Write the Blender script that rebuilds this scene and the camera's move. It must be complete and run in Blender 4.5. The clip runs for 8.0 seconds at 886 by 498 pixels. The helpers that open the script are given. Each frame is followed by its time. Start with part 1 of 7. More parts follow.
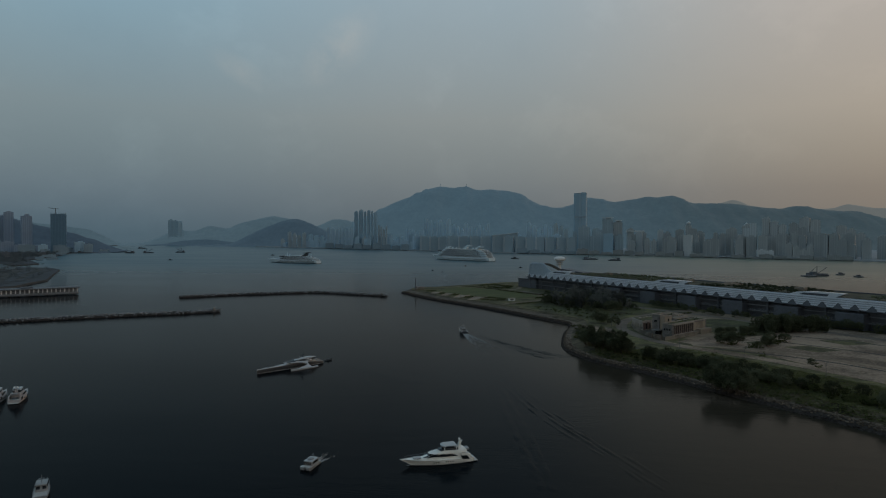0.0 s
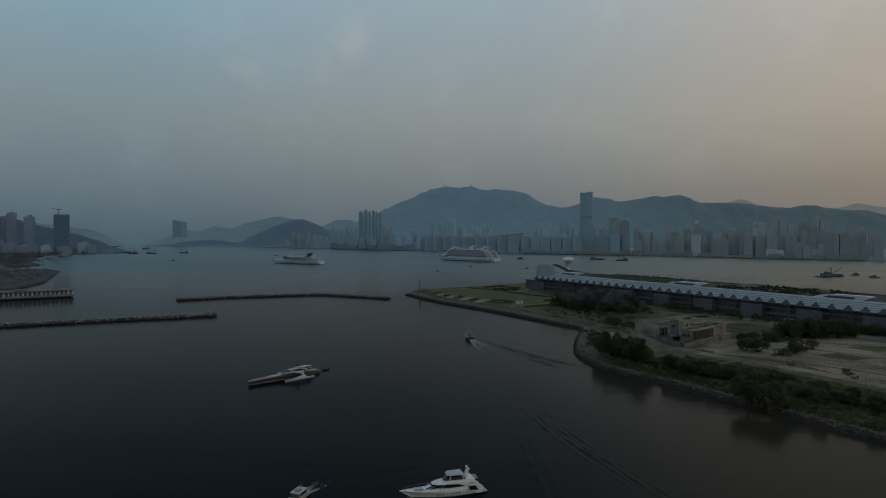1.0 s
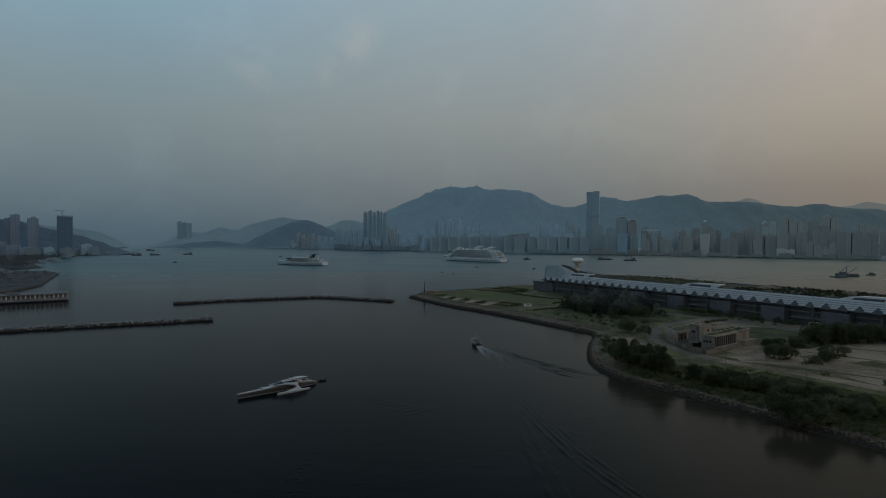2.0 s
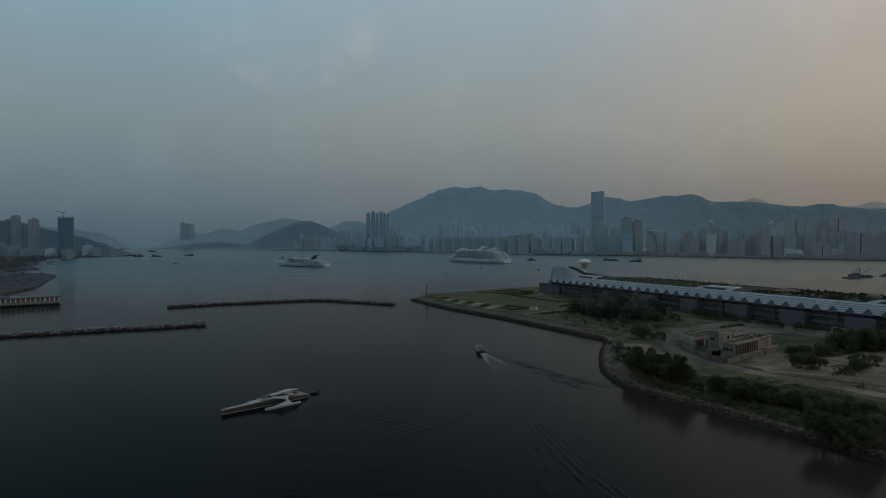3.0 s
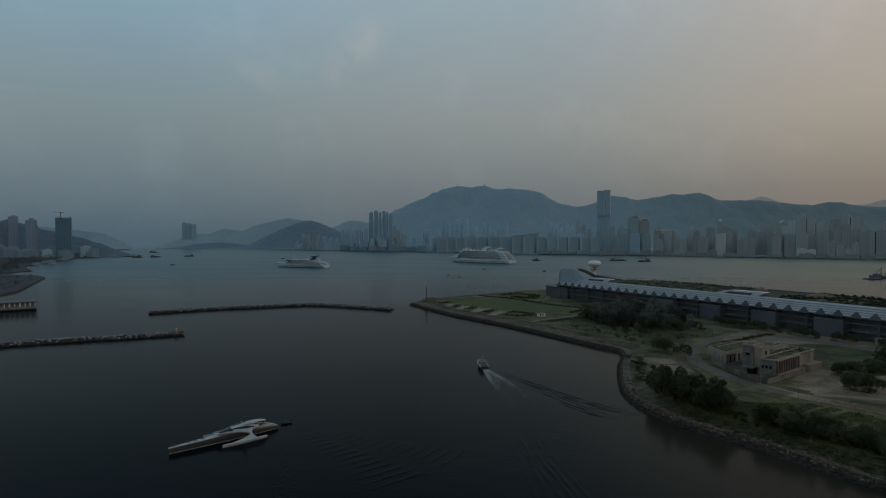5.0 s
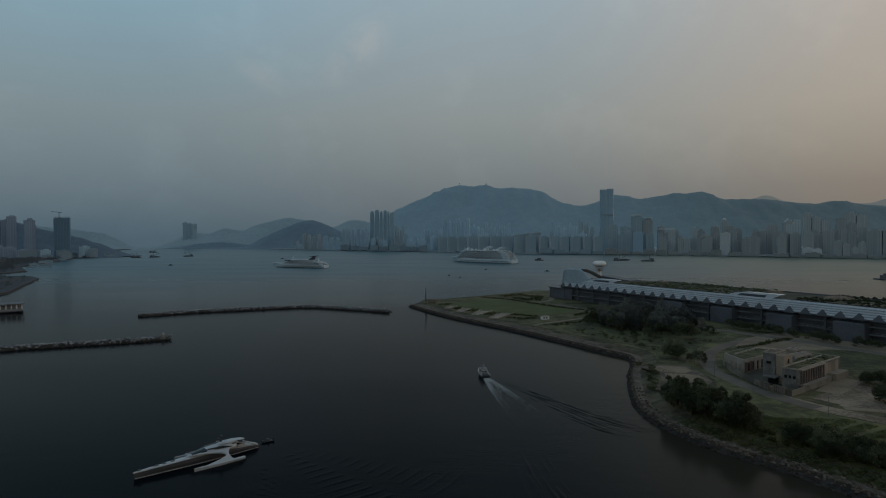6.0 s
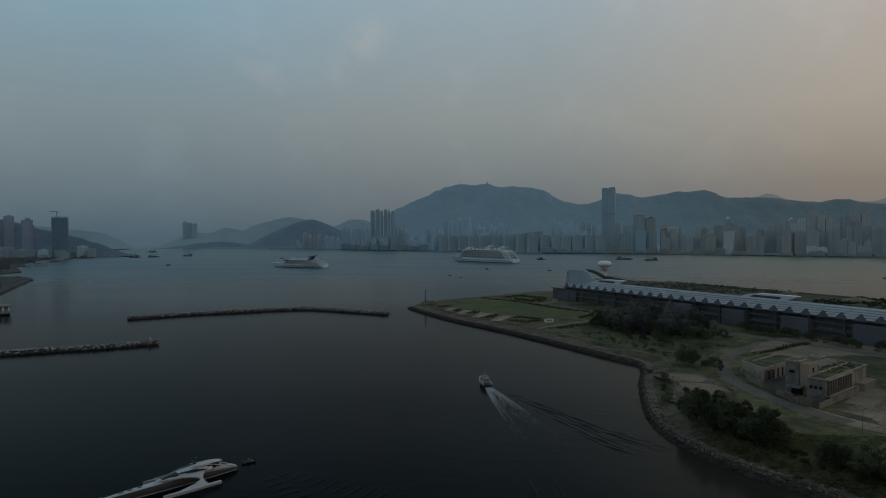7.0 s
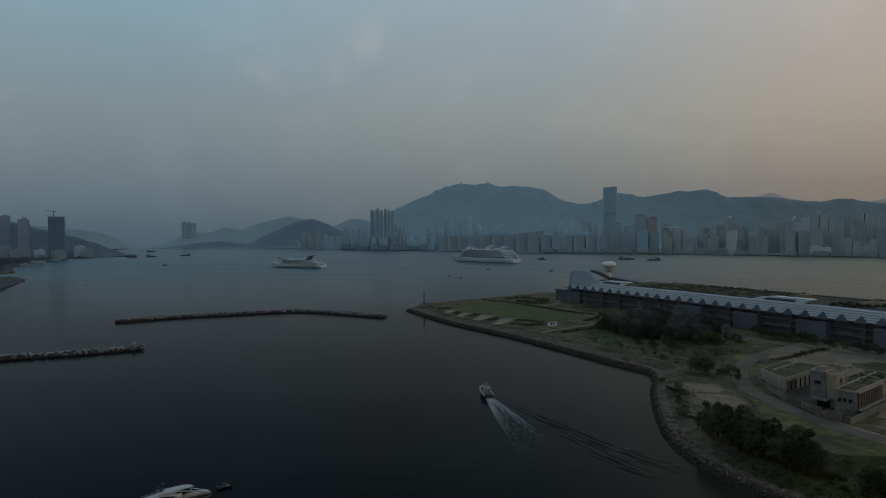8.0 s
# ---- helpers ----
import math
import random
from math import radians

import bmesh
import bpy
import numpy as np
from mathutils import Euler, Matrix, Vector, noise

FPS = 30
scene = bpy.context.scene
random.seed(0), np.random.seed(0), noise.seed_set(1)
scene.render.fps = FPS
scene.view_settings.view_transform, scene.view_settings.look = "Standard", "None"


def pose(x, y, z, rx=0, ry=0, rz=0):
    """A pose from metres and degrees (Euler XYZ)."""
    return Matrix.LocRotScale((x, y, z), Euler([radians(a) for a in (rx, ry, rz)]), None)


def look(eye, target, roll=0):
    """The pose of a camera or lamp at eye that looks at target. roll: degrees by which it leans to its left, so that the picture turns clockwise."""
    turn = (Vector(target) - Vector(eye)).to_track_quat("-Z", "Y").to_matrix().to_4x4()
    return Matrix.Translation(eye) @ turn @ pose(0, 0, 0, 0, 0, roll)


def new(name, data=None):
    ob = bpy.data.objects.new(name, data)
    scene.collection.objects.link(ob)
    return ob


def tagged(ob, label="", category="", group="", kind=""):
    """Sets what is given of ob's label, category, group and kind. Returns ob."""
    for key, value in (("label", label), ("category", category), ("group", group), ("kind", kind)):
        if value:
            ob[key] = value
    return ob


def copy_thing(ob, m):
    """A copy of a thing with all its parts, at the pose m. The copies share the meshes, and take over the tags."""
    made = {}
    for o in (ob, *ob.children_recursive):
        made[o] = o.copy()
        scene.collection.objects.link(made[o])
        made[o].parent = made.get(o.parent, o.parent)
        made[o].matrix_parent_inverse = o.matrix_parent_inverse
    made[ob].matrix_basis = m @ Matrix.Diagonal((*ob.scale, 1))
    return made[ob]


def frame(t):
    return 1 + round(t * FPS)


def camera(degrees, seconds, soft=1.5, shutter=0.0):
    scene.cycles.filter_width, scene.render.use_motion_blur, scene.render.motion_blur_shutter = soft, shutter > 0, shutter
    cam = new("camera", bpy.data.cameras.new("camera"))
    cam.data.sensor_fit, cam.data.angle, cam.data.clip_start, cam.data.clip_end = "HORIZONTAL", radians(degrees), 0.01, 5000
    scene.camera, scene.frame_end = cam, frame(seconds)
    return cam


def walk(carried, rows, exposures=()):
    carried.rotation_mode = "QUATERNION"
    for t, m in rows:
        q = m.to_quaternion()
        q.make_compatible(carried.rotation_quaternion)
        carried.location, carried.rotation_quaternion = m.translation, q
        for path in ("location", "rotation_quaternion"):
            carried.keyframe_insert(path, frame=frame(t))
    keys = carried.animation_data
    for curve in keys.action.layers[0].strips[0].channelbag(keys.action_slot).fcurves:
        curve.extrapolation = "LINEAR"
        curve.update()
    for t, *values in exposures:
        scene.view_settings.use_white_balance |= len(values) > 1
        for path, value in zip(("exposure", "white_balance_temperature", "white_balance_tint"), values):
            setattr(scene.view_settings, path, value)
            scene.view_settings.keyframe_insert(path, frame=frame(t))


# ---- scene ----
from mathutils.geometry import tessellate_polygon

# ---------------------------------------------------------------- camera
cam = camera(70.0, 8.0, soft=1.12)
PATH = [
    (0, (2.62, -1.336, 73.076), (2.512, 0.66, 73.037), 0.3),
    (0.5, (2.351, 11.212, 73.059), (2.235, 13.208, 73.021), 0.2),
    (1, (1.41, 22.553, 73.481), (1.286, 24.549, 73.442), 0.2),
    (1.5, (0.769, 34.613, 73.562), (0.636, 36.609, 73.523), 0.1),
    (3, (-0.738, 70.669, 73.876), (-0.89, 72.663, 73.84), -0.1),
    (3.5, (-0.847, 81.852, 74.226), (-1.003, 83.846, 74.189), -0.1),
    (4, (-0.671, 93.395, 74.531), (-0.832, 95.388, 74.494), -0.2),
    (4.5, (-0.242, 104.941, 74.706), (-0.406, 106.934, 74.669), -0.2),
    (6, (0.086, 139.225, 75.134), (-0.086, 141.217, 75.095), -0.3),
    (6.5, (0.189, 149.74, 75.348), (0.013, 151.732, 75.307), -0.3),
    (7, (-0.44, 160.331, 75.553), (-0.616, 162.323, 75.511), -0.4),
    (7.5, (-0.826, 171.064, 75.527), (-1.003, 173.056, 75.485), -0.4),
    (8, (-1.236, 181.277, 75.678), (-1.413, 183.269, 75.635), -0.4),
]
walk(cam, [(t, look(eye, target, roll)) for t, eye, target, roll in PATH])

# ---------------------------------------------------------------- sky and sun
SUN_AZ, SUN_EL = radians(72), radians(5)  # azimuth from +y towards +x

world = bpy.data.worlds.new("dusk_sky")
scene.world = world
world.use_nodes = True
nt = world.node_tree
nt.nodes.clear()


def node(tree, kind, **inputs):
    n = tree.nodes.new(kind)
    for key, value in inputs.items():
        n.inputs[int(key[1:]) if key[0] == "i" and key[1:].isdigit() else key.replace("_", " ")].default_value = value
    return n


def ramp(tree, stops, smooth="EASE"):
    n = tree.nodes.new("ShaderNodeValToRGB")
    n.color_ramp.interpolation = smooth
    while len(n.color_ramp.elements) < len(stops):
        n.color_ramp.elements.new(0.5)
    for e, (at, c) in zip(n.color_ramp.elements, stops):
        e.position = at
        e.color = (*c, 1) if len(c) == 3 else c
    return n


def math_node(tree, op, a, b=None, clamp=False):
    n = tree.nodes.new("ShaderNodeMath")
    n.operation, n.use_clamp = op, clamp
    for i, v in enumerate((a, b)):
        if v is None:
            continue
        if isinstance(v, (int, float)):
            n.inputs[i].default_value = v
        else:
            tree.links.new(v, n.inputs[i])
    return n.outputs[0]


def srgb(r, g, b):
    return tuple(((v / 255 + 0.055) / 1.055) ** 2.4 if v > 10 else v / 255 / 12.92 for v in (r, g, b))


co = nt.nodes.new("ShaderNodeTexCoord")
xyz = nt.nodes.new("ShaderNodeSeparateXYZ")
nt.links.new(co.outputs["Generated"], xyz.inputs[0])
up = math_node(nt, "ADD", math_node(nt, "MULTIPLY", xyz.outputs[2], 1.0), 0.1, True)  # 0.1 is the horizon
# hazy dusk sky: one tone away from the sunset, one towards it
east = ramp(nt, [(0.0, srgb(68, 86, 95)), (0.1, srgb(73, 92, 103)), (0.17, srgb(92, 110, 121)), (0.28, srgb(114, 130, 138)),
                 (0.45, srgb(124, 154, 170)), (0.6, srgb(106, 134, 152)), (1.0, srgb(92, 116, 134))], "LINEAR")
west = ramp(nt, [(0.0, srgb(104, 104, 97)), (0.1, srgb(112, 110, 102)), (0.17, srgb(118, 115, 111)), (0.28, srgb(152, 144, 136)),
                 (0.45, srgb(169, 161, 155)), (0.6, srgb(140, 144, 146)), (1.0, srgb(92, 116, 134))], "LINEAR")
nt.links.new(up, east.inputs[0])
nt.links.new(up, west.inputs[0])
# how far the direction lies towards the sunset
flat = math_node(nt, "SQRT", math_node(nt, "ADD", math_node(nt, "MULTIPLY", xyz.outputs[0], xyz.outputs[0]),
                                       math_node(nt, "ADD", math_node(nt, "MULTIPLY", xyz.outputs[1], xyz.outputs[1]), 0.0001)))
lean = math_node(nt, "DIVIDE", math_node(nt, "ADD", math_node(nt, "MULTIPLY", xyz.outputs[0], math.sin(SUN_AZ)),
                                         math_node(nt, "MULTIPLY", xyz.outputs[1], math.cos(SUN_AZ))), flat)
side = ramp(nt, [(0.0, (0, 0, 0)), (0.36, (0.0, 0.0, 0.0)), (0.66, (0.31, 0.31, 0.31)), (0.9, (0.94, 0.94, 0.94)), (1.0, (1.05, 1.05, 1.05))])
nt.links.new(math_node(nt, "ADD", math_node(nt, "MULTIPLY", lean, 0.5), 0.5, True), side.inputs[0])
blend = nt.nodes.new("ShaderNodeMix")
blend.data_type = "RGBA"
nt.links.new(side.outputs[0], blend.inputs[0])
nt.links.new(east.outputs[0], blend.inputs[6])
nt.links.new(west.outputs[0], blend.inputs[7])
# the unseen sky opposite the view: made paler to light what faces the camera
rear = ramp(nt, [(0.0, srgb(126, 126, 123)), (0.1, srgb(138, 137, 133)), (0.28, srgb(152, 149, 144)), (0.5, srgb(140, 147, 150)), (0.75, srgb(114, 132, 144)), (1.0, srgb(92, 116, 134))], "LINEAR")
nt.links.new(up, rear.inputs[0])
behind = ramp(nt, [(0.0, (0, 0, 0)), (0.5, (0, 0, 0)), (0.8, (0.75, 0.75, 0.75)), (1.0, (1, 1, 1))])
nt.links.new(math_node(nt, "SUBTRACT", 0.5, math_node(nt, "MULTIPLY", xyz.outputs[1], 0.5), True), behind.inputs[0])
dome = nt.nodes.new("ShaderNodeMix")
dome.data_type = "RGBA"
nt.links.new(behind.outputs[0], dome.inputs[0])
nt.links.new(blend.outputs[2], dome.inputs[6])
nt.links.new(rear.outputs[0], dome.inputs[7])
# thin high cloud
cmap = node(nt, "ShaderNodeMapping")
cmap.inputs["Scale"].default_value = (2.6, 1.6, 3.2)
cmap.inputs["Rotation"].default_value = (0.3, 0.9, 0.3)
nt.links.new(co.outputs["Generated"], cmap.inputs[0])
cn = node(nt, "ShaderNodeTexNoise", Scale=2.6, Detail=7.0, Roughness=0.62)
nt.links.new(cmap.outputs[0], cn.inputs[0])
cl = ramp(nt, [(0.0, (0.93, 0.93, 0.94)), (0.5, (1.0, 1.0, 1.0)), (0.64, (1.05, 1.045, 1.04)), (0.8, (1.16, 1.14, 1.12))])
nt.links.new(cn.outputs[0], cl.inputs[0])
cm = nt.nodes.new("ShaderNodeMix")
cm.data_type, cm.blend_type = "RGBA", "MULTIPLY"
cm.inputs[0].default_value = 1.0
nt.links.new(dome.outputs[2], cm.inputs[6])
nt.links.new(cl.outputs[0], cm.inputs[7])
# two small warm wisps of cloud
fine_cloud = node(nt, "ShaderNodeTexNoise", Scale=17.0, Detail=6.0, Roughness=0.6)
nt.links.new(co.outputs["Generated"], fine_cloud.inputs[0])
wisps = 0.0
for centre, lie, across, long, thin, much in (((-0.2046, 0.9371, 0.2828), (0.721, -0.051, 0.691), (0.662, 0.345, -0.665), 0.085, 0.04, 0.36),
                                              ((-0.3449, 0.9074, 0.24), (0.788, 0.419, -0.45), (-0.509, 0.034, -0.86), 0.06, 0.022, 0.2)):
    off = nt.nodes.new("ShaderNodeVectorMath")
    off.operation = "SUBTRACT"
    nt.links.new(co.outputs["Generated"], off.inputs[0])
    off.inputs[1].default_value = centre
    reach = 0.0
    for axis, size in ((lie, long), (across, thin)):
        dot = nt.nodes.new("ShaderNodeVectorMath")
        dot.operation = "DOT_PRODUCT"
        nt.links.new(off.outputs[0], dot.inputs[0])
        dot.inputs[1].default_value = axis
        reach = math_node(nt, "ADD", reach, math_node(nt, "POWER", math_node(nt, "ABSOLUTE", math_node(nt, "DIVIDE", dot.outputs["Value"], size)), 2.0))
    body = math_node(nt, "POWER", math_node(nt, "SUBTRACT", 1.0, reach, True), 1.5)
    tuft = math_node(nt, "MULTIPLY", math_node(nt, "SUBTRACT", fine_cloud.outputs[0], 0.3), 2.0, True)
    wisps = math_node(nt, "ADD", wisps, math_node(nt, "MULTIPLY", math_node(nt, "MULTIPLY", body, tuft), much))
wm = nt.nodes.new("ShaderNodeMix")
wm.data_type = "RGBA"
nt.links.new(wisps, wm.inputs[0])
nt.links.new(cm.outputs[2], wm.inputs[6])
wm.inputs[7].default_value = (*srgb(186, 178, 168), 1)
sky = nt.nodes.new("ShaderNodeTexSky")
sky.sky_type, sky.sun_disc = "NISHITA", False
sky.sun_elevation, sky.sun_rotation = SUN_EL, SUN_AZ
sky.air_density, sky.dust_density = 1.5, 4.0
bg1, bg2 = node(nt, "ShaderNodeBackground", Strength=1.07), node(nt, "ShaderNodeBackground", Strength=0.02)
nt.links.new(wm.outputs[2], bg1.inputs[0])
nt.links.new(sky.outputs[0], bg2.inputs[0])
total, out = nt.nodes.new("ShaderNodeAddShader"), nt.nodes.new("ShaderNodeOutputWorld")
nt.links.new(bg1.outputs[0], total.inputs[0])
nt.links.new(bg2.outputs[0], total.inputs[1])
nt.links.new(total.outputs[0], out.inputs[0])

sun = new("sun", bpy.data.lights.new("sun", "SUN"))
sun.data.energy, sun.data.angle, sun.data.color = 0.11, radians(25), (1.0, 0.88, 0.77)
sun.matrix_world = look((0, 0, 0), (-math.sin(SUN_AZ), -math.cos(SUN_AZ), -math.tan(radians(12))))
scene.view_settings.exposure = 0.0


# ---------------------------------------------------------------- materials
def mat(name, base, rough=0.7, metal=0.0, vary=0.25, big=0.05, fine=1.5, bump=0.3, tint=None, spec=0.4, rand=0.0, spread=0.2):
    """A surface with two scales of variation and fine relief; big and fine are cycles per metre."""
    m = bpy.data.materials.new(name)
    m.use_nodes = True
    t = m.node_tree
    b = t.nodes["Principled BSDF"]
    b.inputs["Roughness"].default_value, b.inputs["Metallic"].default_value = rough, metal
    b.inputs["Specular IOR Level"].default_value = spec
    c = t.nodes.new("ShaderNodeTexCoord")
    n1 = node(t, "ShaderNodeTexNoise", Scale=big, Detail=5.0, Roughness=0.6)
    n2 = node(t, "ShaderNodeTexNoise", Scale=fine, Detail=6.0, Roughness=0.65)
    t.links.new(c.outputs["Object"], n1.inputs[0])
    t.links.new(c.outputs["Object"], n2.inputs[0])
    f = math_node(t, "ADD", math_node(t, "MULTIPLY", n1.outputs[0], 0.6), math_node(t, "MULTIPLY", n2.outputs[0], 0.4))
    if rand:
        info = t.nodes.new("ShaderNodeObjectInfo")
        f = math_node(t, "ADD", f, math_node(t, "MULTIPLY", math_node(t, "SUBTRACT", info.outputs["Random"], 0.5), rand))
    lo = tuple(v * (1 - vary) for v in base)
    hi = tuple(min(0.95, v * (1 + vary)) for v in (tint or base))
    r = ramp(t, [(0.5 - spread, lo), (0.5 + spread, hi)])
    t.links.new(f, r.inputs[0])
    t.links.new(r.outputs[0], b.inputs["Base Color"])
    if bump:
        bn = node(t, "ShaderNodeBump", Strength=bump, Distance=0.25 / fine)
        t.links.new(n2.outputs[0], bn.inputs["Height"])
        t.links.new(bn.outputs[0], b.inputs["Normal"])
    return m


def leaf_mat(name, base, tint):
    """Foliage: matt leaves that let part of the light through."""
    m = mat(name, base, 0.9, vary=0.4, big=0.15, fine=1.0, bump=0, tint=tint, rand=0.6, spec=0.06)
    t = m.node_tree
    b = t.nodes["Principled BSDF"]
    glow = node(t, "ShaderNodeBsdfTranslucent")
    t.links.new(b.inputs["Base Color"].links[0].from_socket, glow.inputs[0])
    mix = node(t, "ShaderNodeMixShader", i0=0.45)
    t.links.new(b.outputs[0], mix.inputs[1])
    t.links.new(glow.outputs[0], mix.inputs[2])
    t.links.new(mix.outputs[0], t.nodes["Material Output"].inputs[0])
    return m


def facade(name, wall, glass, bay=3.6, storey=3.1, share=(0.55, 0.5), rough=0.6, stripe=0.0):
    """Storeys of windows in a wall, for buildings kilometres away. stripe: how far window columns join upwards."""
    m = mat(name, wall, rough, vary=0.12, big=0.02, fine=0.3, bump=0, rand=0.3)
    t = m.node_tree
    b = t.nodes["Principled BSDF"]
    c = t.nodes.new("ShaderNodeTexCoord")
    s = t.nodes.new("ShaderNodeSeparateXYZ")
    t.links.new(c.outputs["Object"], s.inputs[0])
    u = math_node(t, "FRACT", math_node(t, "DIVIDE", math_node(t, "ADD", s.outputs[0], s.outputs[1]), bay))
    v = math_node(t, "FRACT", math_node(t, "DIVIDE", s.outputs[2], storey))
    k = math_node(t, "MULTIPLY", math_node(t, "LESS_THAN", u, share[0]),
                  math_node(t, "MAXIMUM", math_node(t, "LESS_THAN", v, share[1]), stripe))
    side_only = math_node(t, "SUBTRACT", 1.0, math_node(t, "GREATER_THAN", top_of(t), 0.5))
    k = math_node(t, "MULTIPLY", k, side_only)
    mix = t.nodes.new("ShaderNodeMix")
    mix.data_type = "RGBA"
    t.links.new(k, mix.inputs[0])
    t.links.new(b.inputs["Base Color"].links[0].from_socket, mix.inputs[6])
    mix.inputs[7].default_value = (*glass, 1)
    t.links.new(mix.outputs[2], b.inputs["Base Color"])
    t.links.new(math_node(t, "SUBTRACT", rough, math_node(t, "MULTIPLY", k, rough - 0.18)), b.inputs["Roughness"])
    return m


def top_of(t):
    g = t.nodes.new("ShaderNodeNewGeometry")
    s = t.nodes.new("ShaderNodeSeparateXYZ")
    t.links.new(g.outputs["Normal"], s.inputs[0])
    return s.outputs[2]


def water_material():
    """Calm dark water inside the breakwaters, rougher beyond, where the sky's sheen is put into the colour."""
    m = bpy.data.materials.new("harbour_water")
    m.use_nodes = True
    t = m.node_tree
    b = t.nodes["Principled BSDF"]
    g = t.nodes.new("ShaderNodeNewGeometry")
    s = t.nodes.new("ShaderNodeSeparateXYZ")
    t.links.new(g.outputs["Position"], s.inputs[0])
    wide = node(t, "ShaderNodeTexNoise", Scale=0.004, Detail=3.0, Roughness=0.5)
    t.links.new(g.outputs["Position"], wide.inputs[0])
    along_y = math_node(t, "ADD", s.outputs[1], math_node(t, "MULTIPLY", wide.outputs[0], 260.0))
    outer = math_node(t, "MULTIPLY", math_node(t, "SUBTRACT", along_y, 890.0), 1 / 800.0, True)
    patch = node(t, "ShaderNodeTexNoise", Scale=0.006, Detail=4.0, Roughness=0.55)
    mp = node(t, "ShaderNodeMapping")
    mp.inputs["Scale"].default_value = (0.5, 1.6, 1.0)
    t.links.new(g.outputs["Position"], mp.inputs[0])
    t.links.new(mp.outputs[0], patch.inputs[0])
    r = ramp(t, [(0.3, (0.125, 0.125, 0.125)), (0.7, (0.165, 0.165, 0.165))])
    t.links.new(patch.outputs[0], r.inputs[0])
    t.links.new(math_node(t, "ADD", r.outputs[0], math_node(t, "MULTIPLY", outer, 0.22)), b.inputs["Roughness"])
    # warm sky reflection painted brown by the headland, bluer tone out in the basin
    warm_side = math_node(t, "MULTIPLY", math_node(t, "ADD", s.outputs[0],
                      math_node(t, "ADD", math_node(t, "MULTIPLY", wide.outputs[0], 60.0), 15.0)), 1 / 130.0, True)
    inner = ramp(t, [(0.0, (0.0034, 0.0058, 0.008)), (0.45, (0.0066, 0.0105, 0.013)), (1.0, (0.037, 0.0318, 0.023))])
    t.links.new(warm_side, inner.inputs[0])
    # IOR raised outwards to brighten the distant water
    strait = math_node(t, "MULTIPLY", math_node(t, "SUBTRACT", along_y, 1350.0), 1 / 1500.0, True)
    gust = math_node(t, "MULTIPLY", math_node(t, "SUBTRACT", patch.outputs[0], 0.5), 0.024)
    t.links.new(math_node(t, "ADD", math_node(t, "ADD", math_node(t, "ADD", gust, math_node(t, "MULTIPLY", outer, 0.18)), math_node(t, "MULTIPLY", strait, 0.13)), math_node(t, "ADD", math_node(t, "MULTIPLY", warm_side, 0.0105), 1.0565)), b.inputs["IOR"])
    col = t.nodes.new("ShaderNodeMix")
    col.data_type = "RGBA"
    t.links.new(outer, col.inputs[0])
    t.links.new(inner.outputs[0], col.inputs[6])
    # channel base colour stands in for reflected sky, bluish left, warm right
    sky_sheen = ramp(t, [(0.0, (0.018, 0.08, 0.108)), (0.5, (0.032, 0.092, 0.114)), (1.0, (0.086, 0.132, 0.1))])
    t.links.new(math_node(t, "MULTIPLY", math_node(t, "ADD", s.outputs[0], 500.0), 1 / 1300.0, True), sky_sheen.inputs[0])
    t.links.new(sky_sheen.outputs[0], col.inputs[7])
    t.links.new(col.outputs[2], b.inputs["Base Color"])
    w1 = node(t, "ShaderNodeTexNoise", Scale=0.09, Detail=3.0, Roughness=0.5)
    w2 = node(t, "ShaderNodeTexNoise", Scale=0.45, Detail=3.0, Roughness=0.6)
    mp2 = node(t, "ShaderNodeMapping")
    mp2.inputs["Scale"].default_value = (0.7, 1.5, 1.0)
    mp2.inputs["Rotation"].default_value = (0, 0, 0.35)
    t.links.new(g.outputs["Position"], mp2.inputs[0])
    t.links.new(mp2.outputs[0], w1.inputs[0])
    t.links.new(mp2.outputs[0], w2.inputs[0])
    hgt = math_node(t, "ADD", math_node(t, "MULTIPLY", w1.outputs[0], 0.7),
                    math_node(t, "MULTIPLY", w2.outputs[0], math_node(t, "MULTIPLY", patch.outputs[0], 0.5)))
    bn = node(t, "ShaderNodeBump", Distance=0.5)
    t.links.new(math_node(t, "ADD", math_node(t, "MULTIPLY", outer, 0.35), 0.3), bn.inputs["Strength"])
    t.links.new(hgt, bn.inputs["Height"])
    t.links.new(bn.outputs[0], b.inputs["Normal"])
    return m


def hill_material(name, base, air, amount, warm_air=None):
    """Wooded slopes kilometres off: the backdrop of distance, with the haze before it put in as emission."""
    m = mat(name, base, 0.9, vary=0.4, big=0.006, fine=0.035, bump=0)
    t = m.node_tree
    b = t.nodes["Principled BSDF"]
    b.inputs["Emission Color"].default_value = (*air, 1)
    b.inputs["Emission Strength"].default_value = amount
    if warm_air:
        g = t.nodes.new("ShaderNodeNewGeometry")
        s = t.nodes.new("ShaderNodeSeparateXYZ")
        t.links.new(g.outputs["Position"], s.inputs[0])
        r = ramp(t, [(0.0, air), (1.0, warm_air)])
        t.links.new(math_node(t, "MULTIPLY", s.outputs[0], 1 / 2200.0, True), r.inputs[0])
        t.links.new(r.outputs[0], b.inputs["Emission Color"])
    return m


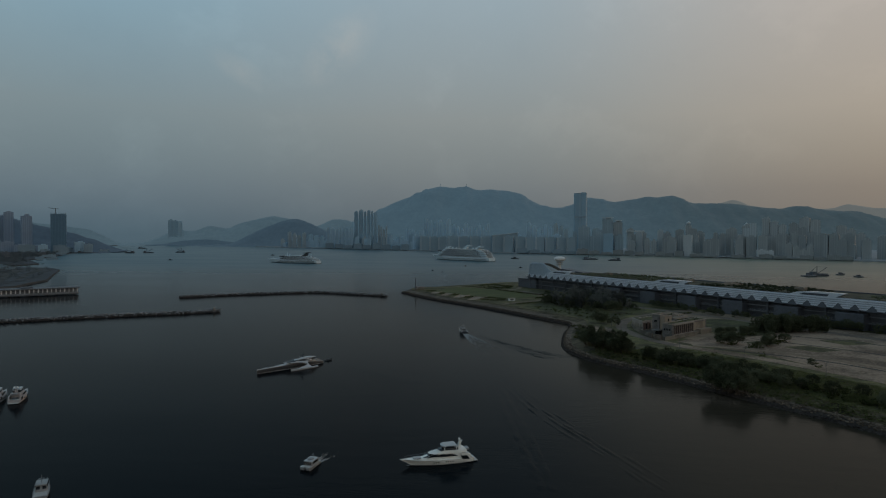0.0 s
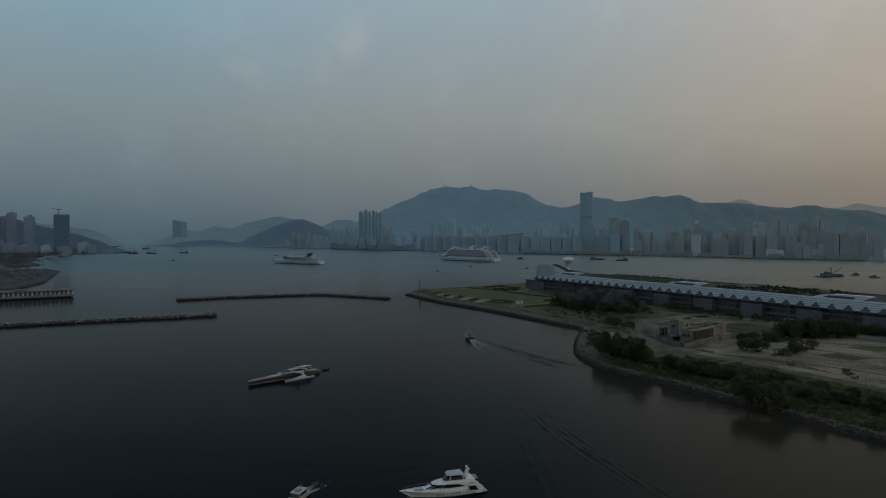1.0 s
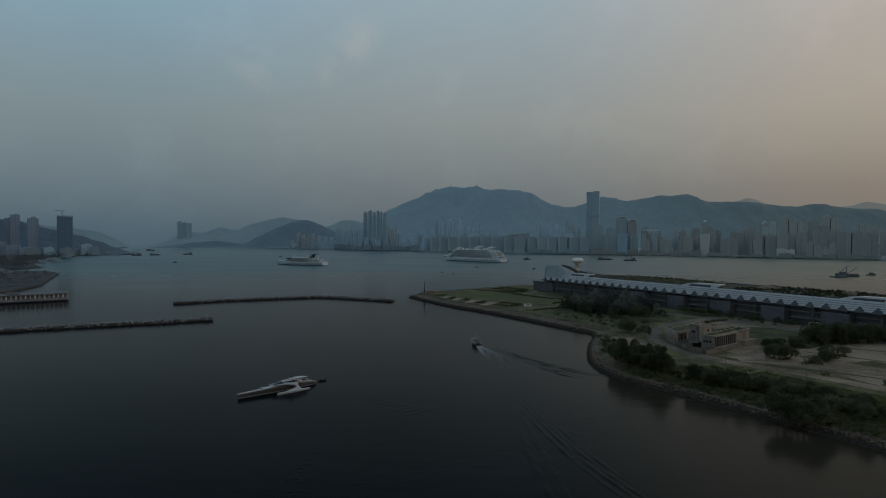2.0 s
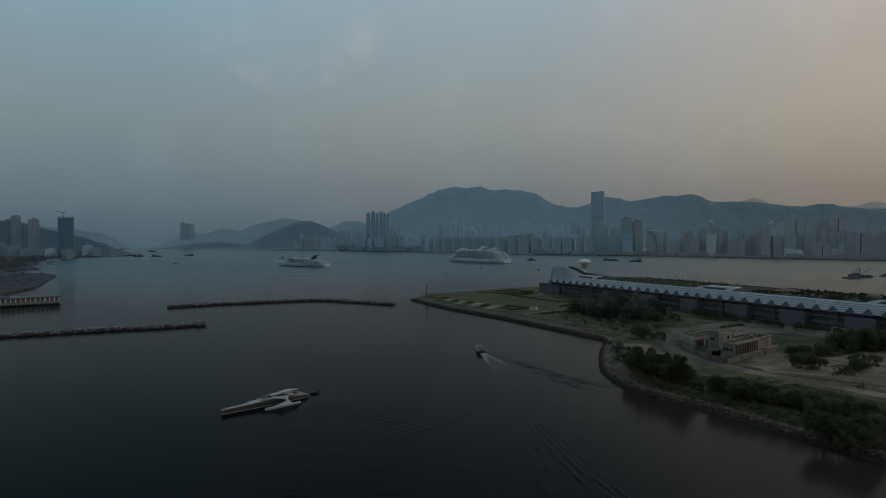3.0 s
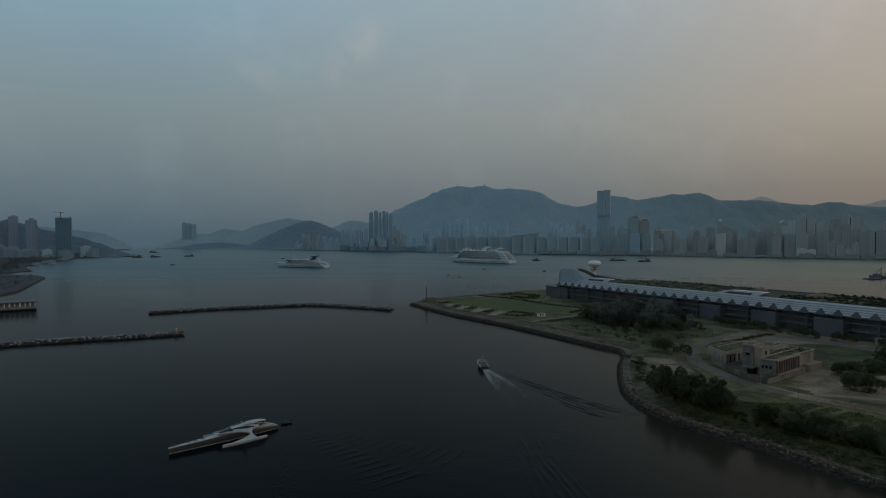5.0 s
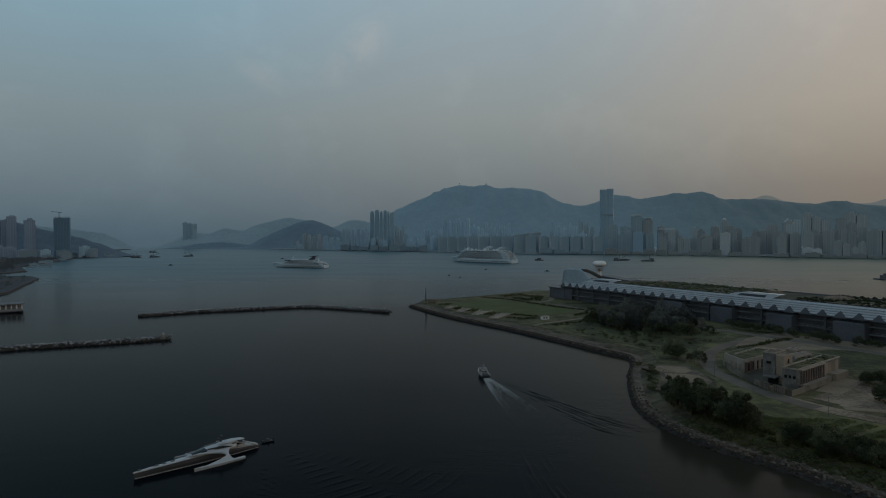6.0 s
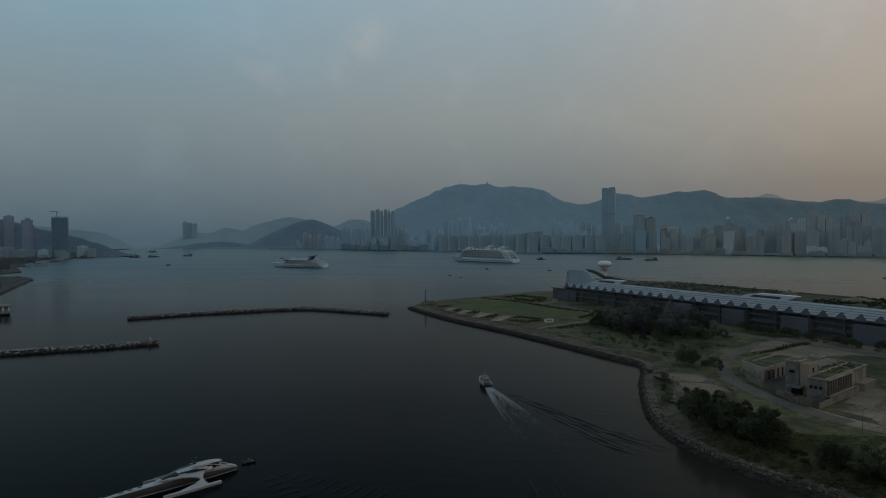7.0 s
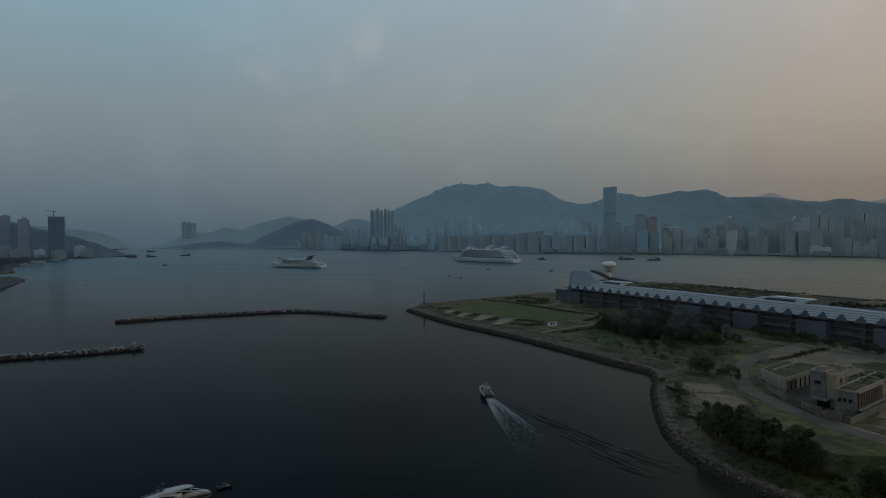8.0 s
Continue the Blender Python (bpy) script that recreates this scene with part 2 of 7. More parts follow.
WATER = water_material()
# slopes emit a blue-grey haze tone, greyer towards the west on the island
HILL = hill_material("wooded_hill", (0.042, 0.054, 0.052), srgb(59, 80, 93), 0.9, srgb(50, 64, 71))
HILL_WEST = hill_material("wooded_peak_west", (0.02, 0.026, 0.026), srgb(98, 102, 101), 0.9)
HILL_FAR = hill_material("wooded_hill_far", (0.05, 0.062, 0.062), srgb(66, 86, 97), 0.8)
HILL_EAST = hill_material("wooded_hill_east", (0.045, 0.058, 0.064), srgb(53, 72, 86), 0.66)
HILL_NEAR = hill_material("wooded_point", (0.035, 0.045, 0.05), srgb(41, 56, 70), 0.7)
GRASS = mat("rough_grass", (0.053, 0.055, 0.019), 0.9, vary=0.55, big=0.05, fine=0.22, bump=0.6, tint=(0.082, 0.074, 0.029), spread=0.12)
LAWN = mat("mown_lawn", (0.072, 0.083, 0.02), 0.9, vary=0.35, big=0.05, fine=0.5, bump=0.3)
SOIL = mat("bare_soil", (0.185, 0.13, 0.092), 0.95, vary=0.4, big=0.03, fine=0.6, bump=0.5, tint=(0.235, 0.175, 0.125), spread=0.1)
EARTH = mat("dark_earth", (0.06, 0.055, 0.045), 0.95, vary=0.4, big=0.03, fine=0.6, bump=0.5, spread=0.13)
TRACK = mat("grey_track", (0.2128, 0.16, 0.108), 0.9, vary=0.25, big=0.05, fine=1.0, bump=0.3, spread=0.13)
ASPHALT = mat("road_surface", (0.125, 0.1, 0.078), 0.85, vary=0.25, big=0.08, fine=2.0, bump=0.2, spread=0.13)
CONCRETE = mat("concrete", (0.25, 0.207, 0.1599), 0.8, vary=0.25, big=0.15, fine=2.0, bump=0.2, rand=0.3)
PALE = mat("pale_plaster", (0.31, 0.27, 0.228), 0.75, vary=0.25, big=0.2, fine=2.0, bump=0.15)
BLUEGREY = mat("blue_grey_plaster", (0.15, 0.17, 0.19), 0.7, vary=0.2, big=0.2, fine=2.0, bump=0.15)
TERRACOTTA = mat("terracotta_plaster", (0.13, 0.085, 0.07), 0.8, vary=0.25, big=0.3, fine=2.0, bump=0.15)
REDWOOD = mat("red_brown_timber", (0.17, 0.085, 0.065), 0.75, vary=0.3, big=0.3, fine=2.0, bump=0.2)
FINBROWN = mat("brown_render", (0.17, 0.135, 0.115), 0.8, vary=0.25, big=0.3, fine=2.0, bump=0.15)
ROCK = mat("armour_rock", (0.085, 0.067, 0.052), 0.95, vary=0.4, big=0.25, fine=1.0, bump=0.5, tint=(0.12, 0.097, 0.075), spec=0.04)
PALEROCK = mat("pale_armour_rock", (0.135, 0.105, 0.08), 0.95, vary=0.5, big=0.4, fine=1.0, bump=0.5, tint=(0.2, 0.16, 0.125), spec=0.04)
ROCK_WET = mat("wet_rock", (0.05, 0.043, 0.039), 0.8, vary=0.4, big=0.2, fine=1.0, bump=0.5, spec=0.08)
LEAF = leaf_mat("dark_foliage", (0.096, 0.108, 0.064), (0.114, 0.124, 0.077))
LEAF2 = leaf_mat("green_foliage", (0.068, 0.082, 0.032), (0.082, 0.094, 0.038))
TUFT = leaf_mat("green_grass_tufts", (0.08, 0.094, 0.035), (0.1, 0.106, 0.044))
# haze over the eastern shore is put into this leaf colour
LEAFHAZE = mat("haze_toned_scrub", (0.122, 0.146, 0.156), 0.9, vary=0.3, big=0.05, fine=0.5, bump=0, spec=0.05)
# leaf colour lifted and blued to paint haze on the mid-distance trees
LEAFMIDHAZE = leaf_mat("hazed_tree_foliage", (0.112, 0.122, 0.115), (0.132, 0.14, 0.13))
BARK = mat("bark", (0.09, 0.07, 0.05), 0.9, fine=4.0)
WHITE = mat("white_paint", (0.74, 0.74, 0.72), 0.35, vary=0.06, big=0.3, fine=3.0, bump=0.03)
HULLWHITE = mat("white_gelcoat", (0.93, 0.88, 0.8), 0.22, vary=0.05, big=0.3, fine=3.0, bump=0.0)
SILVER = mat("silver_grey_paint", (0.46, 0.46, 0.46), 0.25, metal=0.2, vary=0.08, big=0.3, fine=3.0, bump=0.0)
DARKHULL = mat("dark_hull_paint", (0.025, 0.028, 0.032), 0.35, vary=0.3, big=0.3, fine=3.0, bump=0.02)
TRIHULL = mat("grey_brown_hull_paint", (0.07, 0.07, 0.073), 0.3, vary=0.15, big=0.2, fine=2.0, bump=0.0)
TEAK = mat("teak_deck", (0.3, 0.22, 0.14), 0.7, vary=0.2, big=0.5, fine=6.0, bump=0.1)
GREYHULL = mat("grey_weathered_gelcoat", (0.3, 0.295, 0.29), 0.4, vary=0.2, big=0.3, fine=3.0, bump=0.0)
MOORED = mat("dull_white_gelcoat", (0.45, 0.41, 0.4), 0.3, vary=0.15, big=0.3, fine=3.0, bump=0.0)
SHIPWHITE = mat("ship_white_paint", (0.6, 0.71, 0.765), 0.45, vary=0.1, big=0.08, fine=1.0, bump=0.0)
STAINED = mat("stained_grey_plaster", (0.15, 0.142, 0.134), 0.8, vary=0.35, big=0.25, fine=1.5, bump=0.15, spread=0.13)
GARDEN = mat("roof_garden", (0.052, 0.053, 0.032), 0.95, vary=0.5, big=0.08, fine=0.6, bump=0.6, spread=0.13)
PROM = mat("worn_brown_path", (0.118, 0.092, 0.068), 0.9, vary=0.45, big=0.12, fine=0.6, bump=0.4, spread=0.13)
BANK = mat("olive_bank", (0.062, 0.053, 0.026), 0.95, vary=0.5, big=0.07, fine=0.3, bump=0.5, tint=(0.085, 0.068, 0.04), spread=0.12)
MEADOW = mat("dark_meadow", (0.041, 0.047, 0.0155), 0.9, vary=0.5, big=0.06, fine=0.25, bump=0.5, tint=(0.058, 0.062, 0.021), spread=0.12)
DIMSHORE = mat("dim_reclaimed_shore", (0.098, 0.105, 0.112), 0.95, vary=0.4, big=0.02, fine=0.3, bump=0.2, spec=0.05)
EASTLOT = mat("brown_weedy_lot", (0.076, 0.079, 0.078), 0.95, vary=0.5, big=0.03, fine=0.15, bump=0.3, tint=(0.1, 0.1, 0.096), spec=0.05, spread=0.13)
BOULDER = mat("pale_mixed_boulders", (0.112, 0.115, 0.122), 0.95, vary=0.7, big=0.5, fine=1.2, bump=0.5, tint=(0.25, 0.252, 0.258), spec=0.08, spread=0.14)
VERGE = mat("olive_verge", (0.08, 0.081, 0.028), 0.9, vary=0.5, big=0.06, fine=0.22, bump=0.4, tint=(0.1, 0.096, 0.034), spread=0.12)
COMPOUND = mat("weathered_compound_wall", (0.165, 0.142, 0.112), 0.85, vary=0.4, big=0.3, fine=1.2, bump=0.2, rand=0.4, spread=0.13)
PALEDECK = mat("pale_deck", (0.5, 0.5, 0.48), 0.6, vary=0.1, big=0.3, fine=3.0, bump=0.0)
GLASS = mat("dark_tinted_glass", (0.012, 0.014, 0.017), 0.08, vary=0.2, big=0.3, fine=2.0, bump=0.0, spec=0.5)
STEEL = mat("grey_steel", (0.3, 0.31, 0.32), 0.45, metal=0.4, vary=0.25, big=0.3, fine=3.0, bump=0.05)
RUST = mat("rusty_steel", (0.16, 0.125, 0.1), 0.8, vary=0.4, big=0.2, fine=2.0, bump=0.2)
BARGE = mat("blue_grey_barge_paint", (0.1, 0.115, 0.13), 0.7, vary=0.4, big=0.15, fine=1.0, bump=0.1)
BLACK = mat("black_rubber", (0.02, 0.02, 0.02), 0.8, bump=0.05)
# terminal shade is put into SHADEWALL, SLABEDGE and SHADEWALL2
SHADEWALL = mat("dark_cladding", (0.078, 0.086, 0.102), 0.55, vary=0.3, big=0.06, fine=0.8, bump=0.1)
ROOFGLASS = mat("blue_grey_glazing", (0.07, 0.085, 0.105), 0.3, vary=0.2, big=0.2, fine=1.0, bump=0)
SLABEDGE = mat("shade_toned_floor_edge", (0.118, 0.125, 0.136), 0.8, vary=0.4, big=0.05, fine=0.8, bump=0.1)
PIERGREY = mat("weathered_pier_concrete", (0.15, 0.155, 0.16), 0.8, vary=0.35, big=0.1, fine=0.8, bump=0.1)
PIERPALE = mat("pale_pier_concrete", (0.27, 0.29, 0.31), 0.8, vary=0.3, big=0.15, fine=1.0, bump=0.1)
LOUVREBACK = mat("louvre_backing", (0.3, 0.33, 0.38), 0.6, vary=0.15, big=0.06, fine=0.8, bump=0.1)
RIM = mat("weathered_rim", (0.075, 0.07, 0.06), 0.7, vary=0.3, big=0.2, fine=1.0, bump=0.1)
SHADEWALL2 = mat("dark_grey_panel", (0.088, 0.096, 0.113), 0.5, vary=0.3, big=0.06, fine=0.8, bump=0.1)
ROOFWHITE = mat("white_metal_louvre", (0.62, 0.66, 0.72), 0.3, metal=0.15, vary=0.1, big=0.05, fine=1.0, bump=0.03)
SHELL = mat("translucent_white_panel", (0.32, 0.39, 0.45), 0.3, vary=0.12, big=0.05, fine=0.6, bump=0.05)
# base colour lightened to carry the haze at the far waterline
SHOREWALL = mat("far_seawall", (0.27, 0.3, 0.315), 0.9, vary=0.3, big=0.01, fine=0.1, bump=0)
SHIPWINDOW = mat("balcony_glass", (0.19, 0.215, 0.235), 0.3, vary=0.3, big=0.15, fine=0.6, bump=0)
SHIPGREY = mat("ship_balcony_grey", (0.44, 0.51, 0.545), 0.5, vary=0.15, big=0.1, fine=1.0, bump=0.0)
SHIPGLASS = mat("grey_ship_windows", (0.09, 0.105, 0.125), 0.25, vary=0.3, big=0.1, fine=0.5, bump=0)
FOAM = mat("sea_foam", (0.3, 0.295, 0.285), 0.9, vary=0.45, big=0.3, fine=2.0, bump=0.3, spec=0.1)

# distance haze is mixed into these wall and window base colours
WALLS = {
    "pale": facade("hazed_pale_flats", (0.388, 0.549, 0.653), (0.326, 0.469, 0.568), 9.0, 3.1, (0.5, 0.55), stripe=0.6),
    "white": facade("hazed_white_flats", (0.37, 0.44, 0.475), (0.31, 0.378, 0.412), 8.0, 3.1, (0.45, 0.5), stripe=0.55),
    "grey": facade("hazed_grey_offices", (0.365, 0.522, 0.62), (0.319, 0.461, 0.553), 7.0, 3.6, (0.6, 0.6), stripe=0.5),
    "pink": facade("hazed_pinkish_flats", (0.38, 0.513, 0.606), (0.334, 0.46, 0.55), 8.0, 3.0, (0.5, 0.5), stripe=0.6),
    "slate": facade("haze_blue_flats", (0.3, 0.43, 0.51), (0.268, 0.388, 0.465), 9.0, 3.1, (0.5, 0.55), stripe=0.6),
    "wall": facade("hazed_estate_slabs", (0.285, 0.385, 0.44), (0.26, 0.355, 0.41), 6.0, 2.9, (0.5, 0.5), stripe=0.3),
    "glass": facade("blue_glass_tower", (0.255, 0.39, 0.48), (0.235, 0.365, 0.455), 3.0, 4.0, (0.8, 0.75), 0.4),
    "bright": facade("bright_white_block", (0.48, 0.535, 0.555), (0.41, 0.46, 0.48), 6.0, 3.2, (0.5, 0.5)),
    "mid": facade("hazed_mid_flats", (0.32, 0.42, 0.47), (0.285, 0.378, 0.425), 8.0, 3.1, (0.5, 0.5), stripe=0.5),
    "mid_dark": facade("hazed_mid_offices", (0.285, 0.38, 0.43), (0.26, 0.35, 0.396), 7.0, 3.5, (0.6, 0.6), stripe=0.5),
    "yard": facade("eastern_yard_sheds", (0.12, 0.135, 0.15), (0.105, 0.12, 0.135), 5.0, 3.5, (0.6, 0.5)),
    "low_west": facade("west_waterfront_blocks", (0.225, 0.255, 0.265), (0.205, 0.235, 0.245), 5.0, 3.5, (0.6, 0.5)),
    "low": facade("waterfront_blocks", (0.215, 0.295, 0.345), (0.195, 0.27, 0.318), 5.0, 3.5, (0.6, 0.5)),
    "west": facade("hazed_west_flats", (0.33, 0.375, 0.388), (0.302, 0.345, 0.358), 8.0, 3.1, (0.5, 0.5), stripe=0.5),
    "west_dark": facade("hazed_west_offices", (0.3, 0.347, 0.362), (0.28, 0.325, 0.34), 7.0, 3.5, (0.6, 0.6), stripe=0.5),
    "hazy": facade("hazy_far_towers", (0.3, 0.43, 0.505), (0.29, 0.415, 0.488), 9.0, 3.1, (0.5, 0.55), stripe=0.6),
    "west_deep": facade("hazed_west_deep", (0.275, 0.322, 0.338), (0.258, 0.303, 0.319), 7.0, 3.5, (0.6, 0.6), stripe=0.5),
    "dim": facade("hazed_podium_flats", (0.245, 0.318, 0.405), (0.216, 0.284, 0.365), 7.0, 3.1, (0.5, 0.5), stripe=0.4),
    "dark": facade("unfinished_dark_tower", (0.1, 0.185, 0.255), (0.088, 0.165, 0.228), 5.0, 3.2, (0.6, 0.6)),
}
TOWER_WORDS = {
    "pale": "pale concrete tower block with stacked window bays", "white": "white high-rise block with grey window columns",
    "grey": "grey office tower with haze in its wall colour", "pink": "pinkish apartment slab on the far waterfront",
    "slate": "high-rise tower toned blue for haze, with ribbed facade", "wall": "long dark housing slab with white stair shafts",
    "glass": "tall blue glass skyscraper with rounded corners", "bright": "plain bright white waterfront building",
    "hazy": "hazy blue-grey tower far across the water",
    "dim": "dim grey tower block behind the eastern shore",
    "yard": "small dark shed in the eastern waterfront yards",
    "low": "low grey waterfront building on the far shore", "dark": "dark unfinished tower block below a tower crane",
}


# ---------------------------------------------------------------- mesh helpers
def part(name, bm, material, parent=None, label="", smooth=False):
    me = bpy.data.meshes.new(name)
    if isinstance(bm, tuple):
        me.from_pydata(bm[0], [], bm[1])
    else:
        bmesh.ops.recalc_face_normals(bm, faces=bm.faces)
        bm.to_mesh(me)
        bm.free()
    for m in material if isinstance(material, (list, tuple)) else [material]:
        me.materials.append(m)
    if smooth:
        for p in me.polygons:
            p.use_smooth = True
    ob = new(name, me)
    if parent is not None:
        ob.parent = parent
    if label:
        ob["label"] = label
    return ob


def heading(bow, stern):
    return math.degrees(math.atan2(bow[1] - stern[1], bow[0] - stern[0]))


def thing(name, m, label, category, group=""):
    ob = new(name)
    ob.empty_display_size = 0.5
    ob.matrix_world = m
    return tagged(ob, label, category, group)


def box(bm, x, y, z, w, d, h, rz=0.0):
    """A box with its base centre at x, y, z."""
    return bmesh.ops.create_cube(bm, size=1, matrix=pose(x, y, z + h / 2, 0, 0, rz) @ Matrix.Diagonal((w, d, h, 1)))["verts"]


def bevelled(bm, width):
    bmesh.ops.bevel(bm, geom=list(bm.edges), offset=width, segments=1, affect="EDGES")
    return bm


def rod(bm, a, b, r, r2=None, n=8):
    a, b = Vector(a), Vector(b)
    m = Matrix.Translation((a + b) / 2) @ (b - a).to_track_quat("Z", "Y").to_matrix().to_4x4()
    bmesh.ops.create_cone(bm, cap_ends=True, segments=n, radius1=r, radius2=r if r2 is None else r2, depth=(b - a).length, matrix=m)


def ball(bm, x, y, z, rx, ry=None, rz=None, n=1):
    bmesh.ops.create_icosphere(bm, subdivisions=n, radius=1, matrix=pose(x, y, z) @ Matrix.Diagonal((rx, ry or rx, rz or rx, 1)))


def prism(bm, outline, z0, z1):
    """A slab over a closed outline."""
    lo = [bm.verts.new((x, y, z0)) for x, y in outline]
    hi = [bm.verts.new((x, y, z1)) for x, y in outline]
    bm.faces.new(hi)
    bm.faces.new(lo[::-1])
    for i in range(len(lo)):
        j = (i + 1) % len(lo)
        bm.faces.new((lo[i], lo[j], hi[j], hi[i]))


def fill(bm, outline, z0, z1):
    """A slab over an outline of any shape."""
    lo = [bm.verts.new((p[0], p[1], z0)) for p in outline]
    hi = [bm.verts.new((p[0], p[1], z1)) for p in outline]
    for a, b, c in tessellate_polygon([[Vector((p[0], p[1], 0)) for p in outline]]):
        bm.faces.new((hi[a], hi[b], hi[c]))
    for i in range(len(lo)):
        j = (i + 1) % len(lo)
        bm.faces.new((lo[i], lo[j], hi[j], hi[i]))


def loft(bm, rings, caps=True, closed=True):
    """A skin over rings of equally many points."""
    vs = [[bm.verts.new(p) for p in ring] for ring in rings]
    n = len(vs[0])
    for a, b in zip(vs, vs[1:]):
        for i in range(n if closed else n - 1):
            j = (i + 1) % n
            bm.faces.new((a[i], a[j], b[j], b[i]))
    if caps:
        bm.faces.new(vs[0][::-1])
        bm.faces.new(vs[-1])


def sweep(bm, points, r, n=6):
    for a, b in zip(points, points[1:]):
        rod(bm, a, b, r, n=n)


def rounded(points, steps=4):
    """A smooth curve through an open line of points."""
    p = [Vector(q) for q in points]
    p = [2 * p[0] - p[1]] + p + [2 * p[-1] - p[-2]]
    res = []
    for i in range(1, len(p) - 2):
        for s in range(steps):
            t = s / steps
            res.append(0.5 * (2 * p[i] + (p[i + 1] - p[i - 1]) * t + (2 * p[i - 1] - 5 * p[i] + 4 * p[i + 1] - p[i + 2]) * t * t
                              + (3 * p[i] - p[i - 1] - 3 * p[i + 1] + p[i + 2]) * t ** 3))
    return res + [p[-2]]


def rocks(places, size, seed):
    """Broken boulders at the places given, as one list of points and faces."""
    rng = np.random.default_rng(seed)
    g = (1 + 5 ** 0.5) / 2
    base = np.array([(-1, g, 0), (1, g, 0), (-1, -g, 0), (1, -g, 0), (0, -1, g), (0, 1, g), (0, -1, -g), (0, 1, -g), (g, 0, -1), (g, 0, 1), (-g, 0, -1), (-g, 0, 1)]) / 1.9
    tri = ((0, 11, 5), (0, 5, 1), (0, 1, 7), (0, 7, 10), (0, 10, 11), (1, 5, 9), (5, 11, 4), (11, 10, 2), (10, 7, 6), (7, 1, 8),
           (3, 9, 4), (3, 4, 2), (3, 2, 6), (3, 6, 8), (3, 8, 9), (4, 9, 5), (2, 4, 11), (6, 2, 10), (8, 6, 7), (9, 8, 1))
    pts, faces = [], []
    for n, (x, y, z) in enumerate(places):
        s = size * rng.uniform(0.55, 1.3)
        v = base * rng.uniform(0.65, 1.15, (12, 1)) * s * np.array([rng.uniform(0.8, 1.4), rng.uniform(0.7, 1.1), rng.uniform(0.5, 0.9)])
        a = rng.uniform(0, 6.28)
        c, d = math.cos(a), math.sin(a)
        v = v @ np.array([[c, d, 0], [-d, c, 0], [0, 0, 1]]) + (x, y, z)
        pts += v.tolist()
        faces += [(i + 12 * n, j + 12 * n, k + 12 * n) for i, j, k in tri]
    return pts, faces


# ---------------------------------------------------------------- water and far land
bm = bmesh.new()
bmesh.ops.create_grid(bm, x_segments=8, y_segments=8, size=9000)
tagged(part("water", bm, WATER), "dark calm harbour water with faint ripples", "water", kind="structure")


def hill(name, ridge, y, depth, material, rough, seed, label, ends=250):
    """A range of hills: heights along x, falling to the shore in front and away behind."""
    xs, hs = [p[0] for p in ridge], [p[1] for p in ridge]
    x0, x1 = xs[0] - ends, xs[-1] + ends
    cols, rows = int((x1 - x0) / 16), 22
    pts, faces = [], []
    for j in range(rows + 1):
        v = j / rows
        s = min(1.0, v / 0.8)
        fall = (s * s * (3 - 2 * s)) if v <= 0.8 else 1 - ((v - 0.8) / 0.2) ** 2 * 0.6
        for i in range(cols + 1):
            x = x0 + (x1 - x0) * i / cols
            h = float(np.interp(x, [x0] + xs + [x1], [0] + hs + [0]))
            h = 0.5 * h + 0.25 * (float(np.interp(x - 25, xs, hs)) + float(np.interp(x + 25, xs, hs)))
            n = noise.fractal(Vector((x / 260, v * 3 + seed, seed)), 0.8, 2.0, 5)
            crest = noise.fractal(Vector((x / 45, seed, 3)), 0.9, 2.0, 4)
            z = h * fall * (1 + rough * n * (1 - abs(2 * s - 1) ** 3)) + crest * (rough * 12 + 1.0) * fall
            pts.append((x, y - depth * (1 - v / 0.8) if v <= 0.8 else y + (v - 0.8) * 200, max(z, -1.0) if v > 0.02 else -1.0))
    for j in range(rows):
        for i in range(cols):
            a = j * (cols + 1) + i
            faces.append((a, a + 1, a + cols + 2, a + cols + 1))
    return tagged(part(name, (pts, faces), material, smooth=True), label, "hill", kind="structure")


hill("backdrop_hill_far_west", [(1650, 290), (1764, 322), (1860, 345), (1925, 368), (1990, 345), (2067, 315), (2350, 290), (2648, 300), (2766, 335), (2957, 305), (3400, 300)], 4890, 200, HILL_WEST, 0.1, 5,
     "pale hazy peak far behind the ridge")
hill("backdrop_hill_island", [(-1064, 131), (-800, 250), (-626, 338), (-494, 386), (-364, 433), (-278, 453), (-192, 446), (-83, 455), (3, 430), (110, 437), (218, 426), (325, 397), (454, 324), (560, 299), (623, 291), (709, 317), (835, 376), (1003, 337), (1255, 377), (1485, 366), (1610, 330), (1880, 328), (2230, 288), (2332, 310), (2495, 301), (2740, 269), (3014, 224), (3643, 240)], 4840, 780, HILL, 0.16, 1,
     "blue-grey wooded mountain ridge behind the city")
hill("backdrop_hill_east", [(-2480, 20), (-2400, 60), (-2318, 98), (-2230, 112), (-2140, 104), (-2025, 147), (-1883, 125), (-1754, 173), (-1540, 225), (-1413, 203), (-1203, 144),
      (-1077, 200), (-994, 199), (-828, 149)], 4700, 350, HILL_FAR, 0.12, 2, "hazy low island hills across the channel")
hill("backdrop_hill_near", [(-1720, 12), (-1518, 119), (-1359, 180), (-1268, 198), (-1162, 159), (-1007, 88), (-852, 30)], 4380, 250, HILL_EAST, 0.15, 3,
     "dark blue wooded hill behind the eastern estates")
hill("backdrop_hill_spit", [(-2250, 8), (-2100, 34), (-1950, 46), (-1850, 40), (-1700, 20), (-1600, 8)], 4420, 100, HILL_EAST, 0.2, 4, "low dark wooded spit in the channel")
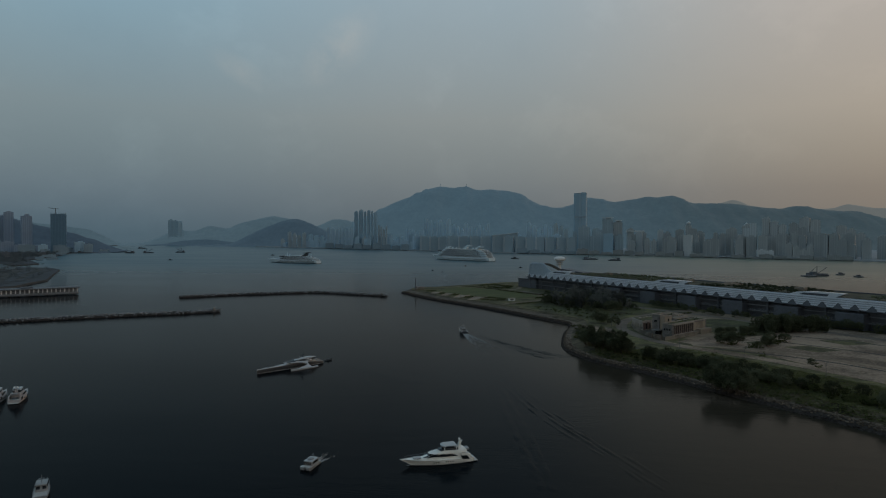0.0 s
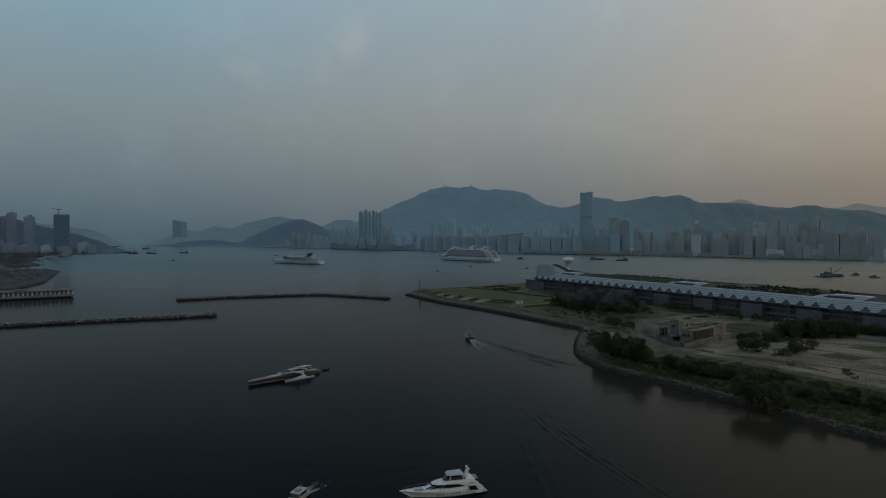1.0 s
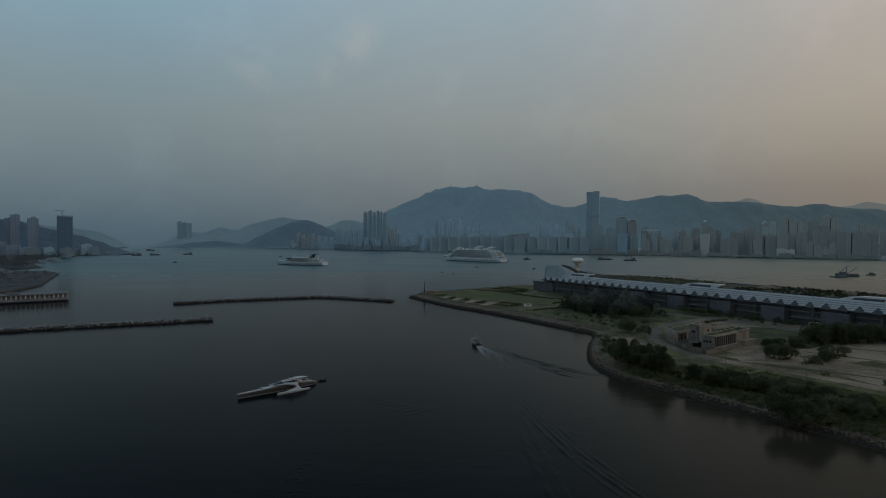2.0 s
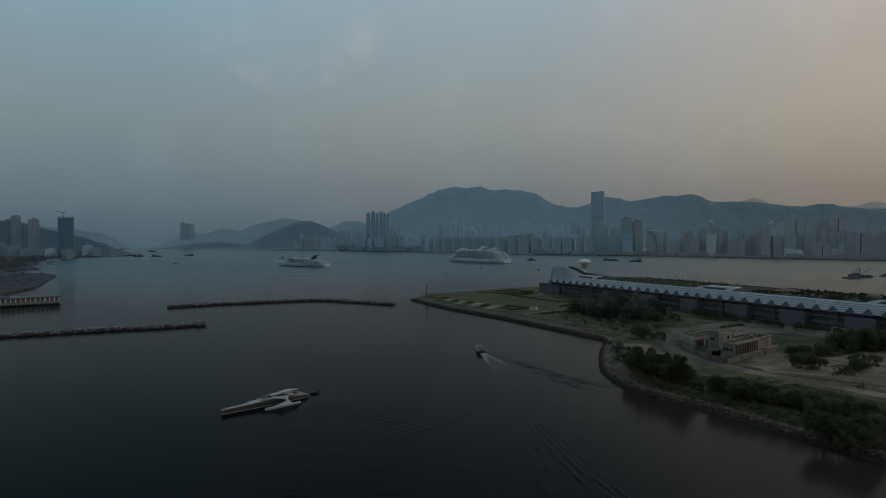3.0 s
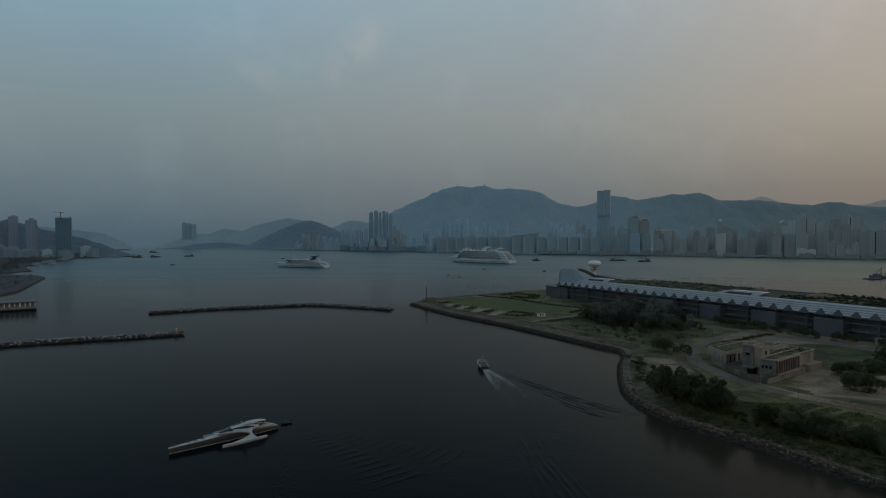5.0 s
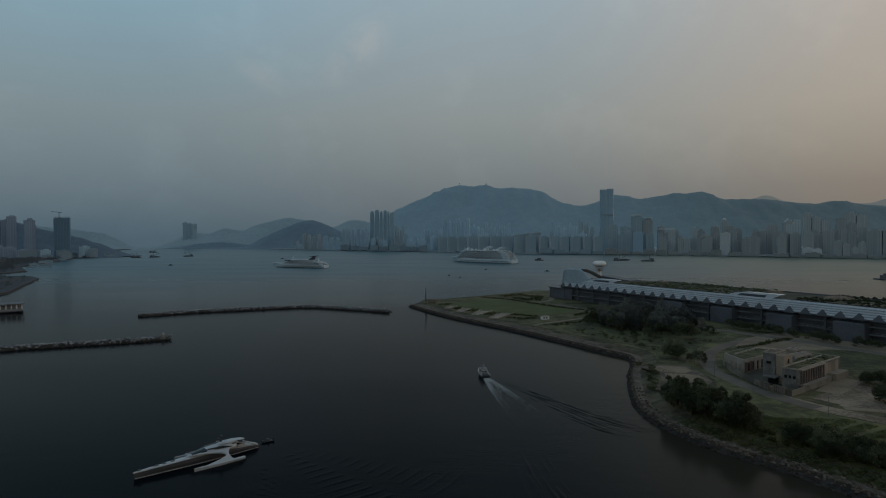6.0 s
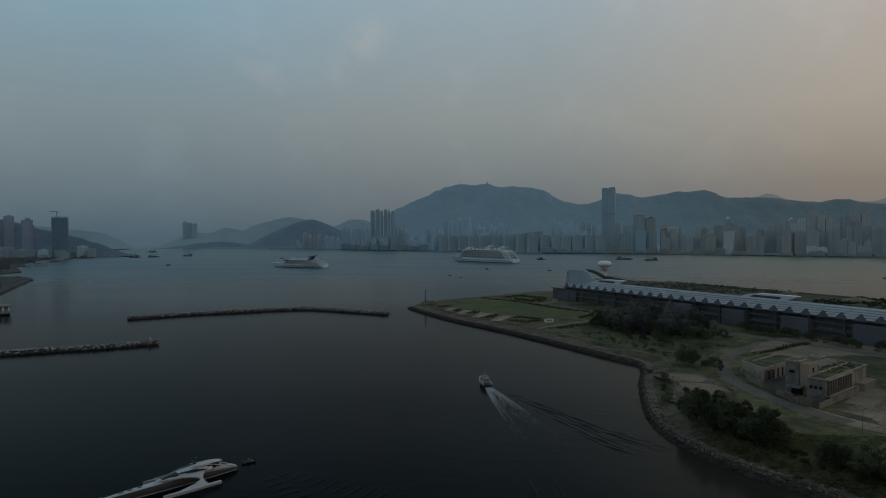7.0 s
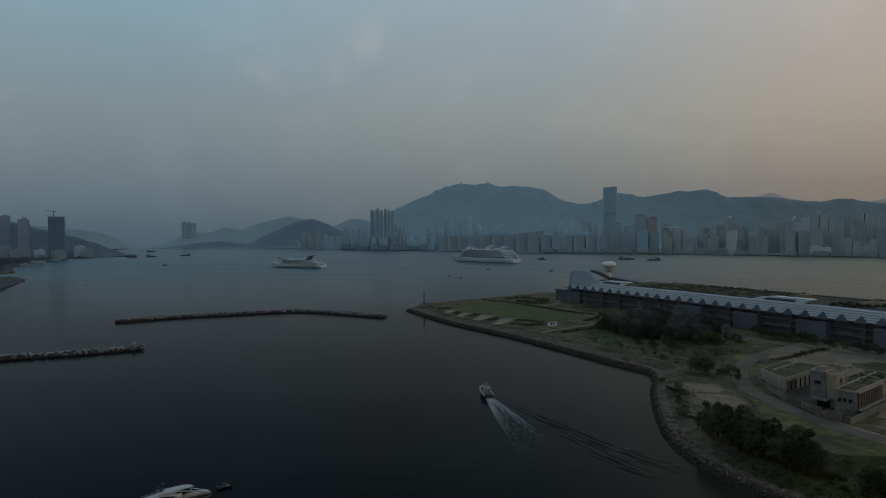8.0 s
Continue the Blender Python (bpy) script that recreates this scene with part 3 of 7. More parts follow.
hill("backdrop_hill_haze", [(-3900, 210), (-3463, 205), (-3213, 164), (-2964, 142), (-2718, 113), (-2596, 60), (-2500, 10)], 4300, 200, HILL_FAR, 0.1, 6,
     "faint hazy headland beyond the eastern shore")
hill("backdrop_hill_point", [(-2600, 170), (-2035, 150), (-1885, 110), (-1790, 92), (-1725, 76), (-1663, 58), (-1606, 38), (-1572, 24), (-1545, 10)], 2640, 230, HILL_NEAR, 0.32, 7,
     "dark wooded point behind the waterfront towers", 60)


def slab(name, outline, z0, z1, material, label, category="ground", kind="structure", parent=None):
    bm = bmesh.new()
    fill(bm, outline, z0, z1)
    return tagged(part(name, bm, material, parent), label, category, kind=kind)


FAR_SHORE = [(-1500, 4250), (-1444, 4060), (-596, 3445), (142, 2830), (587, 2605), (1067, 2215), (1289, 2070), (1900, 1720)]
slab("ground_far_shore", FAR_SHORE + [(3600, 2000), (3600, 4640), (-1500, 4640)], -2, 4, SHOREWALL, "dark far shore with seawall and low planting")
slab("ground_east_shore", [(-640, 800), (-628, 830), (-668, 950), (-760, 1100), (-842, 1236), (-900, 1290), (-1040, 1310), (-1060, 1480), (-1250, 1700), (-1380, 2000),
                           (-1500, 2235), (-1640, 2500), (-1800, 2830), (-2300, 3700), (-2480, 4350), (-4200, 4350), (-4200, 500), (-800, 600)],
     -2, 3, DIMSHORE, "scrubby reclaimed shore with grey seawall")
slab("pavement_east_jetty", [(-1700, 2330), (-1600, 2352), (-1545, 2440), (-1492, 2596), (-1500, 2640), (-1560, 2560), (-1640, 2502), (-1760, 2480)], -2, 2.9, DIMSHORE, "dim jetty reaching out from the eastern shore", "jetty")
slab("ground_east_lot", [(-680, 880), (-770, 1080), (-850, 1225), (-905, 1262), (-1000, 1230), (-1000, 900)], 3, 3.05, EASTLOT, "bare brown reclaimed lot")
slab("pavement_east_track", [(-690, 905), (-700, 900), (-790, 1040), (-884, 1190), (-940, 1262), (-930, 1268), (-872, 1200), (-780, 1052)], 3.05, 3.12, DIMSHORE, "worn track across the reclaimed lot", "path")
slab("pavement_east_quay", [(-660, 840), (-695, 960), (-780, 1098), (-842, 1218), (-856, 1212), (-792, 1090), (-708, 950), (-675, 850)], 3.05, 3.4, DIMSHORE, "grey seawall path along the reclaimed lot")

# ---------------------------------------------------------------- the headland
SHORE = rounded([(x, y, 0) for x, y in [(-95, 812), (-72, 768), (-42, 716), (6, 649), (42, 592), (66, 551), (78, 532), (77, 512), (70, 485), (63, 447), (60, 420),
                 (62, 398), (72, 371), (90, 347), (105, 322), (121, 295), (136, 272), (150, 248), (190, 180), (250, 80), (330, -60), (420, -250)]], 6)


def beside(curve, off, z=0.0):
    """The curve moved sideways to its left."""
    res = []
    for i, p in enumerate(curve):
        d = curve[min(i + 1, len(curve) - 1)] - curve[max(i - 1, 0)]
        d.normalize()
        res.append(Vector((p.x - d.y * off, p.y + d.x * off, z)))
    return res


def ribbon(bm, curve, a, b, z0, z1, za=None):
    """A strip between two offsets of a curve, z1 thick at the top."""
    for lo, hi in ((beside(curve, a, z1), beside(curve, b, z1 if za is None else za)),):
        v1, v2 = [bm.verts.new(p) for p in lo], [bm.verts.new(p) for p in hi]
        v0, v3 = [bm.verts.new((p.x, p.y, z0)) for p in lo], [bm.verts.new((p.x, p.y, z0)) for p in hi]
        for k in range(len(lo) - 1):
            for p, q in ((v0, v1), (v1, v2), (v2, v3)):
                bm.faces.new((p[k], p[k + 1], q[k + 1], q[k]))
        bm.faces.new((v0[0], v1[0], v2[0], v3[0]))
        bm.faces.new((v0[-1], v1[-1], v2[-1], v3[-1]))


LAND, QUAY = 4.5, 2.3  # the flat of the headland and the low waterfront path


def ground_z(x, y):
    """Height of the headland: the path by the water, a grass bank, then the flat."""
    d = float(np.min(np.hypot(SHORE_XY[:, 0] - x, SHORE_XY[:, 1] - y)))
    return QUAY + (LAND - QUAY) * min(1.0, max(0.0, (d - 6.0) / 8.0))


SHORE_XY = np.array([(p.x + (q.x - p.x) * k / 6, p.y + (q.y - p.y) * k / 6) for p, q in zip(SHORE, SHORE[1:]) for k in range(6)])
edge = beside(SHORE, 13.5)
back = [(-84, 838), (-58, 857), (-8, 906), (50, 968), (97, 965), (560, 180), (760, -250)]
slab("ground_headland", [(p.x, p.y) for p in edge] + back[::-1], -2, LAND, GRASS, "rough green grass on the flat reclaimed headland")
bm = bmesh.new()
ribbon(bm, SHORE, 5.8, 14.0, -2, QUAY, LAND + 0.01)
tagged(part("ground_bank", bm, BANK), "grass bank rising behind the waterfront path", "ground", kind="structure")
bm = bmesh.new()
ribbon(bm, SHORE, -0.9, 2.2, -2, -0.5, QUAY - 0.1)
tagged(part("trim_sea_slope", bm, ROCK_WET), "dark wet rubble slope below the seawall", "seawall", kind="structure")
rng = np.random.default_rng(11)
spots, wet, pale = [], [], []
for p, q in zip(SHORE[:-18], SHORE[1:-17]):
    d = q - p
    n = Vector((-d.y, d.x, 0)).normalized()
    for k in range(int(d.length * 6.0)):
        o = rng.uniform(-0.9, 2.6)
        c = p + d * rng.random() + n * o
        z = -0.5 + min(1, (o + 0.9) / 3.1) * 2.7 + rng.uniform(-0.25, 0.15)
        (wet if z < 1.2 else pale if rng.random() < 0.16 else spots).append((c.x, c.y, z))
    if 150 < p.y < 450:  # the rubble lies wider below the trees, over the edge of the path
        for k in range(int(d.length * 1.7)):
            o = 2.6 + 3.4 * rng.random() ** 1.5
            c = p + d * rng.random() + n * o
            (pale if rng.random() < 0.3 else spots).append((c.x, c.y, QUAY + rng.uniform(-0.15, 0.3)))
tagged(part("armour_rocks", rocks(spots, 0.7, 3), ROCK), "grey-brown armour rocks piled along the seawall", "rocks", kind="stuff")
tagged(part("pale_rocks", rocks(pale, 0.62, 5), PALEROCK), "pale brown boulders among the armour rocks", "rocks", kind="stuff")
tagged(part("wet_rocks", rocks(wet, 0.7, 4), ROCK_WET), "dark wet rocks at the waterline", "rocks", kind="stuff")
bm = bmesh.new()
ribbon(bm, SHORE, 2.3, 2.7, -1, QUAY + 0.3)
tagged(part("trim_seawall_kerb", bm, PROM), "weathered concrete kerb along the waterfront", "seawall", kind="structure")
bm = bmesh.new()
ribbon(bm, SHORE, 2.7, 6.2, -1, QUAY + 0.05)
tagged(part("pavement_promenade", bm, PROM), "grey-brown waterfront path behind the kerb", "path", kind="structure")

bm = bmesh.new()
ribbon(bm, SHORE[:30], 6.25, 10.0, 0, QUAY + 0.17, QUAY + 1.26)
tagged(part("pavement_park_walk", bm, PROM), "worn brown walk on the bank of the park", "path", kind="structure")
slab("ground_meadow", [(152, 334), (186, 292), (222, 222), (212, 205), (178, 262), (150, 312)], LAND, LAND + 0.045, MEADOW, "green grass between the trees and the lot")
slab("ground_copse", [(92, 508), (95, 530), (88, 552), (74, 578), (58, 606), (48, 632), (62, 652), (84, 684), (110, 694), (150, 642), (164, 606), (150, 580), (128, 552), (112, 522), (104, 500)], LAND, LAND + 0.03, MEADOW, "green rough grass under the trees")
slab("ground_lawn", [(-52, 786), (-38, 828), (-22, 862), (8, 842), (36, 808), (62, 768), (76, 742), (55, 716), (34, 700), (4, 716), (-28, 748)], LAND, LAND + 0.08, LAWN,
     "mown green lawn of the headland park")
slab("pavement_lawn_path", [(-26, 866), (-22, 872), (12, 850), (42, 814), (68, 772), (84, 744), (78, 741), (63, 768), (37, 808), (9, 843)], LAND, LAND + 0.06, TRACK,
     "pale path along the lawn")


def road(name, line, width, material, label, z=0.05):
    c = rounded([(x, y, 0) for x, y in line], 6)
    bm = bmesh.new()
    ribbon(bm, c, -width / 2, width / 2, LAND - 0.3, LAND + z)
    return tagged(part(name, bm, material), label, "road", kind="structure")


road("road_station", [(208, 612), (190, 598), (168, 582), (146, 558), (128, 532), (117, 504), (112, 478), (114, 455), (118, 436), (124, 419), (130, 408)],
     8.0, ASPHALT, "grey service road curving round the pumping station")
road("road_lot_edge", [(121, 428), (131, 408), (146, 391), (166, 366), (200, 311), (240, 236), (300, 116)], 10.0, SOIL, "worn brown track along the edge of the bare lot", 0.045)
road("road_track", [(29, 644), (36, 653), (50, 667), (74, 690), (98, 709), (125, 735)], 5.0, TRACK, "pale gravel track towards the terminal", 0.07)
road("road_terminal", [(60, 800), (98, 720), (130, 672), (160, 630), (190, 590), (214, 552), (270, 455), (340, 335), (420, 200)], 9.0, ASPHALT, "access road in front of the terminal", 0.09)
road("road_park_link", [(38, 812), (50, 828), (58, 842), (62, 870), (70, 900)], 6.0, TRACK, "pale park path running behind the lawn", 0.075)
road("road_lot_track", [(140, 408), (170, 398), (200, 372), (228, 330), (262, 262)], 5.0, TRACK, "worn vehicle track over the bare lot", 0.14)
slab("ground_bare_lot", [(140, 412), (170, 388), (184, 345), (198, 300), (262, 200), (360, 300), (318, 440), (296, 467), (268, 500), (232, 478), (200, 452), (168, 440)], LAND, LAND + 0.07, SOIL,
     "bare brown building lot with worn tracks")
slab("ground_bare_patch", [(135, 424), (146, 434), (157, 446), (169, 457), (182, 450), (190, 440), (178, 430), (166, 432), (158, 414), (146, 408)], LAND, LAND + 0.065, SOIL,
     "bare brown soil beside the pumping station wall")
for k, line in enumerate(([(150, 398), (200, 358), (250, 270)], [(190, 440), (236, 392), (290, 300)], [(214, 462), (262, 420), (318, 330)])):
    road("road_ditch", line, 2.4, EARTH, "dark ditch across the bare lot", 0.11)
for k, pts in enumerate(([(196, 408), (214, 414), (226, 398), (208, 390)], [(232, 436), (256, 440), (262, 424), (240, 418)], [(178, 424), (190, 430), (200, 420), (184, 412)], [(262, 380), (280, 384), (284, 366), (266, 362)])):
    slab("ground_weeds", pts, LAND, LAND + 0.1, GRASS, "patch of weeds on the bare lot")
slab("ground_station_lawn", [(170, 498), (184, 486), (206, 478), (232, 500), (244, 518), (228, 530), (196, 540), (176, 524)], LAND, LAND + 0.06, MEADOW, "green grass behind the pumping station")
slab("ground_wedge", [(152, 622), (162, 628), (170, 606), (173, 592), (158, 577), (141, 558), (131, 544), (128, 552), (150, 581), (163, 604)], LAND, LAND + 0.036, VERGE, "green grass inside the bend of the road")
slab("ground_hard_standing", [(169, 467), (175, 458), (151, 431), (143, 437), (150, 446)], LAND, LAND + 0.09, TRACK, "pale concrete hard standing beside the pumping station")
# dark EARTH slab paints the shadow lying in the courtyard
slab("ground_court", [(124, 446), (122, 470), (126, 472.5), (152, 497), (150, 474), (138, 462), (128, 448)], LAND, LAND + 0.11, EARTH, "court of the pumping station with its shadow as a dark slab")
slab("ground_yard", [(146, 548), (170, 588), (196, 612), (226, 585), (252, 545), (264, 524), (244, 528), (205, 546), (172, 538)], LAND, LAND + 0.07, TRACK, "pale concrete yard behind the pumping station")
slab("ground_bare_strip", [(72, 436), (78, 430), (84, 438), (88, 446), (97, 444), (103, 452), (104, 480), (102, 490), (92, 493), (82, 492), (76, 486), (82, 470), (80, 455)], LAND, LAND + 0.06, PROM,
     "bare brown ground round the broken slabs")
for pts in ([(81, 484), (84, 489), (92, 490), (100, 487), (101, 478), (96, 472), (86, 473)], [(85, 471), (95, 470), (101, 466), (102, 455), (95, 447), (89, 452), (84, 462)]):
    slab("ground_old_slab", pts, LAND, LAND + 0.1, TRACK, "broken concrete slab of a former yard")
slab("ground_verge", [(104, 484), (110, 455), (113, 436), (120, 416), (129, 400), (142, 386), (162, 360), (195, 305), (178, 284), (140, 335), (118, 370), (104, 398), (97, 425), (106, 458)], LAND, LAND + 0.05, VERGE,
     "grass verge between trees and road")


# ---------------------------------------------------------------- cruise terminal
TERM = pose(58, 882, LAND, 0, 0, -59.5)
terminal = thing("cruise_terminal", TERM, "long grey terminal with white louvred roof edge and planted roof", "terminal building")
LONG = 800.0
# facade, floor edges, soffit and columns are coloured dark to paint their shade
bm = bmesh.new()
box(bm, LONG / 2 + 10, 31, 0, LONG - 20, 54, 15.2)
part("body", bm, SHADEWALL, terminal, "recessed facade with its shade in the colour")
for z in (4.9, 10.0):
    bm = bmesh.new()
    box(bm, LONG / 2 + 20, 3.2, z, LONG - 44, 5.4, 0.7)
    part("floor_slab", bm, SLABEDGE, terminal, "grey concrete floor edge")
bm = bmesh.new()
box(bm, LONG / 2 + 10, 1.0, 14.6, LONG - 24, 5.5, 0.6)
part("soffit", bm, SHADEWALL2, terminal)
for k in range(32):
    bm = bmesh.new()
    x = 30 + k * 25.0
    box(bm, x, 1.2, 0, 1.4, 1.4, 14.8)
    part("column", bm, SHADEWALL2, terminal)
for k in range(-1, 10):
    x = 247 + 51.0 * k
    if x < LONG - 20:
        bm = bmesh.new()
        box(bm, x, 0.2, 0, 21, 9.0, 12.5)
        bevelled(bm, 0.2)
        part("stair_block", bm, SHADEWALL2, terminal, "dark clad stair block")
    bm = bmesh.new()
    for s in range(6):
        box(bm, x + 15 + s * 4.0, 1.0, 5.6, 0.12, 0.12, 1.1)
    box(bm, x + 25, 1.0, 6.7, 24, 0.12, 0.12)
    part("balustrade", bm, STEEL, terminal)
# louvred roof edge leaning back from the eave
bm = bmesh.new()
loft(bm, [[(x, -1.2, 15.0), (x, 0.8, 23.0), (x, 2.4, 23.0), (x, 0.6, 15.0)] for x in (31, LONG)])
part("roof_edge", bm, LOUVREBACK, terminal, "blue-grey backing behind the louvres")
for i in range(5):
    z = 15.3 + i * 1.58
    bm = bmesh.new()
    y = -1.35 + (z - 15.0) / 8.0 * 2.0
    loft(bm, [[(x, y - 0.55, z), (x, y - 0.5, z + 0.95), (x, y + 0.6, z + 1.1), (x, y + 0.6, z + 0.1)] for x in (31, LONG)])
    part("louvre", bm, ROOFWHITE, terminal)
# dark triangular prisms stand in for the shade of the folded struts
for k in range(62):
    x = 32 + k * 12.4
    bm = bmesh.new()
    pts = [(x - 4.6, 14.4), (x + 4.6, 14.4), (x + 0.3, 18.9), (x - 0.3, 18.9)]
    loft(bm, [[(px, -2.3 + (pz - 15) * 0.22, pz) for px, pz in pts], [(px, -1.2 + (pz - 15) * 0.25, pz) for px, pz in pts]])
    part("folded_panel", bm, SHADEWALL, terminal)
# roof deck, planting and raised white roof lights
bm = bmesh.new()
box(bm, LONG / 2 + 22, 29, 22.0, LONG - 44, 55, 0.9)
part("roof_deck", bm, GARDEN, terminal, "dark planted roof deck")
bm = bmesh.new()
box(bm, LONG / 2 + 60, 57, 22.9, LONG - 140, 0.5, 1.0)
part("parapet", bm, SHADEWALL2, terminal)
for x0, x1 in ((80, 114), (258, 292), (408, 440), (560, 594), (712, 746)):
    light = bmesh.new()
    pts = [(x0 - 9, 22.6), (x0 - 5, 24.0), (x0, 25.3), (x0 + 7, 26.1), (x1 + 1, 26.3), (x1 + 4, 26.0), (x1 + 3, 25.0), (x1, 23.9), (x1 - 2, 22.6)]
    loft(light, [[(px + (y - 0.8) * 0.1, y, pz) for px, pz in pts] for y in (0.3, 6.0)])
    rl = part("roof_light", light, ROOFWHITE, terminal, "raised white roof light with rounded ends")
    bm = bmesh.new()
    pts = [(x0 + 0.5, 23.2), (x0 + 4.5, 24.9), (x1 - 7, 25.0), (x1 - 8.5, 23.2)]
    loft(bm, [[(px, y, pz) for px, pz in pts] for y in (0.1, 1.4)])
    part("window_strip", bm, ROOFGLASS, rl, "blue-grey strip window")
for x0, x1 in ((121, 258), (302, 408), (448, 560), (602, 712)):
    bm = bmesh.new()
    box(bm, (x0 + x1) / 2, 27, 22.9, x1 - x0 - 4, 46, 0.5)
    part("planted_bed", bm, GARDEN, terminal, "planted roof garden bed")
    rr = np.random.default_rng(x0)
    bm = bmesh.new()
    for k in range(260):
        s = rr.uniform(0.5, 1.5)
        x, y = rr.uniform(x0 + 3, x1 - 3), rr.uniform(4, 53)
        v0 = len(bm.verts)
        ball(bm, x, y, 23.2 + s * 0.4, s * rr.uniform(1, 1.8), s, s * rr.uniform(0.6, 1.2))
    for v in bm.verts:
        v.co += noise.noise_vector(v.co * 1.7) * 0.45
    part("roof_scrub", bm, LEAF, terminal)["kind"] = "stuff"
    for k in range(3):
        bm = bmesh.new()
        x = x0 + 18 + (x1 - x0 - 36) * (k + rr.random()) / 3
        box(bm, x, rr.uniform(14, 44), 23.3, rr.uniform(14, 26), 2.2, 0.12)
        part("roof_path", bm, TRACK, terminal)
    bm = bmesh.new()
    for k in range(70):
        x, s = rr.uniform(x0 + 3, x1 - 3), rr.uniform(0.4, 1.1)
        y = rr.uniform(46, 55)
        rod(bm, (x, y, 23), (x, y, 24.0), 0.12, n=4)
        ball(bm, x, y, 24.0 + s * 0.5, s * 1.1, s, s)
    for v in bm.verts:
        if v.co.z > 24.1:
            v.co += noise.noise_vector(v.co * 1.9) * 0.4
    part("roof_planting", bm, LEAF, terminal)["kind"] = "stuff"
for k in range(5):
    bm = bmesh.new()
    box(bm, 146 + k * 121, 34, 23.2, 9, 5, 2.6)
    part("plant_room", bm, CONCRETE, terminal)
bm = bmesh.new()
ball(bm, 322, 30, 22.8, 13, 7, 3.6, 2)
part("roof_mound", bm, SOIL, terminal, "low brown mound on the roof", smooth=True)
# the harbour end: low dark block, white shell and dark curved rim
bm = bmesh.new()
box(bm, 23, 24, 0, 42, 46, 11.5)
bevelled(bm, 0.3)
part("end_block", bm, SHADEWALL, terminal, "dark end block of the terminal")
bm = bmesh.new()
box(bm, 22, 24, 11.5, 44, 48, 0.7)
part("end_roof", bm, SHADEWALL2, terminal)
bm = bmesh.new()
rings = []
for i in range(21):
    u = i / 20
    x = 29.5 + 66 * u
    fall = min(1.0, max(0.0, (u - 0.42) / 0.58))
    top = 34.4 + 0.6 * math.sin(u * 5) - 11.6 * (1 - (1 - fall) ** 2.2) * min(1.0, fall * 3.0)
    top -= 2.2 * max(0.0, 1 - u / 0.1) ** 2
    ring = []
    for j in range(11):
        v = j / 10
        ring.append((x, -1.2 + 2.6 * v ** 1.3, 15.0 + (top - 15.0) * v))
    rings.append(ring)
loft(bm, rings, caps=False, closed=False)
sh = part("end_shell", bm, SHELL, terminal, "white curved shell rising at the harbour end", smooth=True)
sol = sh.modifiers.new("thick", "SOLIDIFY")
sol.thickness = 0.5
for j in range(1, 10):
    bm = bmesh.new()
    line = [Vector(r[j]) for r in rings]
    loft(bm, [[tuple(p + Vector((0, -0.35, 0))), tuple(p + Vector((0, -0.35, 0.4))), tuple(p + Vector((0, 0.1, 0.5))), tuple(p + Vector((0, 0.1, 0.0)))] for p in line])
    part("shell_louvre", bm, SHELL, terminal)
for i in range(0, 20, 2):
    bm = bmesh.new()
    line = [Vector(p) for p in rings[i]]
    loft(bm, [[tuple(p + Vector((-0.2, -0.3, 0))), tuple(p + Vector((0.2, -0.3, 0))), tuple(p + Vector((0.2, 0.1, 0))), tuple(p + Vector((-0.2, 0.1, 0)))] for p in line])
    part("shell_rib", bm, SHELL, terminal)
bm = bmesh.new()
arc = rounded([(39, 18, 32.6), (43, 21, 32.4), (47, 26, 30.0), (51, 31, 26.5), (56, 36, 22.8)], 5)
loft(bm, [[(p.x, p.y - 1.6, p.z + 0.9), (p.x + 0.8, p.y + 1.6, p.z + 0.9), (p.x + 0.8, p.y + 1.6, p.z - 1.6), (p.x, p.y - 1.6, p.z - 1.6)] for p in arc])
part("curved_rim", bm, RIM, terminal, "dark curved rim sweeping down to the radar tower")
bm = bmesh.new()
loft(bm, [[(x, 34, 22.6), (x, 34, z), (x, 48, z), (x, 48, 22.6)] for x, z in ((54, 26.6), (72, 25.2), (100, 23.6))])
part("roof_lounge", bm, SHADEWALL2, terminal, "low dark lounge on the roof")
radar = thing("radar_tower", TERM @ pose(46, 38, 22.3), "white radar tower with a mushroom-shaped dome on the terminal roof", "radar tower")
bm = bmesh.new()
rod(bm, (0, 0, 0), (0, 0, 13), 2.4, 1.5, 14)
part("column", bm, WHITE, radar)
for z, r in ((9.5, 4.4), (12.0, 4.0)):
    bm = bmesh.new()
    rod(bm, (0, 0, z), (0, 0, z + 0.6), r, r, 16)
    part("gallery", bm, CONCRETE, radar)
    bm = bmesh.new()
    for k in range(12):
        a = k * math.pi / 6
        rod(bm, (r * math.cos(a), r * math.sin(a), z + 0.6), (r * math.cos(a), r * math.sin(a), z + 1.7), 0.07, n=5)
    rod(bm, (0, 0, z + 1.6), (0, 0, z + 1.7), r, r, 16)
    part("railing", bm, STEEL, radar)
bm = bmesh.new()
rings = []
for j in range(11):
    a = -math.pi / 2 + math.pi * j / 10
    r, z = max(0.05, 7.6 * math.cos(a) ** 0.7), 17.0 + 3.4 * math.sin(a)
    rings.append([(r * math.cos(k * math.pi / 12), r * math.sin(k * math.pi / 12), z) for k in range(24)])
loft(bm, rings)
part("dome", bm, WHITE, radar, "white flattened radar dome", smooth=True)

# ---------------------------------------------------------------- pumping station
station = thing("pumping_station", pose(140, 470, LAND), "pale pumping station with grass roof and blue-grey block", "building")


def local(points, cx=140, cy=470):
    return [(x - cx, y - cy) for x, y in points]


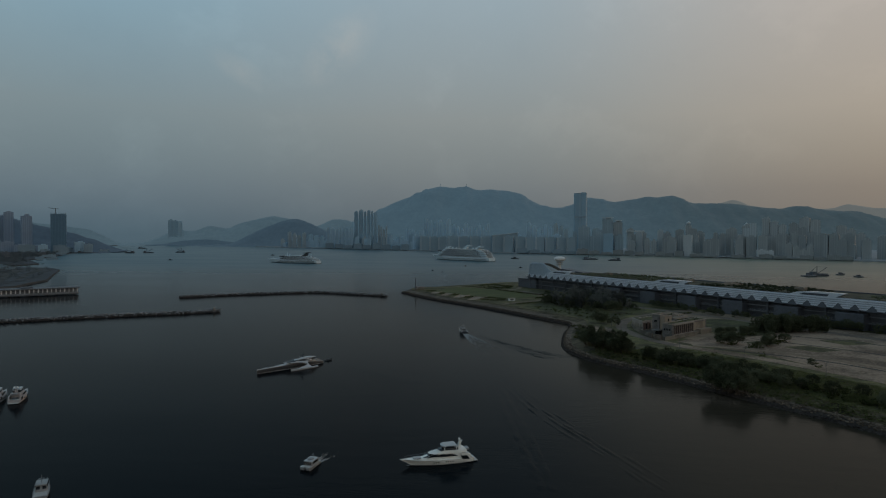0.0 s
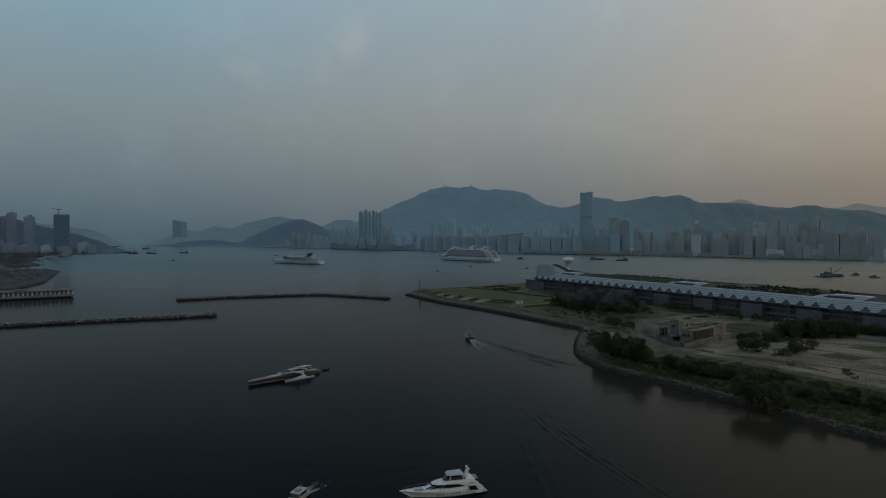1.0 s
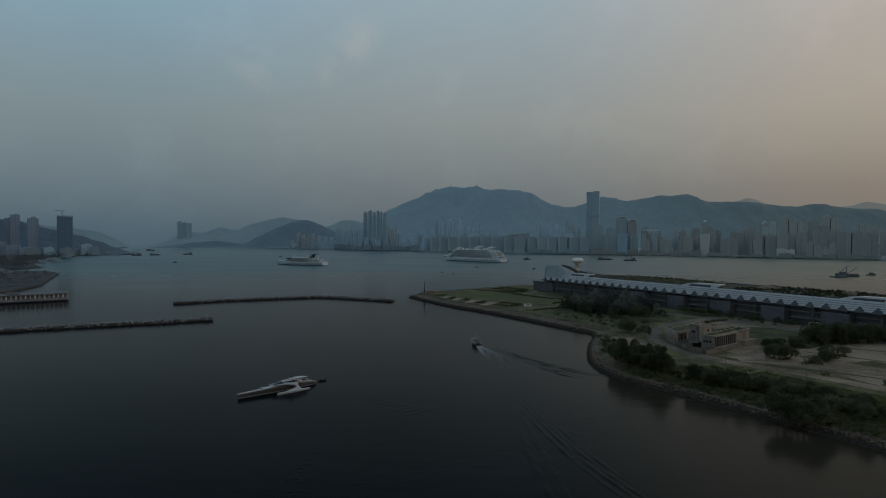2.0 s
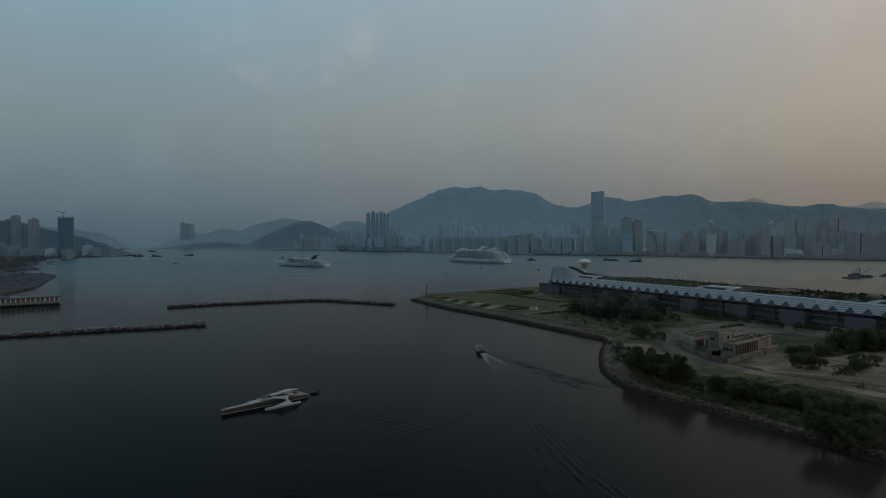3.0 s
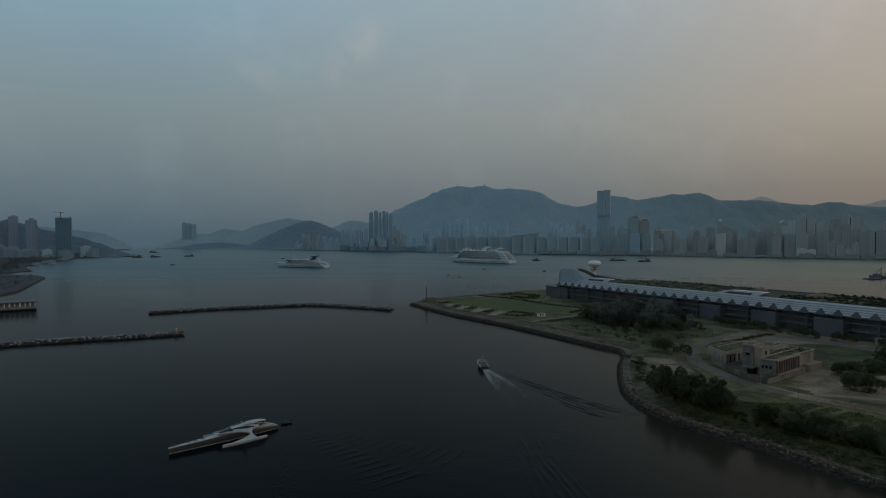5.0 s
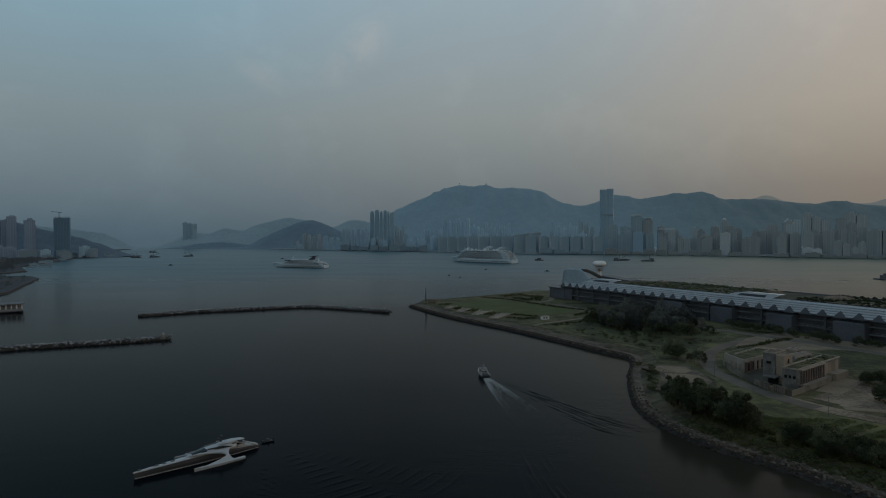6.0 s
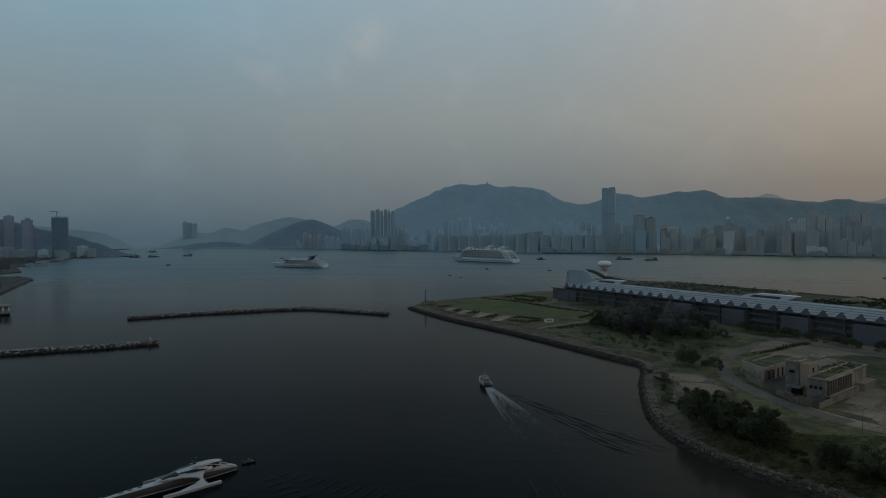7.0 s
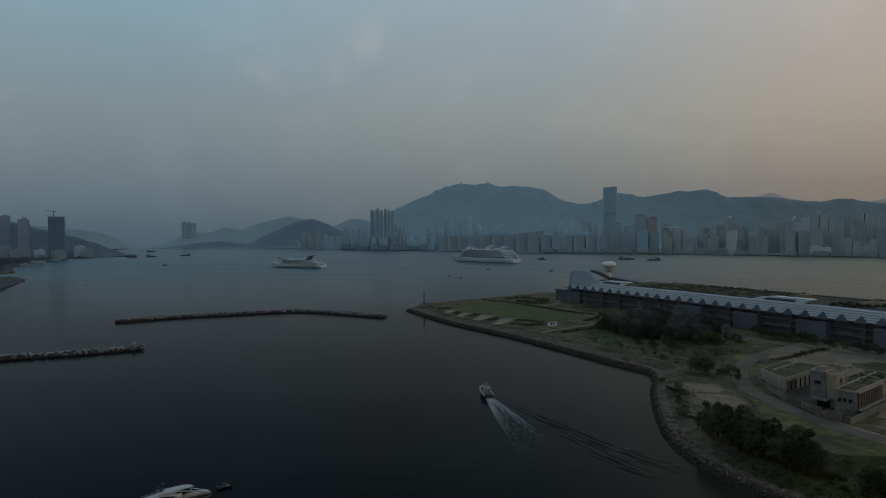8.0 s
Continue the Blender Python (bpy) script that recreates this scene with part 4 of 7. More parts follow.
def outline_part(name, pts, z0, z1, material, parent, label="", inset=0.0):
    bm = bmesh.new()
    c = Vector((sum(p[0] for p in pts) / len(pts), sum(p[1] for p in pts) / len(pts)))
    pts = [tuple(c + (Vector(p) - c) * (1 - inset)) for p in pts]
    prism(bm, pts, z0, z1)
    return part(name, bm, material, parent, label)


hall = local([(122, 492), (143, 513), (155, 501), (125, 473)])
outline_part("hall", hall, 0, 6.0, PALE, station, "pale hall with terracotta bays")
outline_part("parapet", hall, 6.0, 6.9, PALE, station)
outline_part("grass_roof", hall, 6.9, 7.0, MEADOW, station, "green grass roof", 0.06)


def along(a, b, t):
    return a[0] + (b[0] - a[0]) * t, a[1] + (b[1] - a[1]) * t


a, b = hall[3], hall[2]
turn = math.degrees(math.atan2(b[1] - a[1], b[0] - a[0]))
for k in range(8):
    x, y = along(a, b, 0.07 + k * 0.115)
    bm = bmesh.new()
    box(bm, x, y, 0.4, 3.0, 0.5, 5.0, turn)
    part("bay_panel", bm, TERRACOTTA if k < 2 else PALE, station)
    bm = bmesh.new()
    x, y = along(a, b, 0.128 + k * 0.115)
    box(bm, x, y, 0.6, 1.4, 0.4, 4.2, turn)
    part("opening", bm, GLASS, station, "dark tall opening")
for k in range(4):
    x, y = along(hall[0], hall[3], 0.15 + k * 0.23)
    bm = bmesh.new()
    box(bm, x, y, 1.0, 0.35, 2.6, 3.4, math.degrees(math.atan2(hall[3][1] - hall[0][1], hall[3][0] - hall[0][0])) + 90)
    part("wall_panel", bm, CONCRETE, station)
# the main block lies along its finned front; u runs along that front, v goes back from it
BLOCK_O, BLOCK_TURN = (136.0, 438.5), 43.6
BU, BV = (math.cos(radians(BLOCK_TURN)), math.sin(radians(BLOCK_TURN))), (-math.sin(radians(BLOCK_TURN)), math.cos(radians(BLOCK_TURN)))


def uv(u, v):
    return BLOCK_O[0] + BU[0] * u + BV[0] * v - 140, BLOCK_O[1] + BU[1] * u + BV[1] * v - 470


def block_box(name, u, v, z, w, d, h, material, parent, label="", bevel=0.0):
    """A box given by its middle along u and v and its foot."""
    x, y = uv(u, v)
    bm = bmesh.new()
    box(bm, x, y, z, w, d, h, BLOCK_TURN)
    if bevel:
        bevelled(bm, bevel)
    return part(name, bm, material, parent, label)


def parapet_ring(u0, u1, v0, v1, z, h, parent):
    """Four pale copings round a flat roof, butted end to end."""
    for u, v, w, d in (((u0 + u1) / 2, v0, u1 - u0 + 0.5, 0.5), ((u0 + u1) / 2, v1, u1 - u0 + 0.5, 0.5),
                       (u0, (v0 + v1) / 2, 0.5, v1 - v0 - 0.5), (u1, (v0 + v1) / 2, 0.5, v1 - v0 - 0.5)):
        block_box("coping", u, v, z, w, d, h, PALE, parent)


block = block_box("block", 24, 3.5, 0, 48, 7, 9.0, STAINED, station, "stained grey plastered block")
parapet_ring(0, 48, 0, 7, 9.0, 0.6, block)
rear_block = block_box("rear_block", 31.5, 11.5, 0, 33, 9, 9.0, STAINED, station, "stained grey rear block")
parapet_ring(15, 48, 7.3, 16, 9.0, 0.55, rear_block)
block_box("roof_garden", 33, 9, 9.0, 28, 3, 0.3, GRASS, station, "planted strip behind the beams")
block_box("roof_garden", 33, 3.5, 9.0, 28, 6, 0.35, GRASS, station, "planted flat roof")
block_box("roof_garden", 9, 3.5, 9.0, 16, 5.6, 0.35, GRASS, station, "planted strip on the roof edge")
tuft_rng = random.Random(12)
for k in range(60):  # tufts on the planted roof
    x, y = uv(tuft_rng.uniform(20, 46.5), tuft_rng.uniform(1.0, 10.8))
    bm = bmesh.new()
    ball(bm, x, y, 9.3, tuft_rng.uniform(0.5, 1.3), tuft_rng.uniform(0.5, 1.1), tuft_rng.uniform(0.2, 0.6))
    for q in bm.verts:
        q.co += noise.noise_vector(q.co * 1.3) * 0.4
    part("tuft", bm, GARDEN if k % 3 else LEAF2, station)
# finned front
# dark slab on the wall face in place of a shaded recess
block_box("recess", 15.5, -0.02, 2.4, 25.4, 0.3, 5.6, GLASS, station, "dark panel standing for the recess behind the fins")
for k in range(10):
    block_box("fin", 3.4 + k * 2.7, -0.35, 2.2, 0.8, 0.8, 6.2, FINBROWN, station, "brown vertical fin")
block_box("lintel", 15.5, -0.4, 8.4, 27.4, 1.0, 0.6, PALE, station, "pale lintel over the fins")
block_box("sill", 18, -1.0, 1.6, 32, 1.6, 0.6, PALE, station, "pale sill below the fins")
for k in range(4):
    block_box("wall_panel", 31.4 + k * 4.3, -0.12, 2.4, 4.1, 0.24, 5.9, CONCRETE, station)
block_box("loading_ledge", 40, -2.2, 0, 15, 4.2, 3.4, CONCRETE, station, "low concrete ledge beside the fins")
# stair tower in two heights, with pale parapets
stair = block_box("stair_tower", 9.5, 15.2, 0, 9.0, 5.6, 14.2, STAINED, station, "grey stair tower", 0.08)
parapet_ring(5.2, 13.8, 12.6, 17.8, 14.2, 0.55, stair)
lower = block_box("lower_tower", 10.4, 10.5, 0, 9.2, 3.8, 13.2, CONCRETE, station, "pale lower half of the stair tower", 0.08)
parapet_ring(6.0, 14.8, 8.8, 12.2, 13.2, 0.5, lower)
block_box("lift_house", 11.4, 15.6, 14.2, 3.2, 2.8, 1.2, CONCRETE, stair)
block_box("tower_window", 10.4, 8.5, 9.8, 1.2, 0.3, 1.8, GLASS, lower)
block_box("tower_window", 4.9, 15.2, 9.2, 0.3, 2.2, 1.2, GLASS, stair)
# entrance canopy and dark doors towards the court
block_box("canopy", 2.2, 13.0, 3.6, 5.2, 6.0, 0.5, STAINED, station, "grey entrance canopy")
block_box("entrance", 4.9, 13.0, 0, 0.4, 4.6, 3.2, GLASS, station, "dark entrance doors")
for k in range(3):
    block_box("window", -0.05, 1.6 + k * 1.9, 4.8, 0.3, 1.1, 1.3, GLASS, block)
for k in range(9):
    block_box("pergola_beam", 24.5 + k * 2.2, 13.4, 10.5, 0.7, 4.8, 0.35, PALE, station, "pale roof beam")
for v in (11.2, 15.6):
    block_box("pergola_rail", 33.3, v, 9.6, 19.4, 0.35, 0.9, PALE, station, "pale rail carrying the roof beams")
vent = block_box("vent_house", 40.5, 18.5, 0, 7.0, 5.2, 11.4, CONCRETE, station, "square vent house", 0.1)
parapet_ring(37.2, 43.8, 16.2, 20.8, 11.4, 0.5, vent)
for k in range(3):
    block_box("louvre_grille", 38.6 + k * 1.9, 15.85, 9.7, 1.5, 0.2, 1.3, GLASS, vent)
for k in range(6):
    x, y = along(hall[0], hall[1], 0.1 + 0.16 * k)
    bm = bmesh.new()
    box(bm, x + 3.5, y - 4.5, 7.0, 3.4, 1.0, 0.5, 42)
    part("roof_hatch", bm, PALE, station)
fence = local([(123, 497), (120, 476), (120, 462), (122.5, 438), (128, 426.5), (156, 452.5), (166, 466)])
for p, q in zip(fence, fence[1:]):
    ln = math.hypot(q[0] - p[0], q[1] - p[1])
    n = max(1, round(ln / 6))
    for k in range(n):
        x, y = along(p, q, (k + 0.5) / n)
        bm = bmesh.new()
        box(bm, x, y, 0, ln / n - 0.12, 0.3, 2.5, math.degrees(math.atan2(q[1] - p[1], q[0] - p[0])))
        part("wall_panel", bm, COMPOUND, station)
for x, y, rz in ((-17.9, -30.0, 96), (-14.9, -38.0, 116)):
    bm = bmesh.new()
    box(bm, x, y, 0.1, 6.0, 0.9, 3.2, rz)
    g = part("gate", bm, RUST, station, "dark brown sheet gate")
    bm = bmesh.new()
    for s in range(5):
        box(bm, x + math.cos(radians(rz)) * (s - 2) * 1.1, y + math.sin(radians(rz)) * (s - 2) * 1.1, 0.1, 0.12, 1.02, 3.25, rz)
    part("rib", bm, BLACK, g)


# ---------------------------------------------------------------- park furniture and small buildings
beacon = thing("beacon", pose(-76, 806, LAND), "dark slim beacon mast at the headland tip", "beacon")
for nm, bmk, mt in (("base", lambda b: box(b, 0, 0, 0, 3.4, 3.4, 1.6), CONCRETE), ("mast", lambda b: rod(b, (0, 0, 1.6), (0, 0, 14.5), 0.75, 0.4), SHADEWALL),
                    ("lantern", lambda b: rod(b, (0, 0, 14.5), (0, 0, 15.6), 0.7, 0.5), GLASS)):
    bm = bmesh.new()
    bmk(bm)
    part(nm, bm, mt, beacon)
shelter = thing("park_shelter", pose(-70, 812, LAND, 0, 0, -30), "red-brown timber shelter beside the beacon", "shelter")
bm = bmesh.new()
box(bm, 0, 0, 3.2, 12, 6, 0.4)
part("roof", bm, REDWOOD, shelter)
for x in (-5, 0, 5):
    for y in (-2.4, 2.4):
        bm = bmesh.new()
        rod(bm, (x, y, 0), (x, y, 3.2), 0.16)
        part("post", bm, REDWOOD, shelter)
bm = bmesh.new()
box(bm, 0, 1.5, 0, 8, 0.8, 0.9)
part("bench", bm, TEAK, shelter)
kiosk = thing("kiosk", pose(40, 681, LAND, 0, 0, 25), "small white kiosk at the edge of the lawn", "kiosk")
bm = bmesh.new()
box(bm, 0, 0, 0, 6.5, 3.5, 2.8)
part("body", bm, WHITE, kiosk)
bm = bmesh.new()
box(bm, 0, 0, 2.8, 7.2, 4.2, 0.25)
part("roof", bm, CONCRETE, kiosk)
for x in (-1.8, 0.6):
    bm = bmesh.new()
    box(bm, x, -1.72, 0.9, 1.5, 0.15, 1.2)
    part("window", bm, GLASS, kiosk)
for k, (lo, hi, wide) in enumerate([((-50, 757), (-45, 776), 8), ((-36, 731), (-28, 756), 10), ((-20, 709), (-11, 737), 11), ((-4, 685), (8, 718), 12)]):
    run = math.hypot(hi[0] - lo[0], hi[1] - lo[1])
    st = thing("park_ramp", pose(lo[0], lo[1], LAND, 0, 0, heading((hi[0], hi[1]), lo)), "pale concrete stepped ramp between shrubs of the park", "ramp", "ramps of the park")
    for s in range(8):
        bm = bmesh.new()
        box(bm, run * (s + 0.5) / 8, 0, -1.0, run / 8, wide * (0.62 + 0.05 * s), 1.15 + s * 0.05)
        part("step", bm, CONCRETE, st)
    for sd in (-1, 1):
        bm = bmesh.new()
        loft(bm, [[(0, sd * wide * 0.33, -0.5), (0, sd * wide * 0.33 + sd * 0.6, -0.5), (0, sd * wide * 0.33 + sd * 0.6, 0.5), (0, sd * wide * 0.33, 0.5)],
                  [(run, sd * wide * 0.52, -0.5), (run, sd * wide * 0.52 + sd * 0.6, -0.5), (run, sd * wide * 0.52 + sd * 0.6, 1.2), (run, sd * wide * 0.52, 1.2)]])
        part("side_wall", bm, CONCRETE, st)
for k, (x, y, w, d, h, mt, lb) in enumerate([(248, 542, 9, 6, 4, PALE, "pale derelict hut beside the lot"), (262, 518, 12, 5, 3, CONCRETE, "low concrete store by the access road"),
                                             (150, 640, 12, 6, 3.4, PALE, "small pale building among the trees"), (92, 716, 7, 4, 3, PALE, "small pale park building by the track")]):
    hut = thing("hut", pose(x, y, LAND, 0, 0, -58 + 7 * k), lb, "hut")
    bm = bmesh.new()
    box(bm, 0, 0, 0, w, d, h)
    part("wall", bm, mt, hut)
    bm = bmesh.new()
    box(bm, 0, 0, h, w + 0.5, d + 0.5, 0.25)
    part("roof", bm, CONCRETE, hut)
    bm = bmesh.new()
    box(bm, w * 0.2, -d / 2, 0.1, 1.2, 0.1, 2.1)
    part("door", bm, SHADEWALL, hut)
lamp0 = thing("street_lamp", pose(114, 520, LAND), "thin grey street lamp beside the service road", "street lamp", "road lamps")
bm = bmesh.new()
rod(bm, (0, 0, 0), (0, 0, 8), 0.1, 0.06)
part("pole", bm, SHADEWALL, lamp0)
bm = bmesh.new()
rod(bm, (0, 0, 8), (1.6, 0, 8.4), 0.05)
part("arm", bm, SHADEWALL, lamp0)
bm = bmesh.new()
box(bm, 1.9, 0, 8.35, 0.8, 0.3, 0.15)
part("lamp_head", bm, SHADEWALL, lamp0)
for x, y, rz in ((106.5, 492, 0), (107, 462, 10), (113, 430, 20), (128, 396, 30), (150, 355, 30), (172, 314, 30), (128, 545, -30), (152, 575, -40)):
    copy_thing(lamp0, pose(x, y, LAND, 0, 0, rz))
barrier = thing("old_fence", pose(87, 470, LAND, 0, 0, -68), "leaning rusty fence across the broken slab", "fence")
for k in range(7):
    bm = bmesh.new()
    rod(bm, (k * 4 - 12, 0, 0), (k * 4 - 12 + 0.2, 0, 1.7), 0.09)
    part("post", bm, RUST, barrier)
for z in (0.8, 1.5):
    bm = bmesh.new()
    rod(bm, (-12, 0, z), (12, 0, z), 0.06)
    part("rail", bm, RUST, barrier)

# ---------------------------------------------------------------- breakwaters


def breakwater(name, line, label, width, seed):
    c = rounded([(x, y, 0) for x, y in line], 8)
    mid = thing(name, Matrix.Identity(4), label, "breakwater", "harbour breakwaters")
    bm = bmesh.new()
    rings = []
    for i, p in enumerate(c):
        d = (c[min(i + 1, len(c) - 1)] - c[max(i - 1, 0)]).normalized()
        n = Vector((-d.y, d.x, 0))
        k = 0.35 if i in (0, len(c) - 1) else 1.0
        rings.append([tuple(p + n * o * k + Vector((0, 0, z))) for o, z in ((-width, -1.5), (-width * 0.45, 1.7 * k), (width * 0.45, 1.7 * k), (width, -1.5))])
    loft(bm, rings)
    part("core", bm, ROCK_WET, mid, "dark wet rubble core")
    rr = np.random.default_rng(seed)
    spots, low = [], []
    for p, q in zip(c, c[1:]):
        d = q - p
        n = Vector((-d.y, d.x, 0)).normalized()
        for k in range(int(d.length * 5)):
            o = rr.uniform(-0.9, 0.9)
            s = p + d * rr.random() + n * o * width
            z = (1 - abs(o)) * 4.0 - 0.6 + rr.uniform(-0.3, 0.3)
            (low if z < 0.9 else spots).append((s.x, s.y, min(z, 2.5)))
    part("rubble", rocks(spots, 1.05, seed), BOULDER, mid, "pale grey boulders")["kind"] = "stuff"
    part("wet_rubble", rocks(low, 1.0, seed + 1), ROCK_WET, mid, "dark boulders at the waterline")["kind"] = "stuff"
    return mid


breakwater("breakwater", [(-343, 717), (-325, 733), (-300, 752), (-258, 774), (-212, 797), (-185, 796), (-155, 783), (-107, 760)], "long curved rubble breakwater in the harbour mouth", 5.5, 21)
breakwater("breakwater", [(-430, 470), (-392, 499), (-340, 533), (-300, 556), (-268, 572), (-243, 591)], "straight rubble breakwater with pale boulders", 5.5, 31)
light0 = thing("channel_light", pose(-247, 587, 1.6), "small white channel light on the breakwater end", "channel light", "channel lights")
bm = bmesh.new()
rod(bm, (0, 0, 0), (0, 0, 2.4), 1.2, 1.0, 10)
part("plinth", bm, CONCRETE, light0)
bm = bmesh.new()
rod(bm, (0, 0, 2.4), (0, 0, 3.4), 0.3, 0.22)
part("mast", bm, WHITE, light0)
bm = bmesh.new()
ball(bm, 0, 0, 3.6, 0.35)
part("lamp", bm, GLASS, light0)
copy_thing(light0, pose(-113, 763, 1.2))

# ---------------------------------------------------------------- ferry pier on the eastern shore
pier = thing("ferry_pier", pose(-484, 747, 0, 0, 0, 221), "two-storey ferry pier with white columns over the water", "pier")
bm = bmesh.new()
box(bm, 65, -12, 1.2, 130, 24, 1.6)
part("deck", bm, PIERGREY, pier, "grey pier deck")
for k in range(14):
    for y in (-1.5, -22):
        bm = bmesh.new()
        rod(bm, (4 + k * 9.5, y, -2), (4 + k * 9.5, y, 1.2), 0.6, n=8)
        part("pile", bm, ROCK_WET, pier)
for k in range(29):
    bm = bmesh.new()
    box(bm, 1.5 + k * 4.5, -0.8, 2.8, 1.3 if k % 2 else 0.8, 1.0, 5.2)
    part("column", bm, WHITE, pier, "white column")
bm = bmesh.new()
box(bm, 65, -0.6, 5.3, 128, 0.5, 0.5)
part("tie_beam", bm, PIERPALE, pier, "pale tie beam")
bm = bmesh.new()
box(bm, 65, 0.2, 1.9, 130, 0.5, 0.9)
part("deck_edge", bm, PIERPALE, pier, "pale concrete deck edge")
bm = bmesh.new()
box(bm, 65, -12, 8.0, 132, 26, 1.1)
part("roof", bm, PIERGREY, pier, "grey flat roof")
bm = bmesh.new()
box(bm, 65, -12, 2.8, 126, 14, 5.2)
part("hall", bm, PIERGREY, pier, "grey inner hall")
bm = bmesh.new()
box(bm, 65, 0.9, 2.8, 128, 0.3, 1.2)
part("balustrade", bm, PIERPALE, pier)
bm = bmesh.new()
box(bm, 53, -12, 9.1, 12, 10, 1.6)
part("plant_room", bm, SHADEWALL2, pier)


# ---------------------------------------------------------------- towers
def tower(x, y, w, d, h, style, rz=None, base=3.0):
    rz = -math.degrees(math.atan2(x, y)) + ((x * 7 + y * 3) % 17) - 8 if rz is None else rz
    t = thing("tower_block" if style not in ("low", "bright") else "waterfront_block", pose(x, y, base, 0, 0, rz), TOWER_WORDS[style],
              "tower block" if style != "low" else "building", "far shore " + style + " buildings")
    h = h - base
    # farther west the same styles swap to copies with warmer haze painted in
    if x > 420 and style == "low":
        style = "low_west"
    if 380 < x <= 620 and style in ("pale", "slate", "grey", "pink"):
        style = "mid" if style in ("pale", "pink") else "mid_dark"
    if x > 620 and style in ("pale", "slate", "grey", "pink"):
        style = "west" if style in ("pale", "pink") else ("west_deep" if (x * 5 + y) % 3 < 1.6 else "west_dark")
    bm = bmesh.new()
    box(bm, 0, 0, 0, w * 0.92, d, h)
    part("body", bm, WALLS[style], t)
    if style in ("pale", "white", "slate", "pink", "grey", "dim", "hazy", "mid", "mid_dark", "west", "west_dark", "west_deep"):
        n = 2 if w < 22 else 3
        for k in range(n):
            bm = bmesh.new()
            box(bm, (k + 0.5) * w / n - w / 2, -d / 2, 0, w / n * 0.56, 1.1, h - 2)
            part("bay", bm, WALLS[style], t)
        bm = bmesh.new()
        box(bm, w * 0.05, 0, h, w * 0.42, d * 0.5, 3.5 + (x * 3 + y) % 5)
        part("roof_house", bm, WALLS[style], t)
    elif style == "wall":
        for o in (-0.44, -0.34):
            bm = bmesh.new()
            box(bm, w * o, -d / 2 - 0.3, 0, 2.0, 1.4, h + 1.5)
            part("stair_shaft", bm, WALLS["bright"], t, "white stair shaft")
        bm = bmesh.new()
        box(bm, w * 0.1, 0, h, w * 0.5, d * 0.4, 3.0)
        part("roof_house", bm, WALLS[style], t)
    else:
        bm = bmesh.new()
        box(bm, w * 0.1, 0, h, w * 0.3, d * 0.4, 2.2)
        part("roof_house", bm, WALLS[style], t)
    return t


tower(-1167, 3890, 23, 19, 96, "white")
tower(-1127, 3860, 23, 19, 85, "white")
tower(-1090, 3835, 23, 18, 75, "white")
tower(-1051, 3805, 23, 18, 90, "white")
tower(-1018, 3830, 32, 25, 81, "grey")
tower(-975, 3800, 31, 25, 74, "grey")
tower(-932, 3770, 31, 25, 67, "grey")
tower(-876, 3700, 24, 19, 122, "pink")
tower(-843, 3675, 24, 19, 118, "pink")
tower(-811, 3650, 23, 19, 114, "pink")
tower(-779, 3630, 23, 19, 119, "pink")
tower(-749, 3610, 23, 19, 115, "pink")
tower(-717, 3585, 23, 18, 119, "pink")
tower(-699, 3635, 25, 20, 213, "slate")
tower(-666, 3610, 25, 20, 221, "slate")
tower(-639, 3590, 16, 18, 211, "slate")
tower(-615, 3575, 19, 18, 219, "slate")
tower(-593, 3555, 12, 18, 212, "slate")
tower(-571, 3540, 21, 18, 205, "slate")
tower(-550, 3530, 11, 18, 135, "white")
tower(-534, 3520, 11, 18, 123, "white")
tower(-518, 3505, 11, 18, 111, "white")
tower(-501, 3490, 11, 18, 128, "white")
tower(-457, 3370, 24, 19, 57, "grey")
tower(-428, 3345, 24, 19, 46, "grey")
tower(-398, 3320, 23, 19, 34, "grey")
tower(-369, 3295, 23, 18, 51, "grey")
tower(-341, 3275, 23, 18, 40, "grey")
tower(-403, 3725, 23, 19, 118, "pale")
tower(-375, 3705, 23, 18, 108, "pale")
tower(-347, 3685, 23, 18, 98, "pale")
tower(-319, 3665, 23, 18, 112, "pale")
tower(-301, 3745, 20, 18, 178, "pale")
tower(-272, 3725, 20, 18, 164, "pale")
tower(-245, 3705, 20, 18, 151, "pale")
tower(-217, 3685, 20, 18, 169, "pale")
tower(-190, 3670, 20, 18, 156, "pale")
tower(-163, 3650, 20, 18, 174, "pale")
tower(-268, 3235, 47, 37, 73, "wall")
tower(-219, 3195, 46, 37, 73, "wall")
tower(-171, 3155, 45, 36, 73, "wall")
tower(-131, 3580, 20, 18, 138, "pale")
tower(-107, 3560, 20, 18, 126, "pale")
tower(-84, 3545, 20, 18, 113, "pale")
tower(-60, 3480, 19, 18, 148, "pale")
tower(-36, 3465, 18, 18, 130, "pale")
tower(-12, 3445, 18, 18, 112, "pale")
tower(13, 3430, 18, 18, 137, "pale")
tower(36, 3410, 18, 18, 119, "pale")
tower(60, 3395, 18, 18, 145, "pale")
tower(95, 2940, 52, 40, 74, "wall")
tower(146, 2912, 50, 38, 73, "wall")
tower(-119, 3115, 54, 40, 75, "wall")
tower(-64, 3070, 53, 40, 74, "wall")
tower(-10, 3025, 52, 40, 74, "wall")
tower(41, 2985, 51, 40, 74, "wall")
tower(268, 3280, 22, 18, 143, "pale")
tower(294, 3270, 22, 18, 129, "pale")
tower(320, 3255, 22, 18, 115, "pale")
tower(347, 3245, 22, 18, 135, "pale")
tower(373, 3235, 22, 18, 121, "pale")
tower(398, 3225, 22, 18, 140, "pale")
tower(424, 3215, 22, 18, 127, "pale")
tower(449, 3205, 22, 18, 113, "pale")
